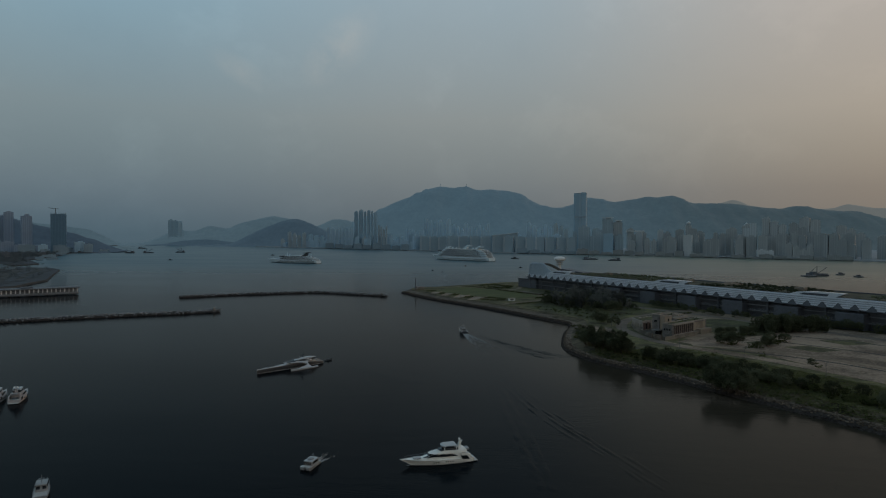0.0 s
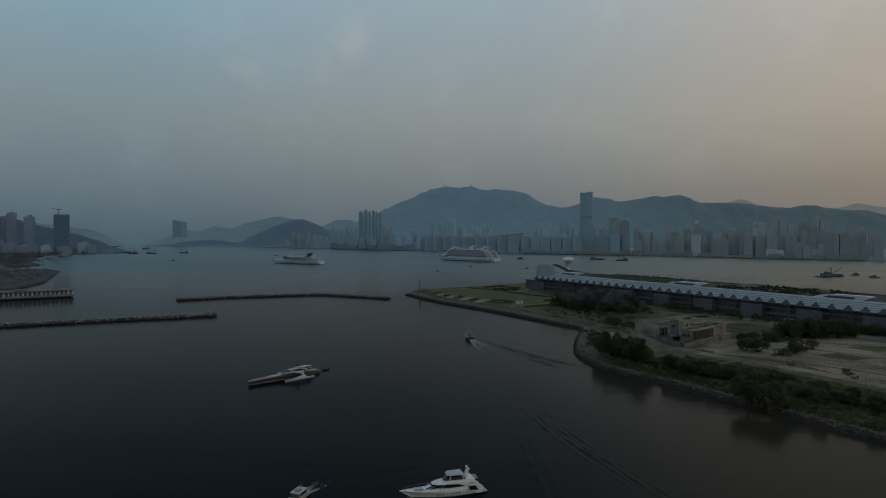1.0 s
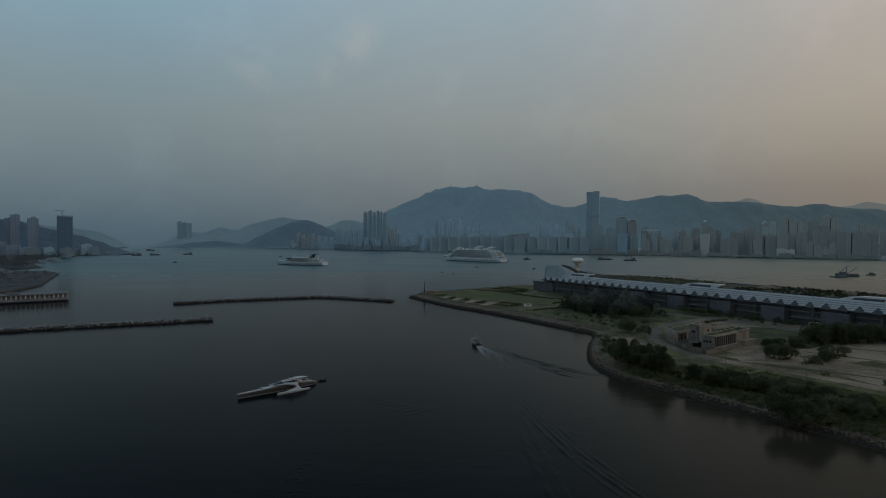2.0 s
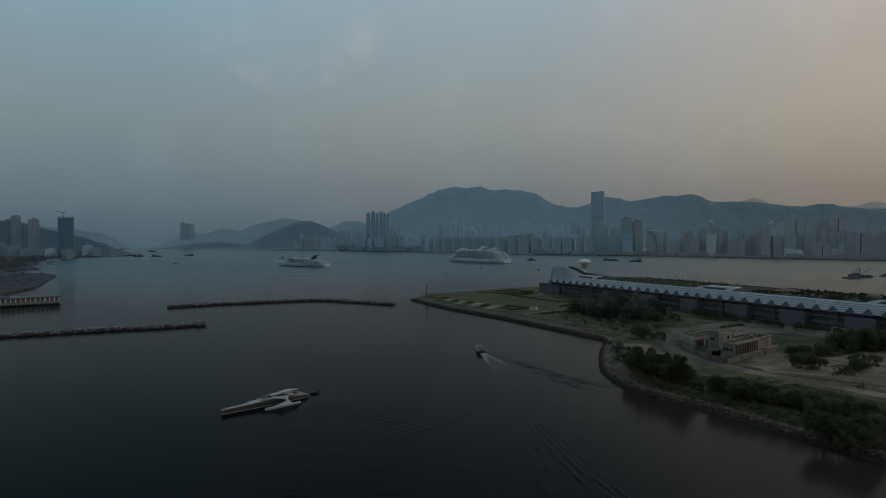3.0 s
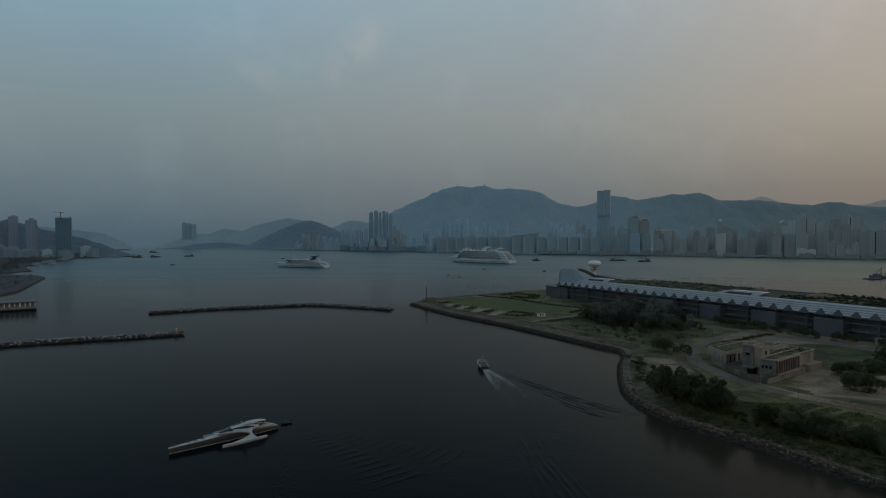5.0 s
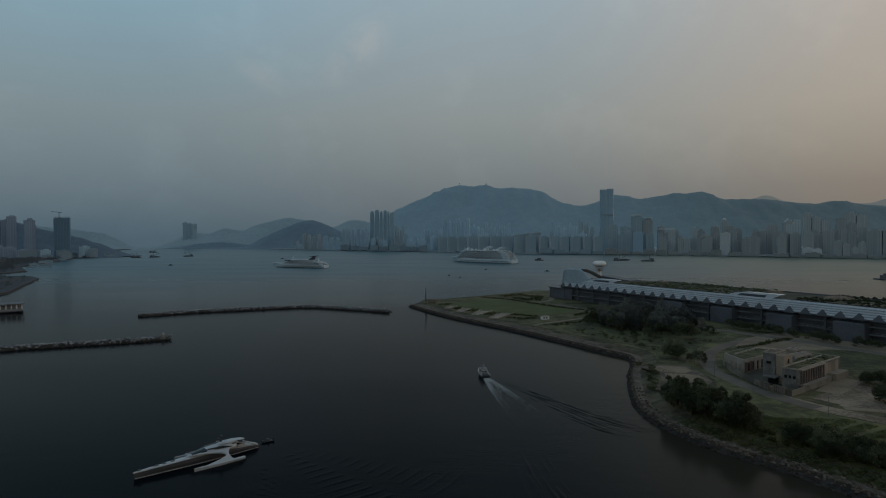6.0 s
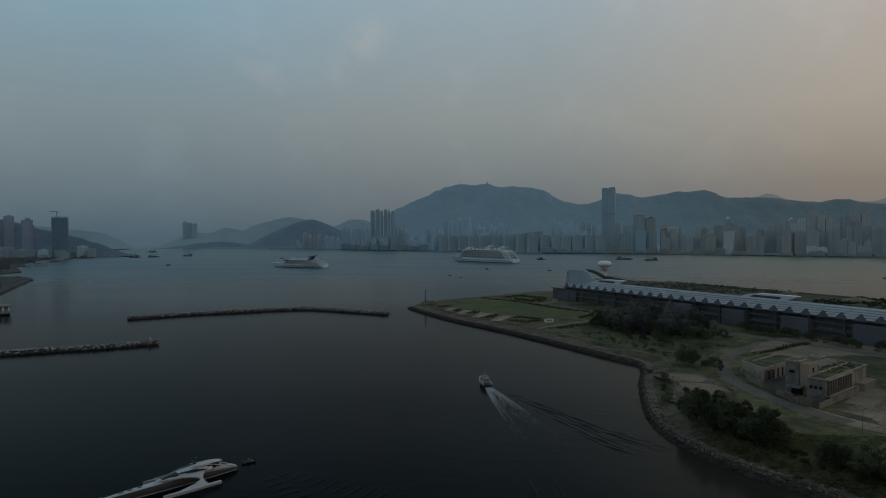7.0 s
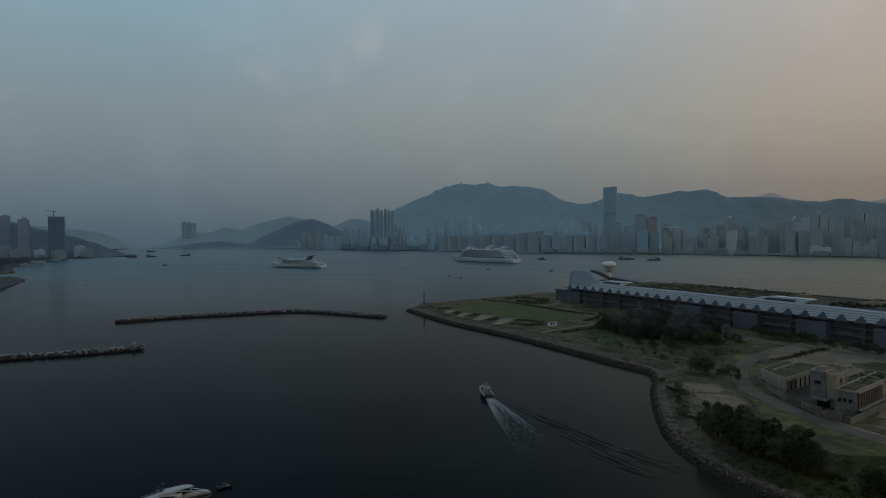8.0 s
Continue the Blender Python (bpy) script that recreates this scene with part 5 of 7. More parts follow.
tower(196, 2885, 44, 35, 73, "wall")
tower(240, 2865, 44, 35, 72, "wall")
tower(284, 2845, 43, 35, 72, "wall")
tower(327, 2825, 43, 34, 72, "wall")
tower(369, 2805, 42, 34, 71, "wall")
tower(411, 2785, 42, 33, 71, "wall")
tower(481, 2870, 55, 40, 120, "grey")
tower(531, 2845, 36, 29, 110, "grey")
tower(596, 2925, 51, 40, 156, "slate")
tower(639, 2910, 42, 33, 143, "slate")
tower(565, 2745, 44, 35, 90, "glass")
tower(611, 2755, 35, 28, 81, "grey")
tower(648, 2730, 19, 18, 98, "white")
tower(684, 2705, 28, 22, 98, "white")
tower(711, 2680, 24, 19, 67, "pale")
tower(733, 2665, 24, 19, 60, "pale")
tower(764, 2680, 25, 20, 105, "white")
tower(793, 2660, 41, 33, 73, "pale")
tower(850, 2705, 34, 27, 107, "grey")
tower(815, 2490, 33, 26, 84, "bright")
tower(929, 2835, 26, 21, 129, "pale")
tower(872, 2560, 24, 19, 58, "slate")
tower(892, 2545, 23, 19, 51, "slate")
tower(927, 2650, 10, 18, 91, "slate")
tower(912, 2495, 46, 37, 68, "grey")
tower(969, 2555, 25, 20, 89, "grey")
tower(1016, 2585, 43, 35, 110, "pale")
tower(1126, 2705, 35, 28, 126, "pale")
tower(990, 2435, 38, 30, 82, "slate")
tower(1021, 2415, 37, 30, 78, "slate")
tower(1011, 2310, 30, 24, 32, "bright")
tower(1033, 2290, 30, 24, 29, "bright")
tower(1104, 2460, 28, 22, 86, "grey")
tower(1321, 2970, 34, 27, 164, "pale")
tower(1350, 2955, 34, 27, 149, "pale")
tower(1379, 2940, 33, 27, 134, "pale")
tower(1115, 2380, 39, 31, 88, "slate")
tower(1219, 2510, 34, 27, 130, "grey")
tower(1247, 2495, 34, 27, 114, "grey")
tower(1275, 2480, 34, 27, 98, "grey")
tower(1458, 2900, 44, 35, 164, "pale")
tower(1495, 2885, 43, 35, 154, "pale")
tower(1092, 2275, 23, 18, 54, "pale")
tower(1109, 2260, 23, 18, 43, "pale")
tower(1128, 2250, 22, 18, 33, "pale")
tower(1146, 2240, 22, 18, 49, "pale")
tower(1207, 2285, 45, 36, 87, "slate")
tower(1236, 2265, 30, 24, 86, "grey")
tower(1259, 2250, 30, 24, 69, "grey")
tower(1284, 2240, 30, 24, 51, "grey")
tower(1415, 2540, 36, 28, 123, "pale")
tower(1443, 2525, 35, 28, 107, "pale")
tower(1471, 2510, 35, 28, 91, "pale")
tower(-855, 3635, 49, 39, 33, "low")
tower(-787, 3585, 49, 39, 27, "low")
tower(-723, 3540, 48, 38, 21, "low")
tower(-660, 3495, 47, 38, 31, "low")
tower(-599, 3450, 46, 37, 25, "low")
tower(-539, 3400, 45, 36, 34, "low")
tower(-480, 3350, 45, 36, 29, "low")
tower(-424, 3305, 44, 35, 24, "low")
tower(-369, 3260, 43, 34, 32, "low")
tower(200, 2805, 49, 39, 24, "low")
tower(251, 2780, 48, 39, 17, "low")
tower(301, 2755, 48, 38, 11, "low")
tower(350, 2735, 47, 38, 21, "low")
tower(397, 2710, 46, 37, 15, "low")
tower(444, 2685, 46, 37, 25, "low")
tower(490, 2665, 45, 36, 18, "low")
tower(534, 2640, 45, 36, 12, "low")
tower(578, 2620, 44, 35, 22, "low")
tower(616, 2595, 37, 29, 21, "low")
tower(649, 2565, 36, 29, 16, "low")
tower(682, 2540, 36, 29, 10, "low")
tower(714, 2515, 35, 28, 20, "low")
tower(745, 2490, 35, 28, 14, "low")
tower(775, 2465, 34, 27, 23, "low")
tower(825, 2425, 49, 39, 14, "low")
tower(866, 2395, 48, 39, 9, "low")
tower(903, 2360, 47, 38, 4, "low")
tower(940, 2330, 46, 37, 13, "low")
tower(979, 2305, 46, 36, 8, "low")
tower(1013, 2275, 45, 36, 17, "low")
tower(1046, 2245, 44, 35, 12, "low")
tower(1080, 2220, 43, 35, 8, "low")
tower(1115, 2200, 43, 34, 16, "low")
tower(1149, 2180, 42, 34, 11, "low")
tower(1180, 2155, 41, 33, 19, "low")
tower(1211, 2135, 41, 33, 15, "low")

# the rounded skyscraper's crown, the bridged pair, the pyramid and the ball-topped shaft

for x, y, w, z in ((596, 2925, 50, 157), (639, 2910, 34, 144)):
    cap = thing("roof_slab", pose(x, y - 8, z + 4, 0, 0, -14), "white roof slab on a glass tower", "roof slab", "white roof slabs")
    bm = bmesh.new()
    box(bm, 0, 0, 0, w, 22, 4)
    part("slab", bm, WALLS["bright"], cap)
steps = thing("stepped_block", pose(1000, 2440, 3, 0, 0, -22), "pale stepped waterfront block with a white top", "tower block")
for x, w, h in ((-26, 26, 66), (-6, 22, 84), (16, 26, 108), (36, 22, 126)):
    bm = bmesh.new()
    box(bm, x, 0, 0, w, 26, h)
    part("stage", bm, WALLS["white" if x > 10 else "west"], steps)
# the packed city behind the waterfront
rc = random.Random(9)
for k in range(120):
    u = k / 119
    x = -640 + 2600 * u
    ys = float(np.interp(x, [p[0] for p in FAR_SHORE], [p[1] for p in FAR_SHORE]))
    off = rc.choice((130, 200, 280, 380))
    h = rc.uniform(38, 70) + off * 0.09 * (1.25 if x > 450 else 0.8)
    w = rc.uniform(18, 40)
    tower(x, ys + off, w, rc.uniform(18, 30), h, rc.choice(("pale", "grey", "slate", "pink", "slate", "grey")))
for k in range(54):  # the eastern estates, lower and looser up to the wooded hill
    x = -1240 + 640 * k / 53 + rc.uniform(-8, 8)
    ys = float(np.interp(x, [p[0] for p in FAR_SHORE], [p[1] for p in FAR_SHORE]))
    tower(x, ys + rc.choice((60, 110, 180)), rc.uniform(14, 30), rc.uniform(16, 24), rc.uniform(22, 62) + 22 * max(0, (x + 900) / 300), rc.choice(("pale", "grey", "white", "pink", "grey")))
sky_tower = thing("skyscraper", pose(513, 3180, 3, 0, 0, -9), TOWER_WORDS["glass"], "skyscraper")
for x in (-16, 16):
    bm = bmesh.new()
    ring = [(x + 15.5 * math.copysign(abs(math.cos(a)) ** 0.5, math.cos(a)), 19 * math.copysign(abs(math.sin(a)) ** 0.5, math.sin(a))) for a in [k * math.pi / 12 + 0.01 for k in range(24)]]
    loft(bm, [[(px, py, z) for px, py in ring] for z in (0, 292 if x > 0 else 289)])
    part("glass_wing", bm, WALLS["glass"], sky_tower)
bm = bmesh.new()
box(bm, 0, 0, 0, 9, 35, 287)
part("core", bm, WALLS["slate"], sky_tower, "dark recessed core")
bm = bmesh.new()
box(bm, 0, -21, 168, 56, 4, 6)
part("refuge_floor", bm, WALLS["low"], sky_tower)
pair = thing("sky_bridge", pose(667, 2712, 98, 0, 0, -14), "white flat roof bridging two slim towers", "bridge")
bm = bmesh.new()
box(bm, 0, 0, 0, 74, 24, 5)
part("deck", bm, WALLS["bright"], pair)
crown = thing("roof_pyramid", pose(1163, 2800, 3, 0, 0, -20), "pale tower with a lit white pyramid roof", "tower block")
bm = bmesh.new()
box(bm, 0, 0, 0, 36, 30, 120)
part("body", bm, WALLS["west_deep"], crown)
bm = bmesh.new()
rod(bm, (0, 0, 120), (0, 0, 138), 17, 0.6, 4)
part("pyramid", bm, WALLS["bright"], crown, "white pyramid roof")
knob = thing("ball_tower", pose(914, 2800, 3, 0, 0, -18), "slim grey tower with a white ball on top", "tower block")
bm = bmesh.new()
box(bm, 0, 0, 0, 16, 16, 128)
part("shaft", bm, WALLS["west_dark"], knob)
bm = bmesh.new()
ball(bm, 4, 0, 134, 8, n=2)
part("ball", bm, WALLS["bright"], knob, "white ball", smooth=True)
for k, x in enumerate((-2262, -2226, -2190)):
    tower(x, 4560, 36, 26, 185 - 5 * k, "hazy", 28)
# estate roofs that slope, by the water
shed = thing("sloping_hall", pose(132, 2990, 3, 0, 0, -4), "white hall with a sloping roof on the far shore", "hall")
bm = bmesh.new()
loft(bm, [[(-60, y, 0), (-60, y, 74), (60, y, 88), (60, y, 0)] for y in (-22, 22)])
part("body", bm, WALLS["wall"], shed)
bm = bmesh.new()
loft(bm, [[(-63, y, 74.5), (-63, y, 78), (63, y, 92), (63, y, 88.5)] for y in (-26, 26)])
part("roof", bm, WALLS["white"], shed, "white sloping roof")

# eastern shore
for x, y, w, d, h, st in ((-1845, 2400, 34, 26, 161, "dim"), (-1772, 2400, 38, 28, 146, "dim"), (-1890, 2430, 40, 30, 148, "dim"), (-1808, 2450, 40, 26, 128, "dim"),
                          (-1960, 2400, 40, 30, 150, "dim"), (-1930, 2330, 60, 40, 62, "dim"), (-1850, 2320, 60, 40, 52, "dim"), (-1790, 2320, 50, 40, 44, "dim"), (-1740, 2330, 60, 40, 34, "dim"), (-1700, 2360, 40, 30, 30, "dim")):
    tower(x, y, w, d, h, st, base=3)
dark = thing("tower_block", pose(-1640, 2400, 3, 0, 0, 30), TOWER_WORDS["dark"], "tower block")
bm = bmesh.new()
box(bm, 0, 0, 0, 52, 34, 150)
part("body", bm, WALLS["dark"], dark)
bm = bmesh.new()
for k in range(9):
    box(bm, -24 + k * 6, -16, 150, 1.2, 1.2, 5)
    box(bm, -24 + k * 6, 16, 150, 1.2, 1.2, 5)
part("column_row", bm, WALLS["dark"], dark)
crane = thing("tower_crane", pose(-1652, 2400, 153, 0, 0, 12), "thin dark tower crane on the unfinished block", "crane")
for nm, a, b, r in (("mast", (0, 0, 0), (0, 0, 24), 1.2), ("jib", (0, 0, 22), (-26, 0, 25), 0.8), ("counter_jib", (0, 0, 22), (10, 0, 21), 1.0)):
    bm = bmesh.new()
    rod(bm, a, b, r, n=4)
    part(nm, bm, SHADEWALL, crane)
for k, (x, y, w, d, h, st) in enumerate([(-1590, 2250, 34, 20, 18, "low"), (-1535, 2275, 24, 18, 15, "low"), (-1580, 2330, 50, 26, 26, "low"), (-1460, 2160, 16, 10, 6, "low"),
                                         (-1500, 2180, 30, 14, 7, "low"), (-1420, 2100, 20, 10, 6, "low"), (-1760, 2700, 60, 24, 26, "low"), (-1700, 2560, 60, 26, 22, "low"), (-1590, 2455, 40, 24, 44, "grey"), (-1558, 2460, 34, 20, 36, "low"), (-1640, 2440, 60, 20, 22, "low"),
                                         (-1640, 2310, 34, 18, 34, "grey"), (-1612, 2362, 44, 18, 32, "low"), (-1690, 2290, 60, 24, 34, "low"), (-1530, 2520, 40, 16, 14, "low"),
                                         (-1180, 1700, 30, 14, 9, "low"), (-1260, 1760, 24, 12, 8, "low"), (-1160, 1620, 18, 12, 6, "low"), (-1330, 1900, 40, 16, 10, "low")]):
    tower(x, y, w, d, h, st, base=3)
for x, y, w in ((-966, 1246, 26), (-930, 1215, 18), (-1010, 1290, 20)):
    tower(x, y, w, 9, 7.5, "low", base=3.05)
yard_rng = random.Random(41)
for k in range(15):
    y = yard_rng.uniform(1345, 2150)
    x = float(np.interp(y, [1310, 1480, 1700, 2000, 2235], [-1045, -1075, -1260, -1390, -1510])) - yard_rng.uniform(12, 190)
    tower(x, y, yard_rng.uniform(9, 26), yard_rng.uniform(8, 14), 3 + yard_rng.uniform(4, 13), yard_rng.choice(("yard", "yard", "yard", "dim")), base=3)
for x, z in ((-281, 452), (-83, 455)):
    hm = thing("hilltop_mast", pose(x, 4838, z - 12), "thin radio mast on the mountain top", "mast", "hilltop masts")
    bm = bmesh.new()
    box(bm, 0, 0, 0, 14, 10, 16)
    part("building", bm, WALLS["slate"], hm)
    bm = bmesh.new()
    rod(bm, (0, 0, 16), (0, 0, 34), 1.6, 1.0, 5)
    part("mast", bm, WALLS["slate"], hm)


# ---------------------------------------------------------------- boats
def hull(bm, length, beam, free, bow_free, rake=0.12, transom=0.85, full=0.55, n=14, z0=-0.6, entry=1.6):
    """A boat's hull with its bow towards +x and its stern at x = 0."""
    rings = []
    for i in range(n + 1):
        u = i / n
        w = beam / 2 * (transom + (1 - transom) * min(1, u / 0.35)) * (1 - max(0, (u - full) / (1 - full)) ** entry)
        w = max(w, 0.05)
        top = free + (bow_free - free) * max(0, (u - 0.25) / 0.75) ** 1.6
        x = length * u
        xl = length * (1 - rake) * u
        rings.append([(x, -w, top), (xl + (x - xl) * 0.45, -w * 0.94, top * 0.45), (xl, -w * 0.75, z0), (xl, w * 0.75, z0), (xl + (x - xl) * 0.45, w * 0.94, top * 0.45), (x, w, top)])
    loft(bm, rings)


def house(bm, x0, x1, w0, w1, z0, h, front=1.2, rear=0.4, side=0.25, n=3):
    """A cabin: raked ends and sides leaning in."""
    rings = []
    for k in range(n + 1):
        v = k / n
        r = v ** 1.3
        a, b = x0 + rear * r, x1 - front * r
        p, q = w0 / 2 - side * r, w1 / 2 - side * r
        m = b - (b - a) * 0.12
        rings.append([(a, -p, z0 + h * v), (m, -(p + q) / 2, z0 + h * v), (b, -q * 0.6, z0 + h * v), (b, q * 0.6, z0 + h * v), (m, (p + q) / 2, z0 + h * v), (a, p, z0 + h * v)])
    loft(bm, rings)


def rail(bm, points, h, r=0.03):
    for p in points:
        rod(bm, p, (p[0], p[1], p[2] + h), r, n=5)
    for p, q in zip(points, points[1:]):
        rod(bm, (p[0], p[1], p[2] + h), (q[0], q[1], q[2] + h), r, n=5)


def motor_yacht(m, label, size=1.0, flybridge=True, group="", paint=None):
    """A flybridge motor yacht 25 m long, bow to +x."""
    paint = paint or HULLWHITE
    t = thing("motor_yacht", m @ Matrix.Scale(size, 4), label, "motor yacht", group)
    bm = bmesh.new()
    hull(bm, 25.4, 6.2, 1.9, 2.75, 0.2, 0.9, 0.45)
    part("hull", bm, paint, t, smooth=False)
    bm = bmesh.new()
    hull(bm, 23.2, 6.0, 0.12, 0.2, 0.02, 0.9, 0.45, z0=-0.7)
    part("boot_stripe", bm, DARKHULL, t, "dark waterline stripe")
    bm = bmesh.new()
    box(bm, -0.5, 0, 0.3, 2.0, 5.0, 0.25)
    part("swim_platform", bm, PALEDECK, t)
    bm = bmesh.new()
    box(bm, 2.6, 0, 1.75, 4.6, 4.8, 0.2)
    part("aft_deck", bm, PALEDECK, t)
    bm = bmesh.new()
    house(bm, 4.2, 19.6, 5.2, 2.6, 1.9, 2.2, 6.2, 0.2, 0.35)
    part("saloon", bm, paint, t)
    for s in (-1, 1):
        bm = bmesh.new()
        pts = [(5.6, 3.1), (7.6, 3.75), (11.6, 3.85), (13.6, 3.15), (10.0, 2.95)]
        loft(bm, [[(x, s * (2.56 - 0.035 * max(0, x - 8) ** 1.35 + (0.08 if k else -0.3)), z) for x, z in pts] for k in (0, 1)])
        part("side_window", bm, GLASS, t, "dark curved side window")
        bm = bmesh.new()
        pts = [(13.9, 3.2), (12.4, 3.95), (13.7, 3.98), (16.4, 2.95)]
        loft(bm, [[(x, s * (2.56 - 0.035 * max(0, x - 8) ** 1.35 + (0.1 if k else -0.3)), z) for x, z in pts] for k in (0, 1)])
        part("fore_window", bm, GLASS, t, "dark three-cornered fore window")
        # solid dark panel paints the shade inside the aft cockpit
        bm = bmesh.new()
        loft(bm, [[(x, s * y, z) for x, z in ((1.5, 1.5), (4.2, 1.7), (4.6, 3.0), (2.6, 3.0))] for y in (2.6, 3.14)])
        part("cockpit_opening", bm, GLASS, t, "dark panel standing for the shaded aft cockpit")
        bm = bmesh.new()
        for k, x in enumerate((7.6, 8.4, 9.2, 10.0, 12.6, 13.4, 14.2)):
            rod(bm, (x, s * 2.9, 1.25), (x, s * 3.12, 1.25), 0.2, n=8)
        part("porthole_band", bm, GLASS, t)
        bm = bmesh.new()
        rail(bm, [(x, s * (2.9 - max(0, (x - 13)) ** 1.4 * 0.09), 1.95 + max(0, (x - 8)) * 0.045) for x in (11, 13.5, 16, 18.5, 21, 23.4)], 0.85, 0.035)
        part("bow_rail", bm, STEEL, t)
        bm = bmesh.new()
        loft(bm, [[(0.2, s * 2.3, 0.5), (0.2, s * 3.0, 0.5), (1.5, s * 3.05, 3.6), (1.5, s * 2.4, 3.6)], [(2.6, s * 2.3, 0.5), (2.6, s * 3.0, 0.5), (5.0, s * 3.0, 4.0), (5.0, s * 2.4, 4.0)]])
        part("quarter_wing", bm, paint, t)
    bm = bmesh.new()
    loft(bm, [[(17.4, y * 0.8, 2.85), (13.9, y * 0.95, 4.06), (13.6, y * 0.95, 4.02), (16.8, y * 0.8, 2.8)] for y in (-1.7, -0.6, 0.6, 1.7)])
    part("windscreen", bm, GLASS, t, "dark raked windscreen")
    bm = bmesh.new()
    house(bm, 2.2, 15.4, 5.2, 3.0, 4.08, 0.2, 1.2, 0.1, 0.05)
    part("fly_deck", bm, paint, t)
    if flybridge:
        bm = bmesh.new()
        house(bm, 2.4, 14.6, 4.9, 2.6, 4.28, 0.75, 3.4, 0.1, 0.15)
        part("fly_coaming", bm, paint, t)
        bm = bmesh.new()
        house(bm, 5.4, 12.0, 4.0, 2.9, 5.13, 0.7, 1.4, 0.0, 0.1)
        part("fly_screen", bm, GLASS, t)
        bm = bmesh.new()
        house(bm, 5.6, 11.0, 4.4, 3.6, 6.7, 0.3, 0.5, 0.2, 0.2, 1)
        part("hardtop", bm, SILVER, t, "grey hard top")
        for x, y in ((6.0, -1.9), (6.0, 1.9), (10.2, -1.7), (10.2, 1.7)):
            bm = bmesh.new()
            rod(bm, (x, y, 5.0), (x - 0.3, y * 0.95, 6.75), 0.12)
            part("hardtop_post", bm, paint, t)
        bm = bmesh.new()
        loft(bm, [[(4.2 + dx, y, 4.9), (5.2 + dx, y, 4.9), (4.4 + dx, y * 0.7, 7.6), (3.8 + dx, y * 0.7, 7.6)] for dx, y in ((0, -0.7), (0, 0.7))])
        mast = part("radar_arch", bm, paint, t)
        bm = bmesh.new()
        ball(bm, 4.0, -0.9, 8.0, 0.42, n=2)
        ball(bm, 4.0, 0.9, 8.0, 0.42, n=2)
        rod(bm, (4.1, 0, 7.6), (4.1, 0, 9.2), 0.06)
        box(bm, 4.3, 0, 8.4, 0.3, 1.8, 0.15)
        part("radar", bm, WHITE, mast)
        bm = bmesh.new()
        box(bm, 2.4, 0, 4.35, 2.6, 2.6, 0.6)
        part("tender_crate", bm, STEEL, t)
    bm = bmesh.new()
    box(bm, 2.6, 0, 1.95, 1.6, 2.6, 0.7)
    part("aft_sofa", bm, BLUEGREY, t)
    bm = bmesh.new()
    box(bm, 19.4, 0, 2.55, 2.4, 2.0, 0.35)
    part("sun_pad", bm, SILVER, t)
    return t


def cabin_boat(m, label, length, hull_mat, house_mat, name="cabin_boat", group="", mast=True):
    """A small launch with a wheelhouse, bow to +x."""
    t = thing(name, m, label, "boat", group)
    k = length / 12
    bm = bmesh.new()
    hull(bm, length, 3.9 * k, 1.2 * k, 2.0 * k, 0.1, 0.9, 0.5)
    part("hull", bm, hull_mat, t)
    bm = bmesh.new()
    box(bm, length * 0.22, 0, 1.12 * k, length * 0.36, 3.1 * k, 0.14 * k)
    part("aft_deck", bm, SHADEWALL2 if hull_mat is DARKHULL else PALEDECK, t)
    bm = bmesh.new()
    house(bm, 3.6 * k, 9.0 * k, 3.0 * k, 2.2 * k, 1.2 * k, 1.9 * k, 1.3 * k, 0.2 * k, 0.2 * k)
    part("wheelhouse", bm, house_mat, t)
    for s in (-1, 1):
        bm = bmesh.new()
        box(bm, 5.8 * k, s * 1.36 * k, 2.1 * k, 2.9 * k, 0.16 * k, 0.7 * k)
        part("side_window", bm, GLASS, t)
        bm = bmesh.new()
        box(bm, 3.72 * k, s * 0.75 * k, 1.9 * k, 0.16 * k, 0.9 * k, 0.85 * k)
        part("rear_window", bm, GLASS, t)
        bm = bmesh.new()
        rail(bm, [(x * k, s * (1.75 - max(0, x - 8) * 0.3) * k, (1.3 + x * 0.05) * k) for x in (1, 3.5, 6, 8.5, 11)], 0.8 * k, 0.03 * k)
        part("side_rail", bm, STEEL, t)
    bm = bmesh.new()
    box(bm, 7.9 * k, 0, 2.2 * k, 0.25 * k, 1.9 * k, 0.65 * k)
    part("windscreen", bm, GLASS, t)
    bm = bmesh.new()
    box(bm, 5.6 * k, 0, 3.1 * k, 4.4 * k, 2.8 * k, 0.15 * k)
    part("roof", bm, house_mat, t)
    if mast:
        bm = bmesh.new()
        rod(bm, (5.0 * k, 0, 3.2 * k), (4.8 * k, 0, 5.6 * k), 0.09 * k, 0.05 * k)
        box(bm, 4.9 * k, 0, 4.4 * k, 0.25 * k, 1.5 * k, 0.14 * k)
        part("mast", bm, STEEL, t)
    return t


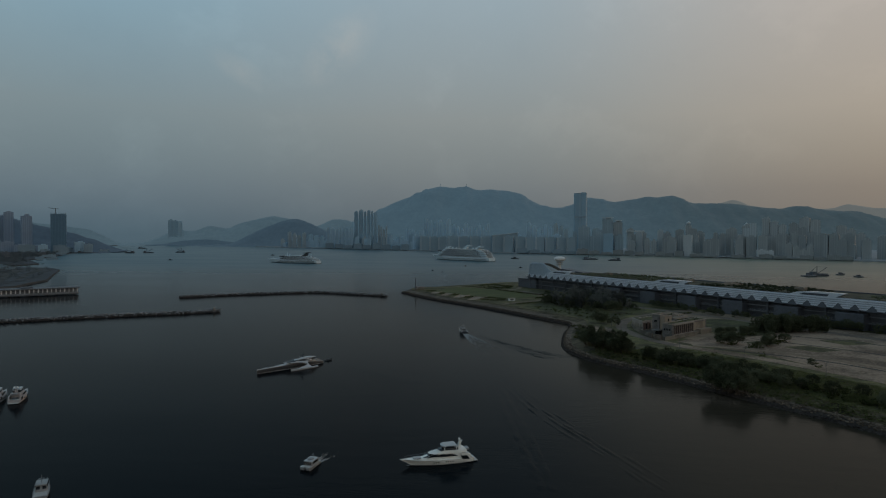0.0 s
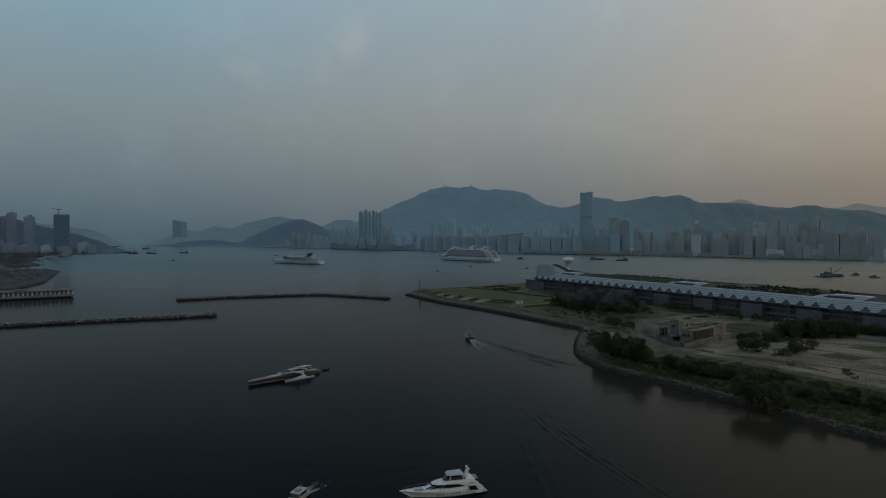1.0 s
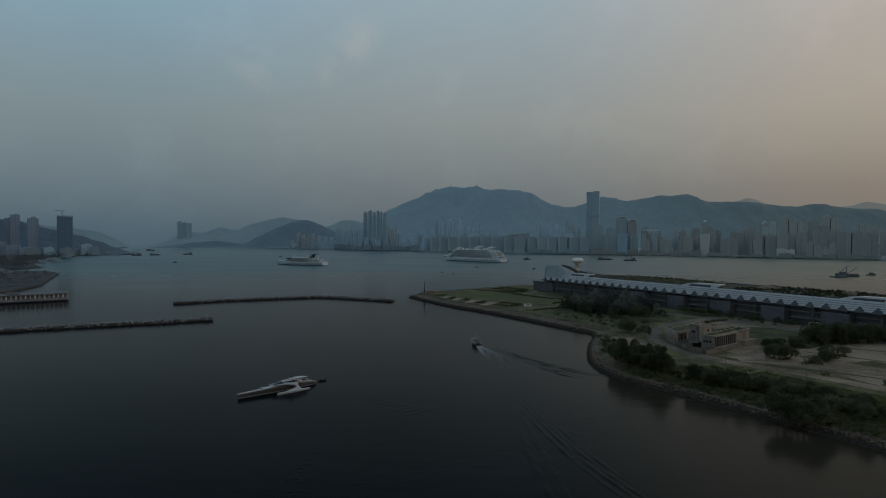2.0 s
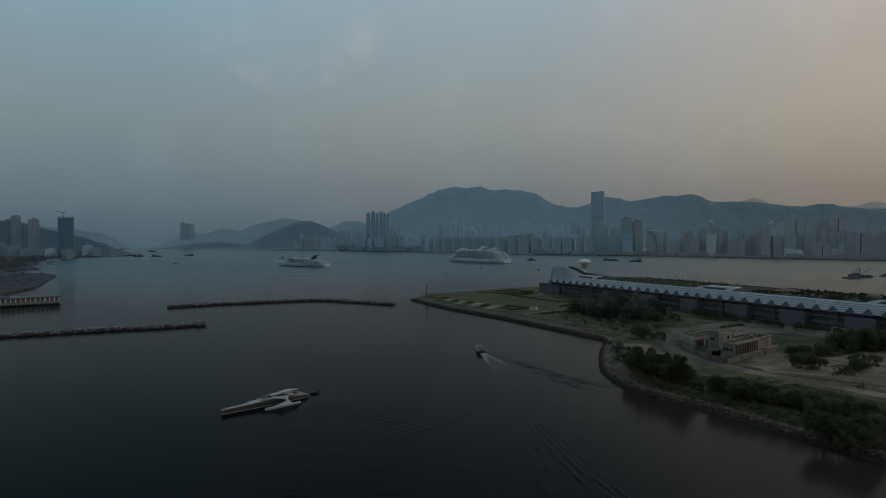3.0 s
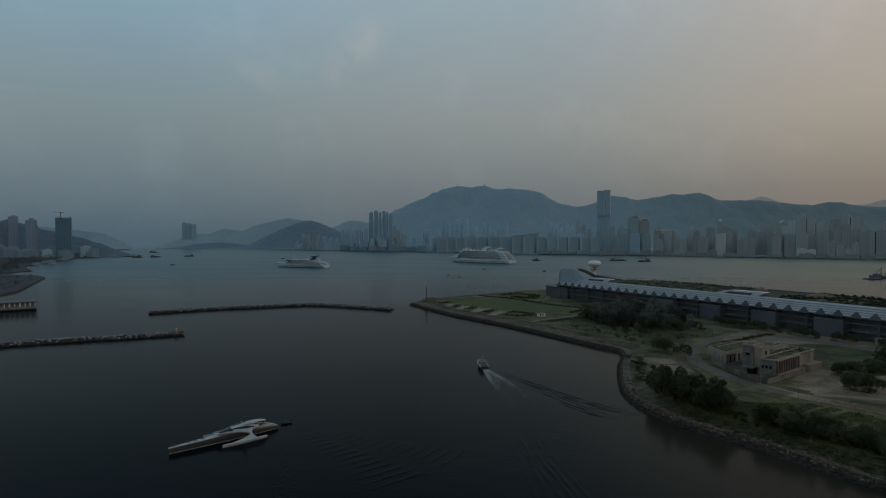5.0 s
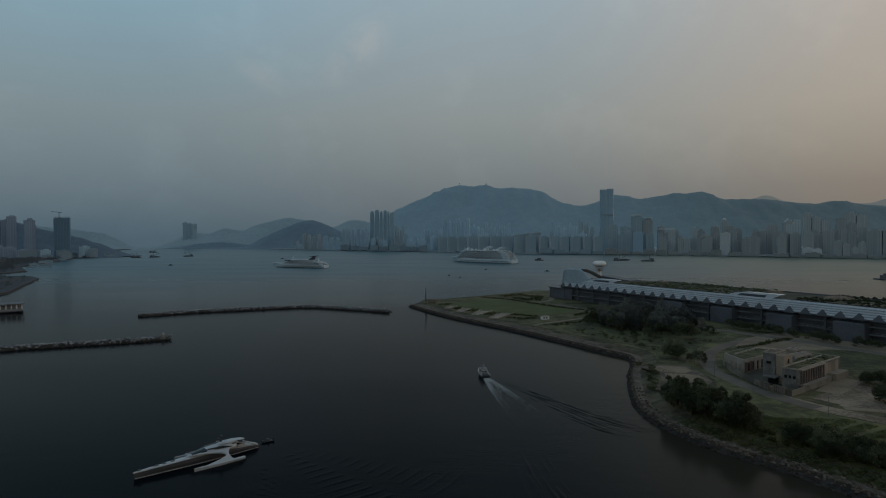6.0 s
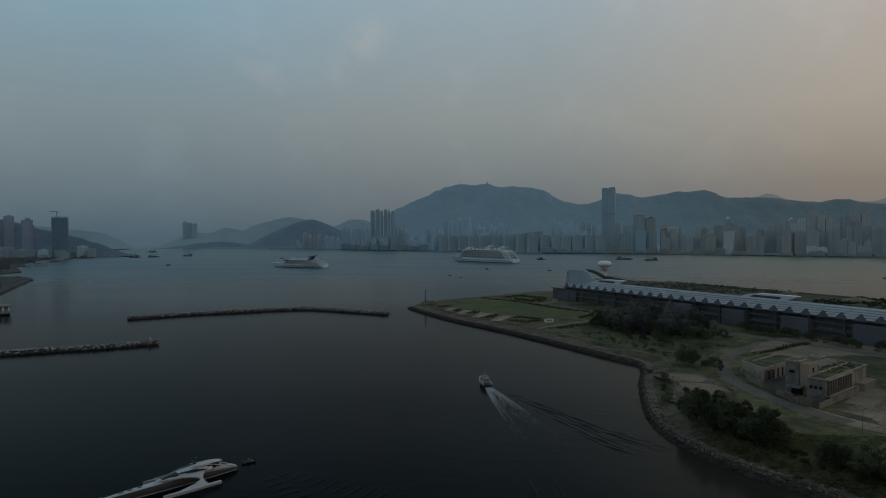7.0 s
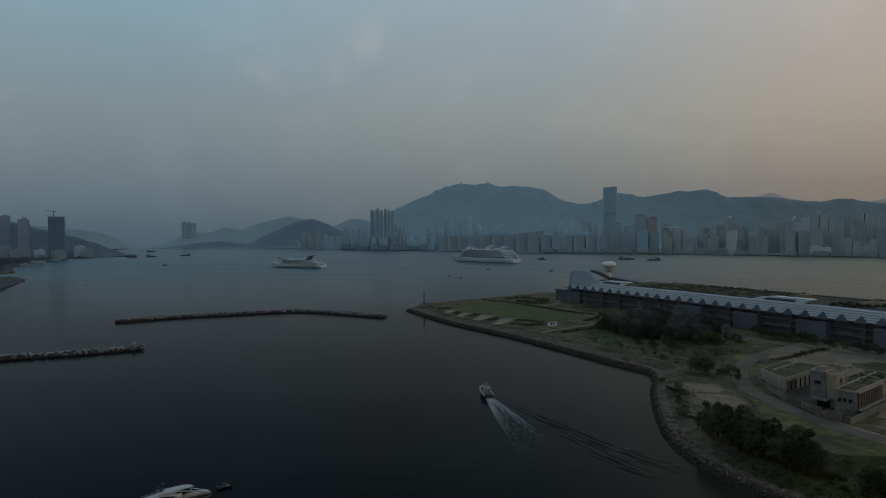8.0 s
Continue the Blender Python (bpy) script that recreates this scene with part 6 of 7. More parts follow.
def square_launch(m):
    """A broad twin-hulled launch with a square bow, bow to +x."""
    t = thing("cabin_boat", m, "small grey square-bowed cabin boat under way with a short wake", "boat", "small boats")
    for s in (-1, 1):
        bm = bmesh.new()
        loft(bm, [[(x, s * y0, z) for y0, z in ((0.35, -0.4), (2.15, -0.4), (2.25, f), (0.2, f))] for x, f in ((0, 0.9), (6, 1.0), (9.4, 1.25))] +
             [[(10.2, s * y0, z) for y0, z in ((0.7, 0.5), (1.8, 0.5), (2.0, 1.3), (0.4, 1.3))]])
        part("hull", bm, GREYHULL, t)
        bm = bmesh.new()
        loft(bm, [[(7.9, s * 0.15, 1.2), (10.0, s * 0.15, 1.32), (10.0, s * 2.1, 1.32), (7.9, s * 2.25, 1.2)], [(7.9, s * 0.15, 1.35), (10.0, s * 0.15, 1.45), (10.0, s * 2.1, 1.45), (7.9, s * 2.25, 1.35)]])
        part("foredeck", bm, PALEDECK, t)
        bm = bmesh.new()
        box(bm, 4.6, s * 1.86, 1.75, 4.4, 0.12, 0.8)
        part("side_window", bm, GLASS, t)
    bm = bmesh.new()
    box(bm, 4.6, 0, 0.85, 9.0, 4.3, 0.2)
    part("deck", bm, PALEDECK, t)
    bm = bmesh.new()
    house(bm, 1.6, 7.8, 3.9, 3.7, 1.05, 1.75, 0.5, 0.2, 0.15)
    part("cabin", bm, GREYHULL, t)
    for k in range(4):
        bm = bmesh.new()
        loft(bm, [[(7.78, (k - 1.5) * 0.88 + o, 1.6) for o in (-0.36, 0.36)] + [(7.5, (k - 1.5) * 0.86 + o, 2.6) for o in (0.36, -0.36)],
                  [(7.9, (k - 1.5) * 0.88 + o, 1.6) for o in (-0.36, 0.36)] + [(7.6, (k - 1.5) * 0.86 + o, 2.6) for o in (0.36, -0.36)]])
        part("front_window", bm, GLASS, t)
    bm = bmesh.new()
    box(bm, 4.5, 0, 2.8, 6.0, 3.9, 0.14)
    part("roof", bm, SILVER, t)
    bm = bmesh.new()
    box(bm, 4.9, 0, 2.94, 1.8, 1.9, 0.5)
    part("roof_locker", bm, STEEL, t)
    bm = bmesh.new()
    rod(bm, (3.0, 0, 2.9), (2.8, 0, 4.9), 0.07)
    box(bm, 2.9, 0, 4.0, 0.2, 1.2, 0.1)
    part("mast", bm, STEEL, t)
    return t


motor_yacht(pose(1.0, 205.6, 0, 0, 0, 200.5) @ Matrix.Diagonal((0.95, 0.97, 0.84, 1)), "white flybridge motor yacht lying at anchor on dark water", 1.0)
motor_yacht(pose(-196.6, 259.8, 0, 0, 0, 112), "white motor yacht moored stern to the harbour", 0.8, group="moored yachts", paint=MOORED)
motor_yacht(pose(-204.4, 257.8, 0, 0, 0, 114), "white motor yacht moored beside its neighbour", 0.8, group="moored yachts", paint=MOORED)
cabin_boat(pose(-116.7, 164.6, 0, 0, 0, 121), "small weathered grey cabin cruiser lying on dark water", 12.2, GREYHULL, GREYHULL, group="small boats")
square_launch(pose(-48.9, 199.2, 0, 0, 0, 258) @ Matrix.Scale(0.78, 4))
launch = cabin_boat(pose(-6.2, 473.5, 0, 0, 0, 104.5), "dark patrol launch with white wheelhouse throwing a white wake", 15, DARKHULL, GREYHULL, "patrol_launch")
for sd in (-1, 1):
    bm = bmesh.new()
    sweep(bm, [(0.1, sd * 2.25, 1.6), (4, sd * 2.42, 1.65), (8, sd * 2.4, 1.85), (11.5, sd * 1.7, 2.2), (14, sd * 0.7, 2.55), (15, 0, 2.65)], 0.17, 6)
    part("gunwale", bm, WHITE, launch, "white gunwale")
    bm = bmesh.new()
    box(bm, 2.4, sd * 1.2, 1.6, 2.6, 0.5, 0.6)
    part("locker", bm, SHADEWALL2, launch)
bm = bmesh.new()
rod(bm, (3.4, -1.5, 3.6), (3.4, 1.5, 3.6), 0.12)
rod(bm, (3.4, -1.5, 1.6), (3.4, -1.5, 3.6), 0.1)
rod(bm, (3.4, 1.5, 1.6), (3.4, 1.5, 3.6), 0.1)
part("radar_arch", bm, WHITE, launch)
bm = bmesh.new()
for x in (5.6, 7.0, 8.4):
    box(bm, x, 0, 4.08, 0.5, 2.6, 0.1)
part("roof_rib", bm, SHADEWALL, launch)

# trimaran yacht, bow to +x
TRI_H = heading((-113.2, 326), (-86.5, 358.5))
tri = thing("trimaran_yacht", pose(-86.3, 358.7, 0, 0, 0, TRI_H), "silver trimaran superyacht with long slim hull and side floats", "trimaran yacht")


def tri_half(u):
    """Half the main hull's width at u from stern to bow."""
    return (1.0 + 0.8 * min(1, u / 0.3)) * (1 - max(0, (u - 0.4) / 0.6) ** 1.35) + 0.07


def tri_deck(u):
    """Height of the main deck's edge."""
    return 0.95 + 1.5 * min(1, u / 0.33) ** 0.8 - 0.65 * max(0, (u - 0.5) / 0.5)


bm = bmesh.new()
rings = []
for i in range(25):
    u = i / 24
    x, w, top = 42.3 * u, tri_half(u), tri_deck(u)
    rings.append([(x, -w, top), (x, -w * 1.04, top * 0.55), (x, -w * 0.75, 0.1), (x, -w * 0.5, -0.6), (x, w * 0.5, -0.6), (x, w * 0.75, 0.1), (x, w * 1.04, top * 0.55), (x, w, top)])
loft(bm, rings)
part("main_hull", bm, TRIHULL, tri, "dark grey-brown slim main hull", smooth=False)
bm = bmesh.new()
rings = []
for i in range(25):
    u = i / 24
    x, w, top = 0.2 + 42.3 * u, tri_half(u) + 0.1, tri_deck(u)
    rings.append([(x, -w, top), (x, -w, top + 0.14), (x, -w * 0.6, top + 0.42), (x, w * 0.6, top + 0.42), (x, w, top + 0.14), (x, w, top)])
loft(bm, rings)
part("main_deck", bm, SILVER, tri, "silver-white cambered deck")
for s in (-1, 1):
    bm = bmesh.new()
    loft(bm, [[(42.25 * u, s * (tri_half(u) * 0.86 + 0.12), z) for z in (0.0, 0.22)] for u in [k / 16 for k in range(17)]], caps=False, closed=False)
    part("chine_line", bm, SILVER, tri, "pale line along the waterline")
    bm = bmesh.new()
    rings = []
    for i in range(13):
        u = i / 12
        x = 9 + 17.5 * u
        w = 0.72 * (1 - max(0, (u - 0.4) / 0.6) ** 1.6) + 0.05
        rings.append([(x, s * 7.7 - w, 0.62 + 0.3 * u), (x, s * 7.7 - w * 0.8, -0.5), (x, s * 7.7 + w * 0.8, -0.5), (x, s * 7.7 + w, 0.62 + 0.3 * u), (x, s * 7.7, 0.85 + 0.3 * u)])
    loft(bm, rings)
    part("side_float", bm, SILVER, tri, "slim silver side float")
    # the wing is broad at the saloon, waisted, and runs out along the float
    bm = bmesh.new()
    rings = []
    for k in range(15):
        v = k / 14
        y = s * (1.7 + 6.0 * v)
        z = 3.35 - 2.6 * v ** 1.6
        aft = 10.4 + 3.6 * math.sin(v * math.pi * 0.62) - 1.0 * v ** 3
        fore = 25.5 - 11.0 * math.sin(min(1.0, v / 0.62) * math.pi / 2) ** 0.8 + (9.5 * ((v - 0.62) / 0.38) ** 2 if v > 0.62 else 0)
        th = 0.18 + 0.14 * math.sin(v * math.pi)
        rings.append([(aft, y, z - th), (aft, y, z + 0.08), ((aft + fore) / 2, y, z + 0.3), (fore, y, z + 0.08), (fore, y, z - th)])
    loft(bm, rings)
    part("wing", bm, SILVER, tri, "swept silver wing joining hull and float")
    bm = bmesh.new()
    pts = [(10.5, 3.4), (14.5, 4.35), (18.5, 4.3), (23.2, 3.3), (17.0, 2.9)]
    loft(bm, [[(x, s * (2.5 - max(0, x - 14) ** 1.6 * 0.045 + o), z) for x, z in pts] for o in (-0.35, 0.1)])
    part("side_window", bm, GLASS, tri, "black wrap-round window")
    bm = bmesh.new()
    sweep(bm, [(14.5, s * 1.9, 4.85), (9.5, s * 1.95, 4.4), (5.0, s * 1.7, 3.0), (0.6, s * 1.1, 1.3)], 0.16, 6)
    part("aft_arch", bm, SILVER, tri, "sweeping silver aft arch")
bm = bmesh.new()
rings = []
for k in range(13):
    u = k / 12
    x = 9.0 + 17.5 * u
    w = 2.5 * (1 - max(0, (u - 0.35) / 0.65) ** 2) ** 0.5 + 0.08
    h = 1.95 * math.sin(math.pi * (0.30 + 0.70 * u)) ** 0.75 + 0.05
    rings.append([(x, w * math.cos(a), 2.6 + h * max(0.0, math.sin(a)) ** 0.8) for a in [math.pi * j / 10 for j in range(11)]])
loft(bm, rings)
part("saloon", bm, SILVER, tri, "rounded silver saloon", smooth=True)
bm = bmesh.new()
rings = []
for k in range(5):
    u = k / 4
    x = 19.6 + 4.6 * u
    uu = (x - 9.0) / 17.5
    w = 2.5 * (1 - max(0, (uu - 0.35) / 0.65) ** 2) ** 0.5 + 0.13
    h = 1.95 * math.sin(math.pi * (0.30 + 0.70 * uu)) ** 0.75 + 0.12
    rings.append([(x, w * math.cos(a), 2.6 + h * max(0.0, math.sin(a)) ** 0.8) for a in [math.pi * (0.08 + 0.84 * j / 8) for j in range(9)]])
loft(bm, rings, caps=False, closed=False)
part("windscreen", bm, GLASS, tri, "black wrap-round windscreen", smooth=True)
bm = bmesh.new()
rings = []
for k in range(11):
    u = k / 10
    x = 5.2 + 10.6 * u
    w = 1.75 * math.sin(math.pi * (0.14 + 0.8 * u)) ** 0.55
    z = 4.3 + 0.3 * u * (1 - u) * 4
    rings.append([(x, w * math.cos(q), z + (0.42 * math.sin(math.pi * (0.08 + 0.86 * u)) ** 0.7) * max(0.0, math.sin(q)) ** 0.7) for q in [math.pi * j / 10 for j in range(11)]])
loft(bm, rings)
part("hood", bm, SILVER, tri, "rounded silver hood over the upper deck", smooth=True)
for s in (-1, 1):
    # solid dark block replaces the shaded gap below the hood
    bm = bmesh.new()
    loft(bm, [[(6.0, s * 1.5, 3.1), (10.4, s * 2.0, 3.3), (10.4, s * 1.9, 4.3), (6.6, s * 1.5, 4.25)], [(6.0, s * 1.2, 3.1), (10.4, s * 1.5, 3.3), (10.4, s * 1.5, 4.3), (6.6, s * 1.2, 4.25)]])
    part("side_opening", bm, GLASS, tri, "dark panel standing for the shaded opening under the hood")
bm = bmesh.new()
rod(bm, (13.4, 0, 5.2), (13.2, 0, 8.6), 0.12, 0.05)
box(bm, 13.4, 0, 6.9, 0.4, 1.5, 0.2)
mast = part("mast", bm, DARKHULL, tri, "dark radar mast")
for y in (-0.9, 0.9):
    bm = bmesh.new()
    ball(bm, 14.2, y, 5.75, 0.5, n=2)
    part("radome", bm, DARKHULL, mast)
bm = bmesh.new()
loft(bm, [[(0.6, -1.05, 1.35), (0.6, 1.05, 1.35), (0.6, 1.05, 1.5), (0.6, -1.05, 1.5)], [(10.0, -1.9, 2.75), (10.0, 1.9, 2.75), (10.0, 1.9, 2.95), (10.0, -1.9, 2.95)]])
part("aft_deck", bm, PALEDECK, tri)
bm = bmesh.new()
box(bm, 6.4, 0, 2.4, 2.2, 2.2, 0.7)
part("aft_table", bm, PALEDECK, tri)
for x in (30.2, 33.0, 35.4):
    bm = bmesh.new()
    box(bm, x, 0, tri_deck(x / 42.3) + 0.3, 1.2, 0.8, 0.3)
    part("hatch", bm, DARKHULL, tri)
bm = bmesh.new()
box(bm, 40.6, 0, 2.3, 0.9, 0.5, 0.4)
part("anchor_winch", bm, DARKHULL, tri)
dinghy = thing("dinghy", pose(-83.0, 365.6, 0, 0, 0, 222), "small dark inflatable tender behind the trimaran", "dinghy")
bm = bmesh.new()
for s in (-1, 1):
    sweep(bm, [(0, s * 0.8, 0.35), (2.6, s * 0.8, 0.4), (3.8, s * 0.35, 0.55), (4.2, 0, 0.6)], 0.27, 8)
part("tubes", bm, DARKHULL, dinghy, "dark inflated tubes")
bm = bmesh.new()
box(bm, 1.8, 0, 0.15, 3.4, 1.3, 0.15)
part("floor", bm, PALEDECK, dinghy)
bm = bmesh.new()
box(bm, -0.2, 0, 0.3, 0.5, 0.45, 0.9)
part("outboard", bm, BLACK, dinghy)
bm = bmesh.new()
box(bm, 1.8, 0, 0.3, 0.7, 0.8, 0.9)
part("console", bm, SHADEWALL, dinghy)


# ---------------------------------------------------------------- wakes
def wake(m, length, spread, n, seed, label):
    """Broken foam behind a boat, opening towards -x."""
    rr = np.random.default_rng(seed)
    pts, faces = [], []
    for k in range(n):
        u = rr.random() ** 3.0
        s = (0.35 + 0.65 * rr.random() ** 0.6) * (1 if rr.random() < 0.5 else -1)
        if rr.random() < 0.25:
            s *= rr.random()
        x, y = -u * length, s * (1.2 + spread * u ** 0.7)
        r = rr.uniform(0.1, 0.42) * (1.05 - u) ** 1.5
        b = len(pts)
        for j in range(6):
            a = j * math.pi / 3 + rr.uniform(-0.3, 0.3)
            q = m @ Vector((x + r * 4.6 * math.cos(a), y + r * 0.55 * math.sin(a), rr.uniform(0.02, 0.06)))
            pts.append(tuple(q))
        q = m @ Vector((x, y, 0.10 + 0.15 * r))
        pts.append(tuple(q))
        faces += [(b + j, b + (j + 1) % 6, b + 6) for j in range(6)]
    return tagged(part("wake_foam", (pts, faces), FOAM), label, "wake", kind="stuff")


def ripples(line, gaps, height, label, wide=1.0):
    """Long low waves left by a passing boat: ridges beside a curved line."""
    c = rounded([(x, y, 0) for x, y in line], 10)
    bm = bmesh.new()
    for n, g in enumerate(gaps):
        ln = beside(c, g)
        rings = []
        for i, p in enumerate(ln):
            u = i / (len(ln) - 1)
            d = (ln[min(i + 1, len(ln) - 1)] - ln[max(i - 1, 0)]).normalized()
            s = Vector((-d.y, d.x, 0))
            p = p + s * (noise.noise(Vector((u * 4, n * 0.7, 2))) * 0.9 + noise.noise(Vector((u * 11, n, 5))) * 0.4)
            h = height * max(0.0, math.sin(math.pi * min(1, 0.04 + u * 0.95))) ** 0.6 * (1 - 0.12 * n) * (0.55 + 0.95 * max(-0.4, noise.noise(Vector((u * len(ln) * 0.3, n * 3, height * 90)))))
            w = (1.5 + 0.8 * u) * wide
            rings.append([tuple(p + s * o * w + Vector((0, 0, z * h - 0.03))) for o, z in ((-1, -0.15), (-0.5, 0.45), (0, 1), (0.5, 0.45), (1, -0.15))])
        loft(bm, rings, caps=False, closed=False)
    return tagged(part("wake_ripples", bm, WATER, smooth=True), label, "wake", kind="stuff")


wake(pose(-6.0, 474, 0.0, 0, 0, 104.5), 92, 8.0, 4200, 4, "white churned foam behind the patrol launch")
wake(pose(-48.0, 201, 0.0, 0, 0, 252), 11, 2.2, 90, 5, "faint foam behind the small cabin boat")
for k, (line, gaps) in enumerate((([(-3, 474), (8, 454), (23, 430), (37, 409), (50, 394), (61, 383)], (0, 2.2, 3.6)), ([(3, 462), (18, 436), (32, 413), (46, 394), (57, 384)], (0, 1.9)),
                                  ([(14, 436), (27, 413), (40, 391), (52, 377)], (0, 2.4, 4.2)), ([(26, 408), (36, 392), (47, 378)], (0, 1.8)))):
    ripples(line, gaps, 0.5 - 0.05 * k, "dark curved bow waves left by the launch", 0.68)
ripples([(10, 362), (15, 330), (21, 300), (27, 272), (34, 248), (42, 226), (50, 204), (58, 180)], (-2.6, 0, 2.6, 5.0), 0.36, "old wake waves crossing the dark water", 0.7)
for k in range(5):
    ripples([(5 + 2.4 * k, 350 - 18 * k), (9 + 2.2 * k, 318 - 18 * k), (13 + 1.6 * k, 284 - 16 * k), (15 + 1.5 * k, 250 - 14 * k), (15 + 1.6 * k, 216 - 9 * k)], (0, 3.4), 0.34,
            "faint old wake waves crossing the dark water", 1.0)
for k, (x, y, w) in enumerate(((-53, 213, 3), (-56, 222, 4), (-57, 232, 4.5), (-56, 244, 5), (-56, 255, 5.5), (-56.5, 284, 7))):
    ripples([(x - w, y - 0.8), (x, y + 0.6), (x + w, y + 0.2)], (0, 1.9, 3.8), 0.16, "short curved ripples behind the small cabin boat")
# the boat's older trail, drifting out in short slanting ripples, and rings spreading from the trimaran's stern
trail = rounded([(-75, 334, 0), (-67, 310, 0), (-61, 284, 0), (-58, 263, 0), (-59, 240, 0)], 6)
for k, q in enumerate(trail):
    w = 6.5 + 2.0 * math.sin(k * 1.7)
    ripples([(q.x - w, q.y + 3.4), (q.x, q.y + 0.6), (q.x + w, q.y - 3.2)], (0, 2.0), 0.11, "short slanting ripples of a drifting wake", 0.7)
for k in range(14):
    r, swing = 17 + 4.6 * k, 0.12 * math.sin(k * 2.1)
    ripples([(-84 + r * math.cos(a), 362 + r * math.sin(a)) for a in (-0.16 + swing, -0.4, -0.64, -0.88, -1.1 + swing)], (0,), 0.15, "rings of ripples spreading from the trimaran's stern", 0.85)


# ---------------------------------------------------------------- cruise ships
def fin(bm, x, z, run, up, lean, half):
    """A swept upright blade: foot at x, leaning towards the stern."""
    loft(bm, [[(x, y, z), (x + run, y, z), (x + run * 0.35 - lean, y * 0.6, z + up), (x - lean, y * 0.6, z + up)] for y in (-half, half)])


def ship_deck(t, x0, x1, beam, z, rise, wall, band, share=0.8):
    """One storey: white wall, dark windows along both sides, a thin overhanging deck edge and a dark box for the stern
    recess.
    """
    bm = bmesh.new()
    house(bm, x0, x1, beam * 0.92, beam * 0.66, z, rise, rise * 0.9, 0.2, 0.0, 1)
    dk = part("deck", bm, wall, t)
    bays = max(3, int((x1 - x0) * share / 17))
    for sd in (-1, 1):
        for k in range(bays):
            u0 = x0 + (x1 - x0) * (0.5 - share / 2) + (x1 - x0) * share * k / bays
            bm = bmesh.new()
            box(bm, u0 + (x1 - x0) * share / bays * 0.5, sd * beam * 0.452, z + rise * 0.22, (x1 - x0) * share / bays * 0.93, 0.7, rise * 0.48)
            part("window_band", bm, band, dk)
    bm = bmesh.new()
    house(bm, x0 - 2.2, x1 + 0.6, beam * 0.985, beam * 0.74, z + rise * 0.88, rise * 0.14, 1.2, 0.1, 0.0, 1)
    part("deck_edge", bm, SHIPWHITE, dk)
    # dark box paints the shade of the recessed stern terrace
    bm = bmesh.new()
    box(bm, x0 - 0.1, 0, z + rise * 0.25, 0.6, beam * 0.62, rise * 0.5)
    part("stern_opening", bm, SHIPGLASS, dk)


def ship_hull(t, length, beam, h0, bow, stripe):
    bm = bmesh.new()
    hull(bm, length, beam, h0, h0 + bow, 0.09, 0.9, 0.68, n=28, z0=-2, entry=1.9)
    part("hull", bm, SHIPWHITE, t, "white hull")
    bm = bmesh.new()
    hull(bm, length * 0.92, beam * 0.995 + 0.1, 0.9, 1.1, 0.0, 0.9, 0.7, n=24, z0=-2, entry=2.0)
    part("boot_stripe", bm, DARKHULL, t, "dark waterline stripe")
    for z, run in stripe:
        for sd in (-1, 1):
            bm = bmesh.new()
            box(bm, length * (0.04 + run / 2), sd * beam * 0.482, z, length * run, 0.9, 0.8)
            part("porthole_row", bm, SHIPGLASS, t, "dark row of portholes")


def large_cruise_ship(m):
    """Bow to +x, stern at x = 0; 262 m long."""
    t = thing("cruise_ship", m, "large white cruise ship with stepped stern terraces and winged funnels", "cruise ship", "cruise ships")
    length, beam = 262.0, 34.0
    ship_hull(t, length, beam, 10.5, 4.5, ((5.2, 0.72),))
    z = 10.5
    for d, (x0, x1) in enumerate(((7, 236), (10, 232), (12, 228), (14, 225), (16, 222), (19, 219), (24, 214), (32, 204))):
        ship_deck(t, x0, x1, beam * (0.9 if d == 1 else 1.0), z, 2.9, SHIPGREY if d in (1, 3, 5) else SHIPWHITE, SHIPGLASS if d in (1, 7) else SHIPWINDOW)
        z += 2.9
    for sd in (-1, 1):
        for k in range(14):
            bm = bmesh.new()
            ball(bm, 48 + k * 12.0, sd * beam * 0.475, 14.6, 4.4, 1.4, 1.3)
            part("lifeboat", bm, STEEL, t, "pale covered lifeboat")
    bm = bmesh.new()
    house(bm, 206, 221, beam * 1.08, beam * 0.9, z - 5.8, 2.9, 1.6, 0.0, 0.0, 1)
    part("bridge", bm, SHIPGLASS, t, "dark bridge front")
    bm = bmesh.new()
    house(bm, 48, 196, beam * 0.9, beam * 0.8, z, 1.4, 1.0, 0.4, 0.2, 1)
    part("sun_deck", bm, PALEDECK, t)
    for x, run, up, lean, half in ((186, 12, 8, 7, 6), (104, 17, 13, 9, 5), (56, 14, 10, 9, 7)):
        bm = bmesh.new()
        fin(bm, x, z + 1, run, up, lean, half)
        f = part("funnel", bm, SHIPWHITE, t, "raked white funnel")
        bm = bmesh.new()
        loft(bm, [[(x - lean - 6, y, z + up * 0.8), (x + run * 0.7, y * 0.8, z + up * 0.52), (x + run * 0.7, y * 0.8, z + up * 0.62), (x - lean - 7, y, z + up * 0.95)] for y in (-half - 2, half + 2)])
        part("funnel_wing", bm, SHIPWHITE, f)
    for x, hh in ((200, 12), (168, 6), (136, 7), (80, 8)):
        bm = bmesh.new()
        rod(bm, (x, 0, z), (x - 2.5, 0, z + hh), 0.8, 0.3)
        box(bm, x - 1.2, 0, z + hh * 0.6, 1.4, 8, 0.4)
        part("mast", bm, SHIPWHITE, t)
    for x in (176, 160, 70):
        for sd in (-1, 1):
            bm = bmesh.new()
            ball(bm, x, sd * beam * 0.27, z + 3.2, 2.7, n=2)
            part("radome", bm, SHIPWHITE, t)
    return t


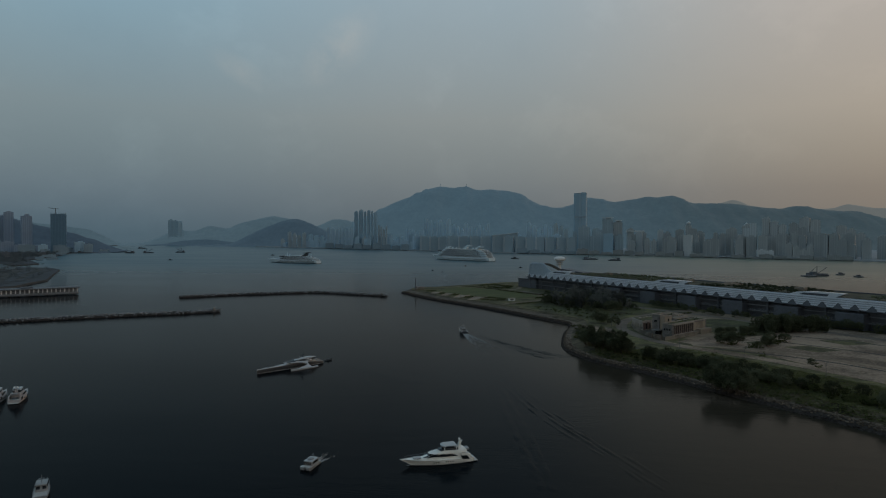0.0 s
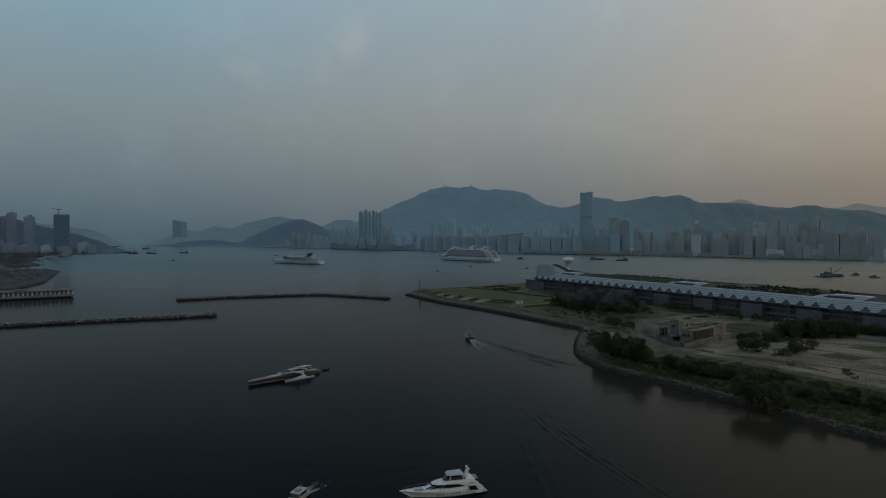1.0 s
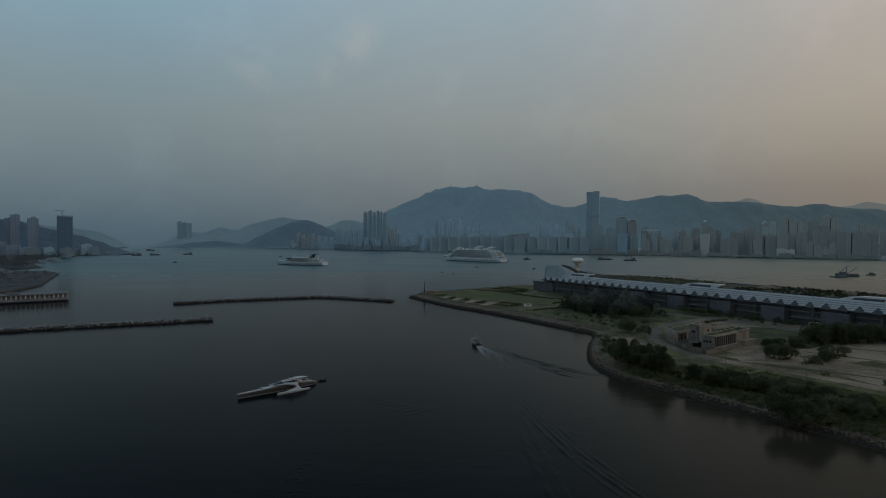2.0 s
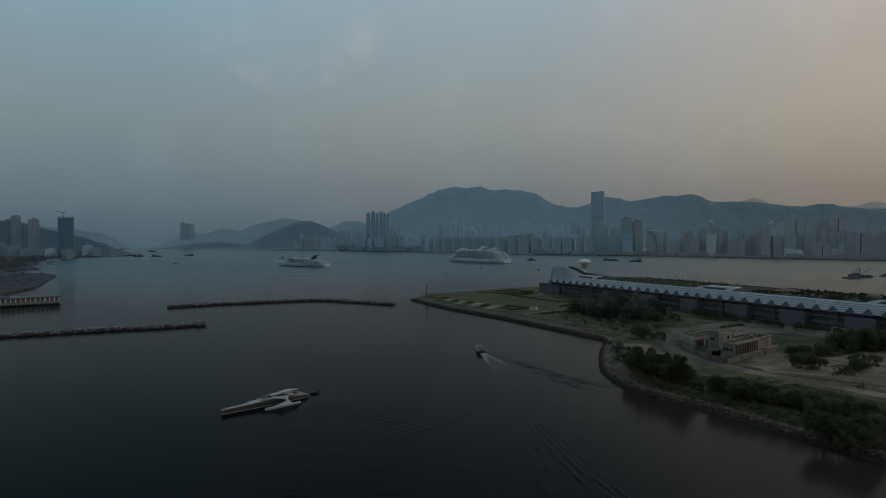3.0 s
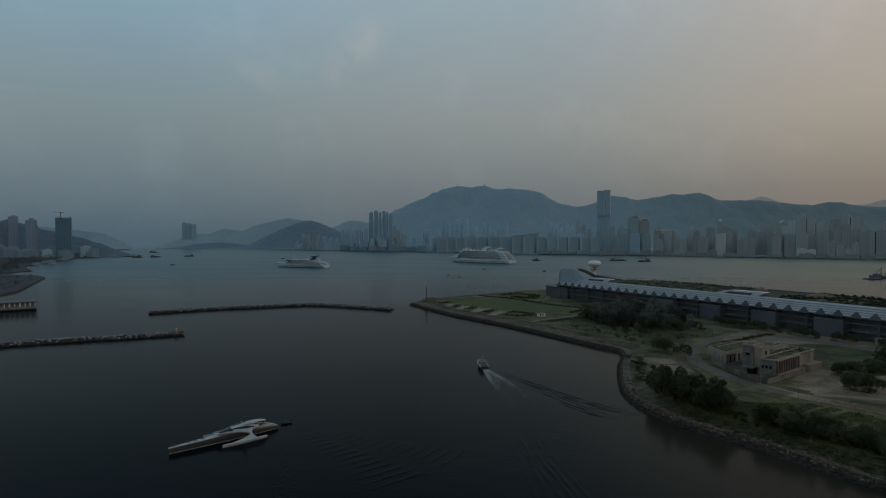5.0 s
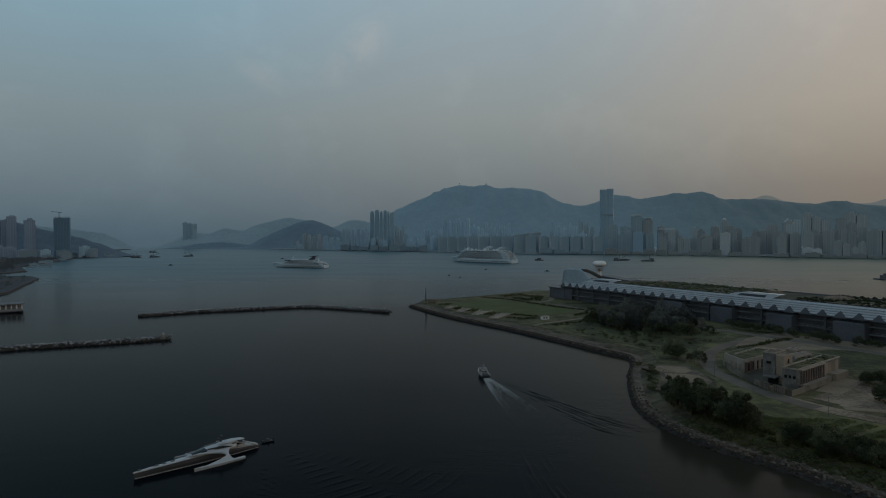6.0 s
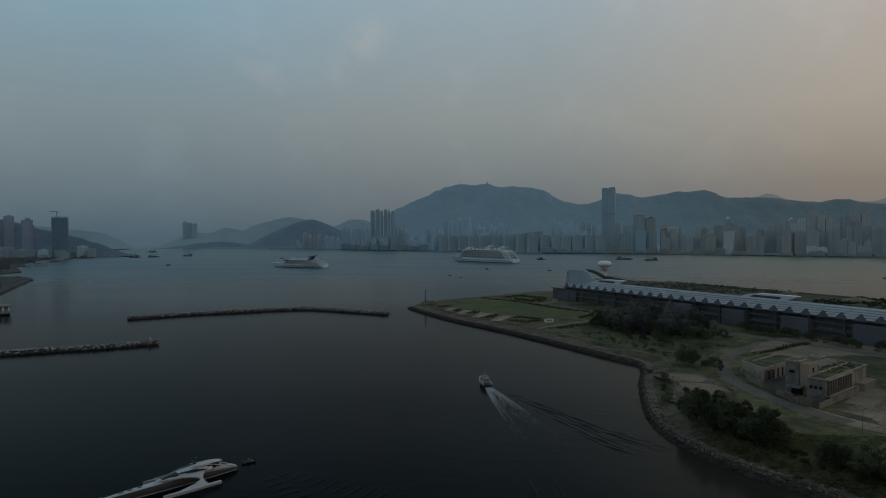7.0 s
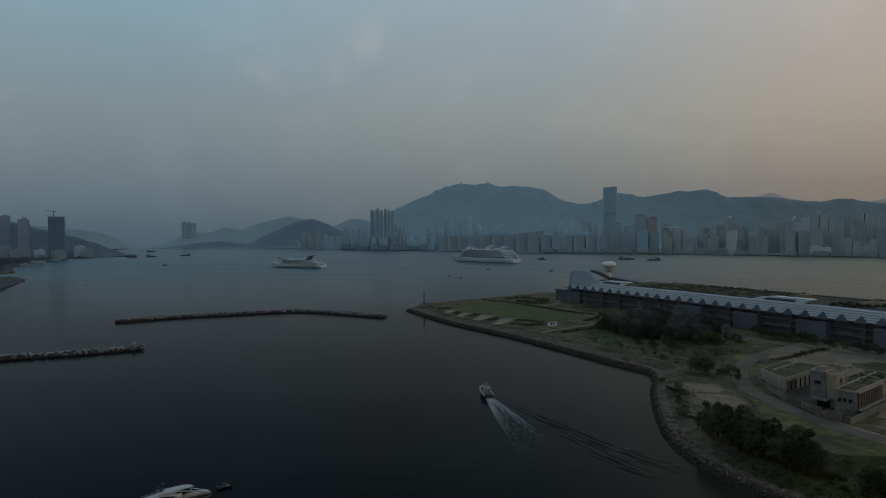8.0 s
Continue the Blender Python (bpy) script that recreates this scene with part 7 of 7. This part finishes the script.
def small_cruise_ship(m):
    """Bow to +x, stern at x = 0; 174 m long, low, with a dark swept funnel."""
    t = thing("cruise_ship", m, "smaller white cruise ship with dark window rows and dark funnel", "cruise ship", "cruise ships")
    length, beam = 174.0, 24.0
    ship_hull(t, length, beam, 7.6, 3.6, ((3.0, 0.72), (5.2, 0.66)))
    z = 7.6
    for d, (x0, x1) in enumerate(((5, 140), (10, 132), (18, 124), (30, 112))):
        ship_deck(t, x0, x1, beam * (0.86 if d == 1 else 0.98 - 0.04 * d), z, 2.8, SHIPGREY if d == 1 else SHIPWHITE, SHIPGLASS, 0.88)
        z += 2.8
    bm = bmesh.new()
    house(bm, 112, 125, beam * 1.04, beam * 0.9, 7.6 + 8.4, 2.8, 1.6, 0.0, 0.0, 1)
    part("bridge", bm, SHIPGLASS, t, "dark bridge front")
    for sd in (-1, 1):
        for k in range(8):
            bm = bmesh.new()
            ball(bm, 40 + k * 9.6, sd * beam * 0.46, 12.2, 3.6, 1.2, 1.2)
            part("lifeboat", bm, STEEL, t, "pale covered lifeboat")
    bm = bmesh.new()
    fin(bm, 40, z, 15, 9, 6, 4)
    f = part("funnel", bm, DARKHULL, t, "dark raked funnel")
    bm = bmesh.new()
    loft(bm, [[(30, y, z + 9.2), (50, y, z + 7.4), (50, y, z + 8.6), (28, y, z + 11.0)] for y in (-5, 5)])
    part("funnel_wing", bm, DARKHULL, f)
    bm = bmesh.new()
    house(bm, 58, 92, beam * 0.6, beam * 0.5, z, 2.2, 3.0, 2.0, 0.8, 2)
    part("lounge", bm, SHIPGREY, t, "low grey lounge on the top deck")
    for x, hh in ((106, 10), (98, 6), (26, 6)):
        bm = bmesh.new()
        rod(bm, (x, 0, z - 1), (x - 2, 0, z + hh), 0.8, 0.3)
        box(bm, x - 1.2, 0, z + hh * 0.6, 1.4, 6, 0.4)
        part("mast", bm, SHIPWHITE, t)
    bm = bmesh.new()
    rod(bm, (154, 0, 10), (151, 0, 19), 0.5, 0.25)
    part("foremast", bm, SHIPWHITE, t)
    return t


large_cruise_ship(pose(47, 1893, 0, 0, 0, 137))
small_cruise_ship(pose(-417, 1655, 0, 0, 0, 157))


# ---------------------------------------------------------------- barges and harbour craft
def derrick_barge(m, length, label):
    t = thing("derrick_barge", m, label, "barge", "derrick barges")
    bm = bmesh.new()
    hull(bm, length, length * 0.3, 2.2, 3.0, 0.06, 1.0, 0.85, n=8)
    part("hull", bm, BARGE, t)
    bm = bmesh.new()
    house(bm, length * 0.08, length * 0.3, length * 0.22, length * 0.22, 2.2, 6.5, 0.5, 0.2, 0.2, 2)
    part("deckhouse", bm, BARGE, t)
    for a, b, r in (((length * 0.36, 0, 2.2), (length * 0.36, 0, 19), 0.7), ((length * 0.36, 0, 4), (length * 0.86, 0, 17), 0.5), ((length * 0.36, 0, 19), (length * 0.86, 0, 17), 0.15)):
        bm = bmesh.new()
        rod(bm, a, b, r)
        part("derrick", bm, BARGE, t)
    bm = bmesh.new()
    for k in range(3):
        box(bm, length * (0.48 + k * 0.14), 0, 2.2, length * 0.12, length * 0.2, 2.6)
    part("cargo", bm, BARGE, t)
    return t


for x, y, rz, ln in ((-1368, 2462, 175, 44), (-1354, 2498, 20, 42), (-1826, 3320, 12, 44), (-1234, 2618, 200, 40), (-1590, 2440, 10, 34), (650, 1268, 12, 44), (1010, 1600, 0, 60), (350, 2100, 5, 52), (455, 2026, 185, 40)):
    derrick_barge(pose(x, y, 0, 0, 0, rz), ln, "dark derrick barge with raised boom anchored in the harbour")
for x, y, rz, ln in ((724, 1310, 10, 24), (735, 1240, 170, 22), (140, 2107, 185, 34), (-900, 1800, 20, 16), (-30, 1560, 40, 12), (-90, 1350, 150, 9), (-70, 1290, 60, 8), (100, 1500, 0, 12), (-760, 2300, 10, 18)):
    cabin_boat(pose(x, y, 0, 0, 0, rz), "small dark harbour craft crossing the channel", ln * 0.8, BARGE, BARGE, "harbour_launch", "harbour craft")
fc = thing("crane_barge", pose(628, 1250, 0, 0, 0, 6), "floating crane barge with a lattice boom", "barge")
bm = bmesh.new()
hull(bm, 30, 14, 2.0, 2.4, 0.04, 1.0, 0.9, n=6)
part("hull", bm, BARGE, fc)
bm = bmesh.new()
house(bm, 8, 14, 6, 6, 2.0, 5, 0.3, 0.3, 0.2, 2)
part("cab", bm, BARGE, fc)
bm = bmesh.new()
for s in (-1, 1):
    rod(bm, (12, s * 1.2, 5), (28, 0, 20), 0.25)
rod(bm, (9, 0, 6), (28, 0, 20), 0.1)
part("boom", bm, BARGE, fc)


# ---------------------------------------------------------------- trees and shrubs
def tree(name, height, spread, seed, leaf, label, low=0.3, clumps=46, slim=False):
    """A tapered trunk with limbs and a crown of leaf clumps with gaps."""
    rr = random.Random(seed)
    t = thing(name, pose(0, 0, -400), label, "tree", "trees of the headland")
    bm = bmesh.new()
    knots = [Vector((0, 0, -0.3))]
    for k in range(4):
        knots.append(knots[-1] + Vector((rr.uniform(-0.3, 0.3), rr.uniform(-0.3, 0.3), height * 0.19)))
    for i, (a, b) in enumerate(zip(knots, knots[1:])):
        rod(bm, a, b, height * 0.028 * (1 - i * 0.2), height * 0.028 * (0.8 - i * 0.2) + 0.02, 7)
    tips = []
    for k in range(9):
        a = k * 2.4 + rr.uniform(-0.4, 0.4)
        z = height * rr.uniform(low, 0.7)
        p = Vector((0, 0, z))
        r = spread * rr.uniform(0.45, 0.8) * (0.5 if slim else 1)
        q = p + Vector((math.cos(a) * r, math.sin(a) * r, height * rr.uniform(0.08, 0.22)))
        rod(bm, p, q, height * 0.011, 0.03, 5)
        tips.append(q)
    part("trunk", bm, BARK, t, "tapered trunk with forked limbs")
    pts, faces = [], []
    for k in range(clumps):
        if k < 9:
            c = tips[k]
        else:
            a, u = rr.uniform(0, 6.283), rr.random()
            zf = low + (1 - low) * rr.random()
            bulge = math.sin(math.pi * min(1, max(0.06, (zf - low * 0.6) / (1.06 - low * 0.6)))) ** (0.55 if not slim else 0.8)
            r = spread * (0.35 + 0.65 * u ** 0.5) * bulge * rr.uniform(0.75, 1.1)
            c = Vector((math.cos(a) * r, math.sin(a) * r, height * zf * 0.97))
        size = spread * rr.uniform(0.2, 0.38)
        for j in range(44):
            d = Vector((rr.gauss(0, 1), rr.gauss(0, 1), rr.gauss(0, 0.8)))
            d = d.normalized() * size * rr.uniform(0.5, 1.0)
            p = c + d
            s = rr.uniform(0.16, 0.36) * (0.6 + height * 0.05)
            u = Vector((rr.uniform(-1, 1), rr.uniform(-1, 1), rr.uniform(-0.5, 0.5))).normalized()
            v = u.cross(d.normalized() + Vector((0.01, 0.02, 0.3))).normalized()
            b = len(pts)
            pts += [tuple(p - u * s), tuple(p - v * s * 0.6), tuple(p + u * s), tuple(p + v * s * 0.6)]
            faces.append((b, b + 1, b + 2, b + 3))
    part("crown", (pts, faces), leaf, t)
    return t


KINDS = [tree("broadleaf_tree", 9.0, 4.6, 1, LEAF, "dark dense broadleaf tree on the headland"),
         tree("broadleaf_tree", 7.5, 4.2, 2, LEAF, "dark rounded broadleaf tree on the headland"),
         tree("broadleaf_tree", 10.5, 4.8, 3, LEAF, "tall dark broadleaf tree with uneven crown"),
         tree("slim_tree", 10.0, 2.3, 4, LEAF, "slim dark columnar tree among broadleaf trees", 0.15, 40, True),
         tree("shrub", 3.2, 2.5, 5, LEAF2, "low green shrub in rough grass", 0.05, 15),
         tree("shrub", 2.4, 2.2, 6, LEAF2, "low green bush in rough grass", 0.05, 13),
         # the last two kinds wear the haze-tinted leaf colour
         tree("casuarina_tree", 13.0, 4.6, 7, LEAFMIDHAZE, "tall tree with haze-tinted leaves before the terminal", 0.12, 52),
         tree("casuarina_tree", 14.5, 4.0, 8, LEAFMIDHAZE, "tall narrow tree with haze-tinted leaves before the terminal", 0.1, 50)]
rt = random.Random(77)
used = set()


tally, rest = {}, {}


def plant(kind, x, y, scale=1.0, z=None):
    m = pose(x, y, ground_z(x, y) if z is None else z, 0, 0, rt.uniform(0, 360)) @ Matrix.Scale(scale * rt.uniform(0.8, 1.2), 4)
    sort = "shrub" if kind in (4, 5) else "tree"
    tally[sort] = tally.get(sort, 0) + 1
    if tally[sort] > 285 or z is not None:
        rest.setdefault(sort if z is None else "far " + sort, []).append((kind, m))
        return
    if kind not in used:
        used.add(kind)
        KINDS[kind].matrix_basis = m
    else:
        copy_thing(KINDS[kind], m)


def thicket(name, members, leaf, label):
    """The many that nobody could count, joined."""
    pts, faces, n = [], [], 0
    for kind, m in members:
        me = next(c for c in KINDS[kind].children if c.name.startswith("crown")).data
        co = np.empty(len(me.vertices) * 3)
        me.vertices.foreach_get("co", co)
        mm = np.array(m)
        co = co.reshape(-1, 3)
        if name != "tree_thicket":  # thinner crowns for scrub and for what grows a kilometre away
            co = co[:len(co) // (16 if name.startswith("far") else 6) * 4]
        co = co @ mm[:3, :3].T + mm[:3, 3]
        pts.append(co)
        k = len(co) // 4
        faces.append(np.arange(k * 4).reshape(-1, 4) + n)
        n += len(co)
    return tagged(part(name, (np.concatenate(pts).tolist(), np.concatenate(faces).tolist()), leaf), label, "thicket", kind="stuff")


def belt(line, half, step, kinds, scale=1.0):
    """Trees strewn along a line."""
    for (x0, y0), (x1, y1) in zip(line, line[1:]):
        n = max(1, int(math.hypot(x1 - x0, y1 - y0) / step))
        for k in range(n):
            u = (k + rt.random()) / n
            plant(rt.choice(kinds), x0 + (x1 - x0) * u + rt.uniform(-half, half), y0 + (y1 - y0) * u + rt.uniform(-half, half), scale)


def grass_carpet(count):
    """Tall grass and creepers in soft mounds between the rubble and the lot's edge."""
    rr = np.random.default_rng(21)
    inner = [p for p in SHORE if 150 < p.y < 440]
    pts, faces = [], []
    for k in range(count):
        i = rr.integers(0, len(inner) - 1)
        d = inner[i + 1] - inner[i]
        n = Vector((-d.y, d.x, 0)).normalized()
        c = inner[i] + d * rr.random() + n * (5.6 + 56 * rr.random())
        if c.x > float(np.interp(c.y, [200, 305, 360, 386, 400, 440], [254, 198, 160, 139, 126, 108])) or c.y > 392:
            continue
        mound = noise.noise(Vector((c.x * 0.09, c.y * 0.09, 3))) + 0.5 * noise.noise(Vector((c.x * 0.3, c.y * 0.3, 7)))
        p = Vector((c.x, c.y, ground_z(c.x, c.y) + 0.12 + 1.1 * max(0, mound + 0.15) * rr.uniform(0.5, 1)))
        u = Vector((rr.uniform(-1, 1), rr.uniform(-1, 1), rr.uniform(-0.3, 0.3))).normalized() * rr.uniform(0.25, 0.65)
        v = u.cross(Vector((rr.uniform(-0.5, 0.5), rr.uniform(-0.5, 0.5), 1))) * 0.7
        b = len(pts)
        pts += [tuple(p - u), tuple(p - v), tuple(p + u), tuple(p + v)]
        faces.append((b, b + 1, b + 2, b + 3))
    tagged(part("tall_grass", (pts, faces), TUFT), "tall green grass and creepers on the bank", "grass", kind="stuff")


# waterfront belt, dense by the bend and looser towards the lot
belt([(75, 413), (82, 394), (91, 374)], 4.5, 0.75, (0, 1, 2, 3, 2), 1.0)
belt([(101, 361), (112, 347), (126, 330)], 5, 0.9, (0, 1, 1, 4), 0.75)
belt([(116, 300), (124, 292)], 4, 0.9, (0, 2, 2), 1.05)
belt([(128, 332), (138, 316), (150, 298)], 7, 1.0, (0, 1, 1, 4), 0.72)
belt([(150, 298), (172, 258), (212, 182)], 9, 1.6, (4, 5, 4, 4, 1), 0.75)
belt([(76, 405), (90, 374), (110, 346)], 3, 1.2, (4, 5, 4), 0.75)
belt([(118, 350), (144, 312), (168, 270), (210, 196)], 8, 0.8, (4, 5, 4), 0.9)
belt([(80, 508), (81, 480), (76, 460), (73, 440), (74, 425)], 2.5, 1.5, (4, 5, 5), 0.5)
plant(1, 80, 478, 0.45)
belt([(76, 384), (86, 364), (99, 346), (112, 326), (128, 299), (143, 276), (157, 252), (197, 184)], 3.6, 1.4, (4, 5), 0.4)
grass_carpet(46000)
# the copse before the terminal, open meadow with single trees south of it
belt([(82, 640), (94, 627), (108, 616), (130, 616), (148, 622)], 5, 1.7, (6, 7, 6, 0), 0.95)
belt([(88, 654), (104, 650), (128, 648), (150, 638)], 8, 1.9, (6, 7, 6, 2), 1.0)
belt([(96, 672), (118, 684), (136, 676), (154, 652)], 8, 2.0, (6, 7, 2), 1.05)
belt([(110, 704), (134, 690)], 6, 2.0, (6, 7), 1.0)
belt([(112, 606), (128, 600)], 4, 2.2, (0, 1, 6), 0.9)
belt([(84, 606), (98, 588), (110, 576)], 7, 2.6, (4, 5, 1), 0.7)
plant(1, 129, 579, 1.3), plant(0, 132, 585, 1.25), plant(1, 125, 586, 1.2)
plant(0, 101, 517, 1.05), plant(1, 98, 513, 0.9), plant(0, 104, 512, 0.95), plant(1, 110, 497, 0.85), plant(3, 112, 493, 0.75), plant(1, 107, 503, 0.7)
belt([(112, 548), (108, 530), (104, 512)], 4, 3.5, (4, 5, 4), 0.8)
belt([(64, 618), (78, 592), (92, 566), (100, 540)], 10, 2.2, (4, 5, 5), 0.55)
belt([(110, 566), (126, 560), (138, 572)], 7, 3.0, (4, 5), 0.5)
belt([(74, 656), (82, 676), (96, 692)], 5, 2.6, (1, 4, 6), 0.85)
belt([(146, 614), (158, 600)], 5, 2.8, (4, 5, 1), 0.8)
# beside the pumping station and round the lot
belt([(160, 420), (170, 414)], 4, 0.8, (1, 0, 4), 0.85)
belt([(174, 400), (190, 416), (207, 433)], 4, 1.3, (1, 4, 5, 4), 0.75)
belt([(172, 448), (186, 452), (204, 464)], 5, 1.3, (1, 4, 5), 0.75)
belt([(206, 468), (228, 472), (254, 480)], 6, 1.2, (6, 7, 6), 0.85)
belt([(224, 480), (242, 492), (258, 504), (280, 494)], 6, 2.0, (0, 1, 4), 0.7)
plant(1, 243, 536, 0.8), plant(0, 246, 532, 0.7), plant(1, 240, 530, 0.6)
belt([(262, 516), (290, 470), (330, 400)], 7, 3.0, (0, 1, 4), 0.85)
plant(1, 181, 345, 0.55), plant(4, 183, 342, 0.8)
for x, y in ((167, 372), (150, 330), (140, 372)):
    plant(4, x, y, 0.8)
belt([(149, 546), (163, 555), (182, 573), (197, 584)], 1.5, 0.9, (4, 5), 0.55)
# along the terminal's foot
belt([(176, 640), (206, 590), (232, 548)], 4, 4.0, (0, 1, 4), 0.7)
# park edge
for line, half in (([(-42, 750), (-37, 762)], 3), ([(-27, 734), (-20, 748)], 4), ([(-12, 706), (0, 722)], 4), ([(8, 690), (20, 680), (34, 688)], 4), ([(12, 712), (34, 697)], 2),
                   ([(-21, 872), (10, 846), (38, 806), (60, 771), (82, 746)], 1.6), ([(68, 706), (82, 728)], 1.2), ([(-58, 784), (-50, 800)], 4)):
    belt(line, half, 0.8, (4, 5), 0.5)
belt([(4, 880), (24, 906), (46, 876), (40, 838), (16, 866)], 7, 0.9, (4, 5, 5), 0.6)
belt([(40, 640), (56, 655), (74, 664)], 4, 1.2, (4, 5), 0.55)
# eastern shore scrub
for k in range(640):
    y = rt.uniform(1330, 2230)
    x = float(np.interp(y, [1310, 1480, 1700, 2000, 2235], [-1045, -1075, -1260, -1390, -1510])) - 15 - 260 * rt.random() ** 1.5
    plant(rt.choice((0, 1, 2)), x, y, 1.1, 3.0)
for k in range(60):
    plant(rt.choice((4, 5, 1)), rt.uniform(-1080, -880), rt.uniform(900, 1180), 0.9, 3.0)
for k in range(110):
    u, v = rt.random(), rt.random() ** 1.6
    x, y = -640 - 215 * u, 880 + 385 * u  # the lot's edge along the water
    plant(rt.choice((4, 5, 4, 1)), x - 14 - 110 * v, y + 6 * v + 20 * v * rt.random(), 0.8 + 0.5 * v, 3.05)
for k in range(90):
    plant(rt.choice((0, 1, 4)), rt.uniform(-1130, -960), rt.uniform(1240, 1300) + 60 * rt.random(), 0.9, 3.0)
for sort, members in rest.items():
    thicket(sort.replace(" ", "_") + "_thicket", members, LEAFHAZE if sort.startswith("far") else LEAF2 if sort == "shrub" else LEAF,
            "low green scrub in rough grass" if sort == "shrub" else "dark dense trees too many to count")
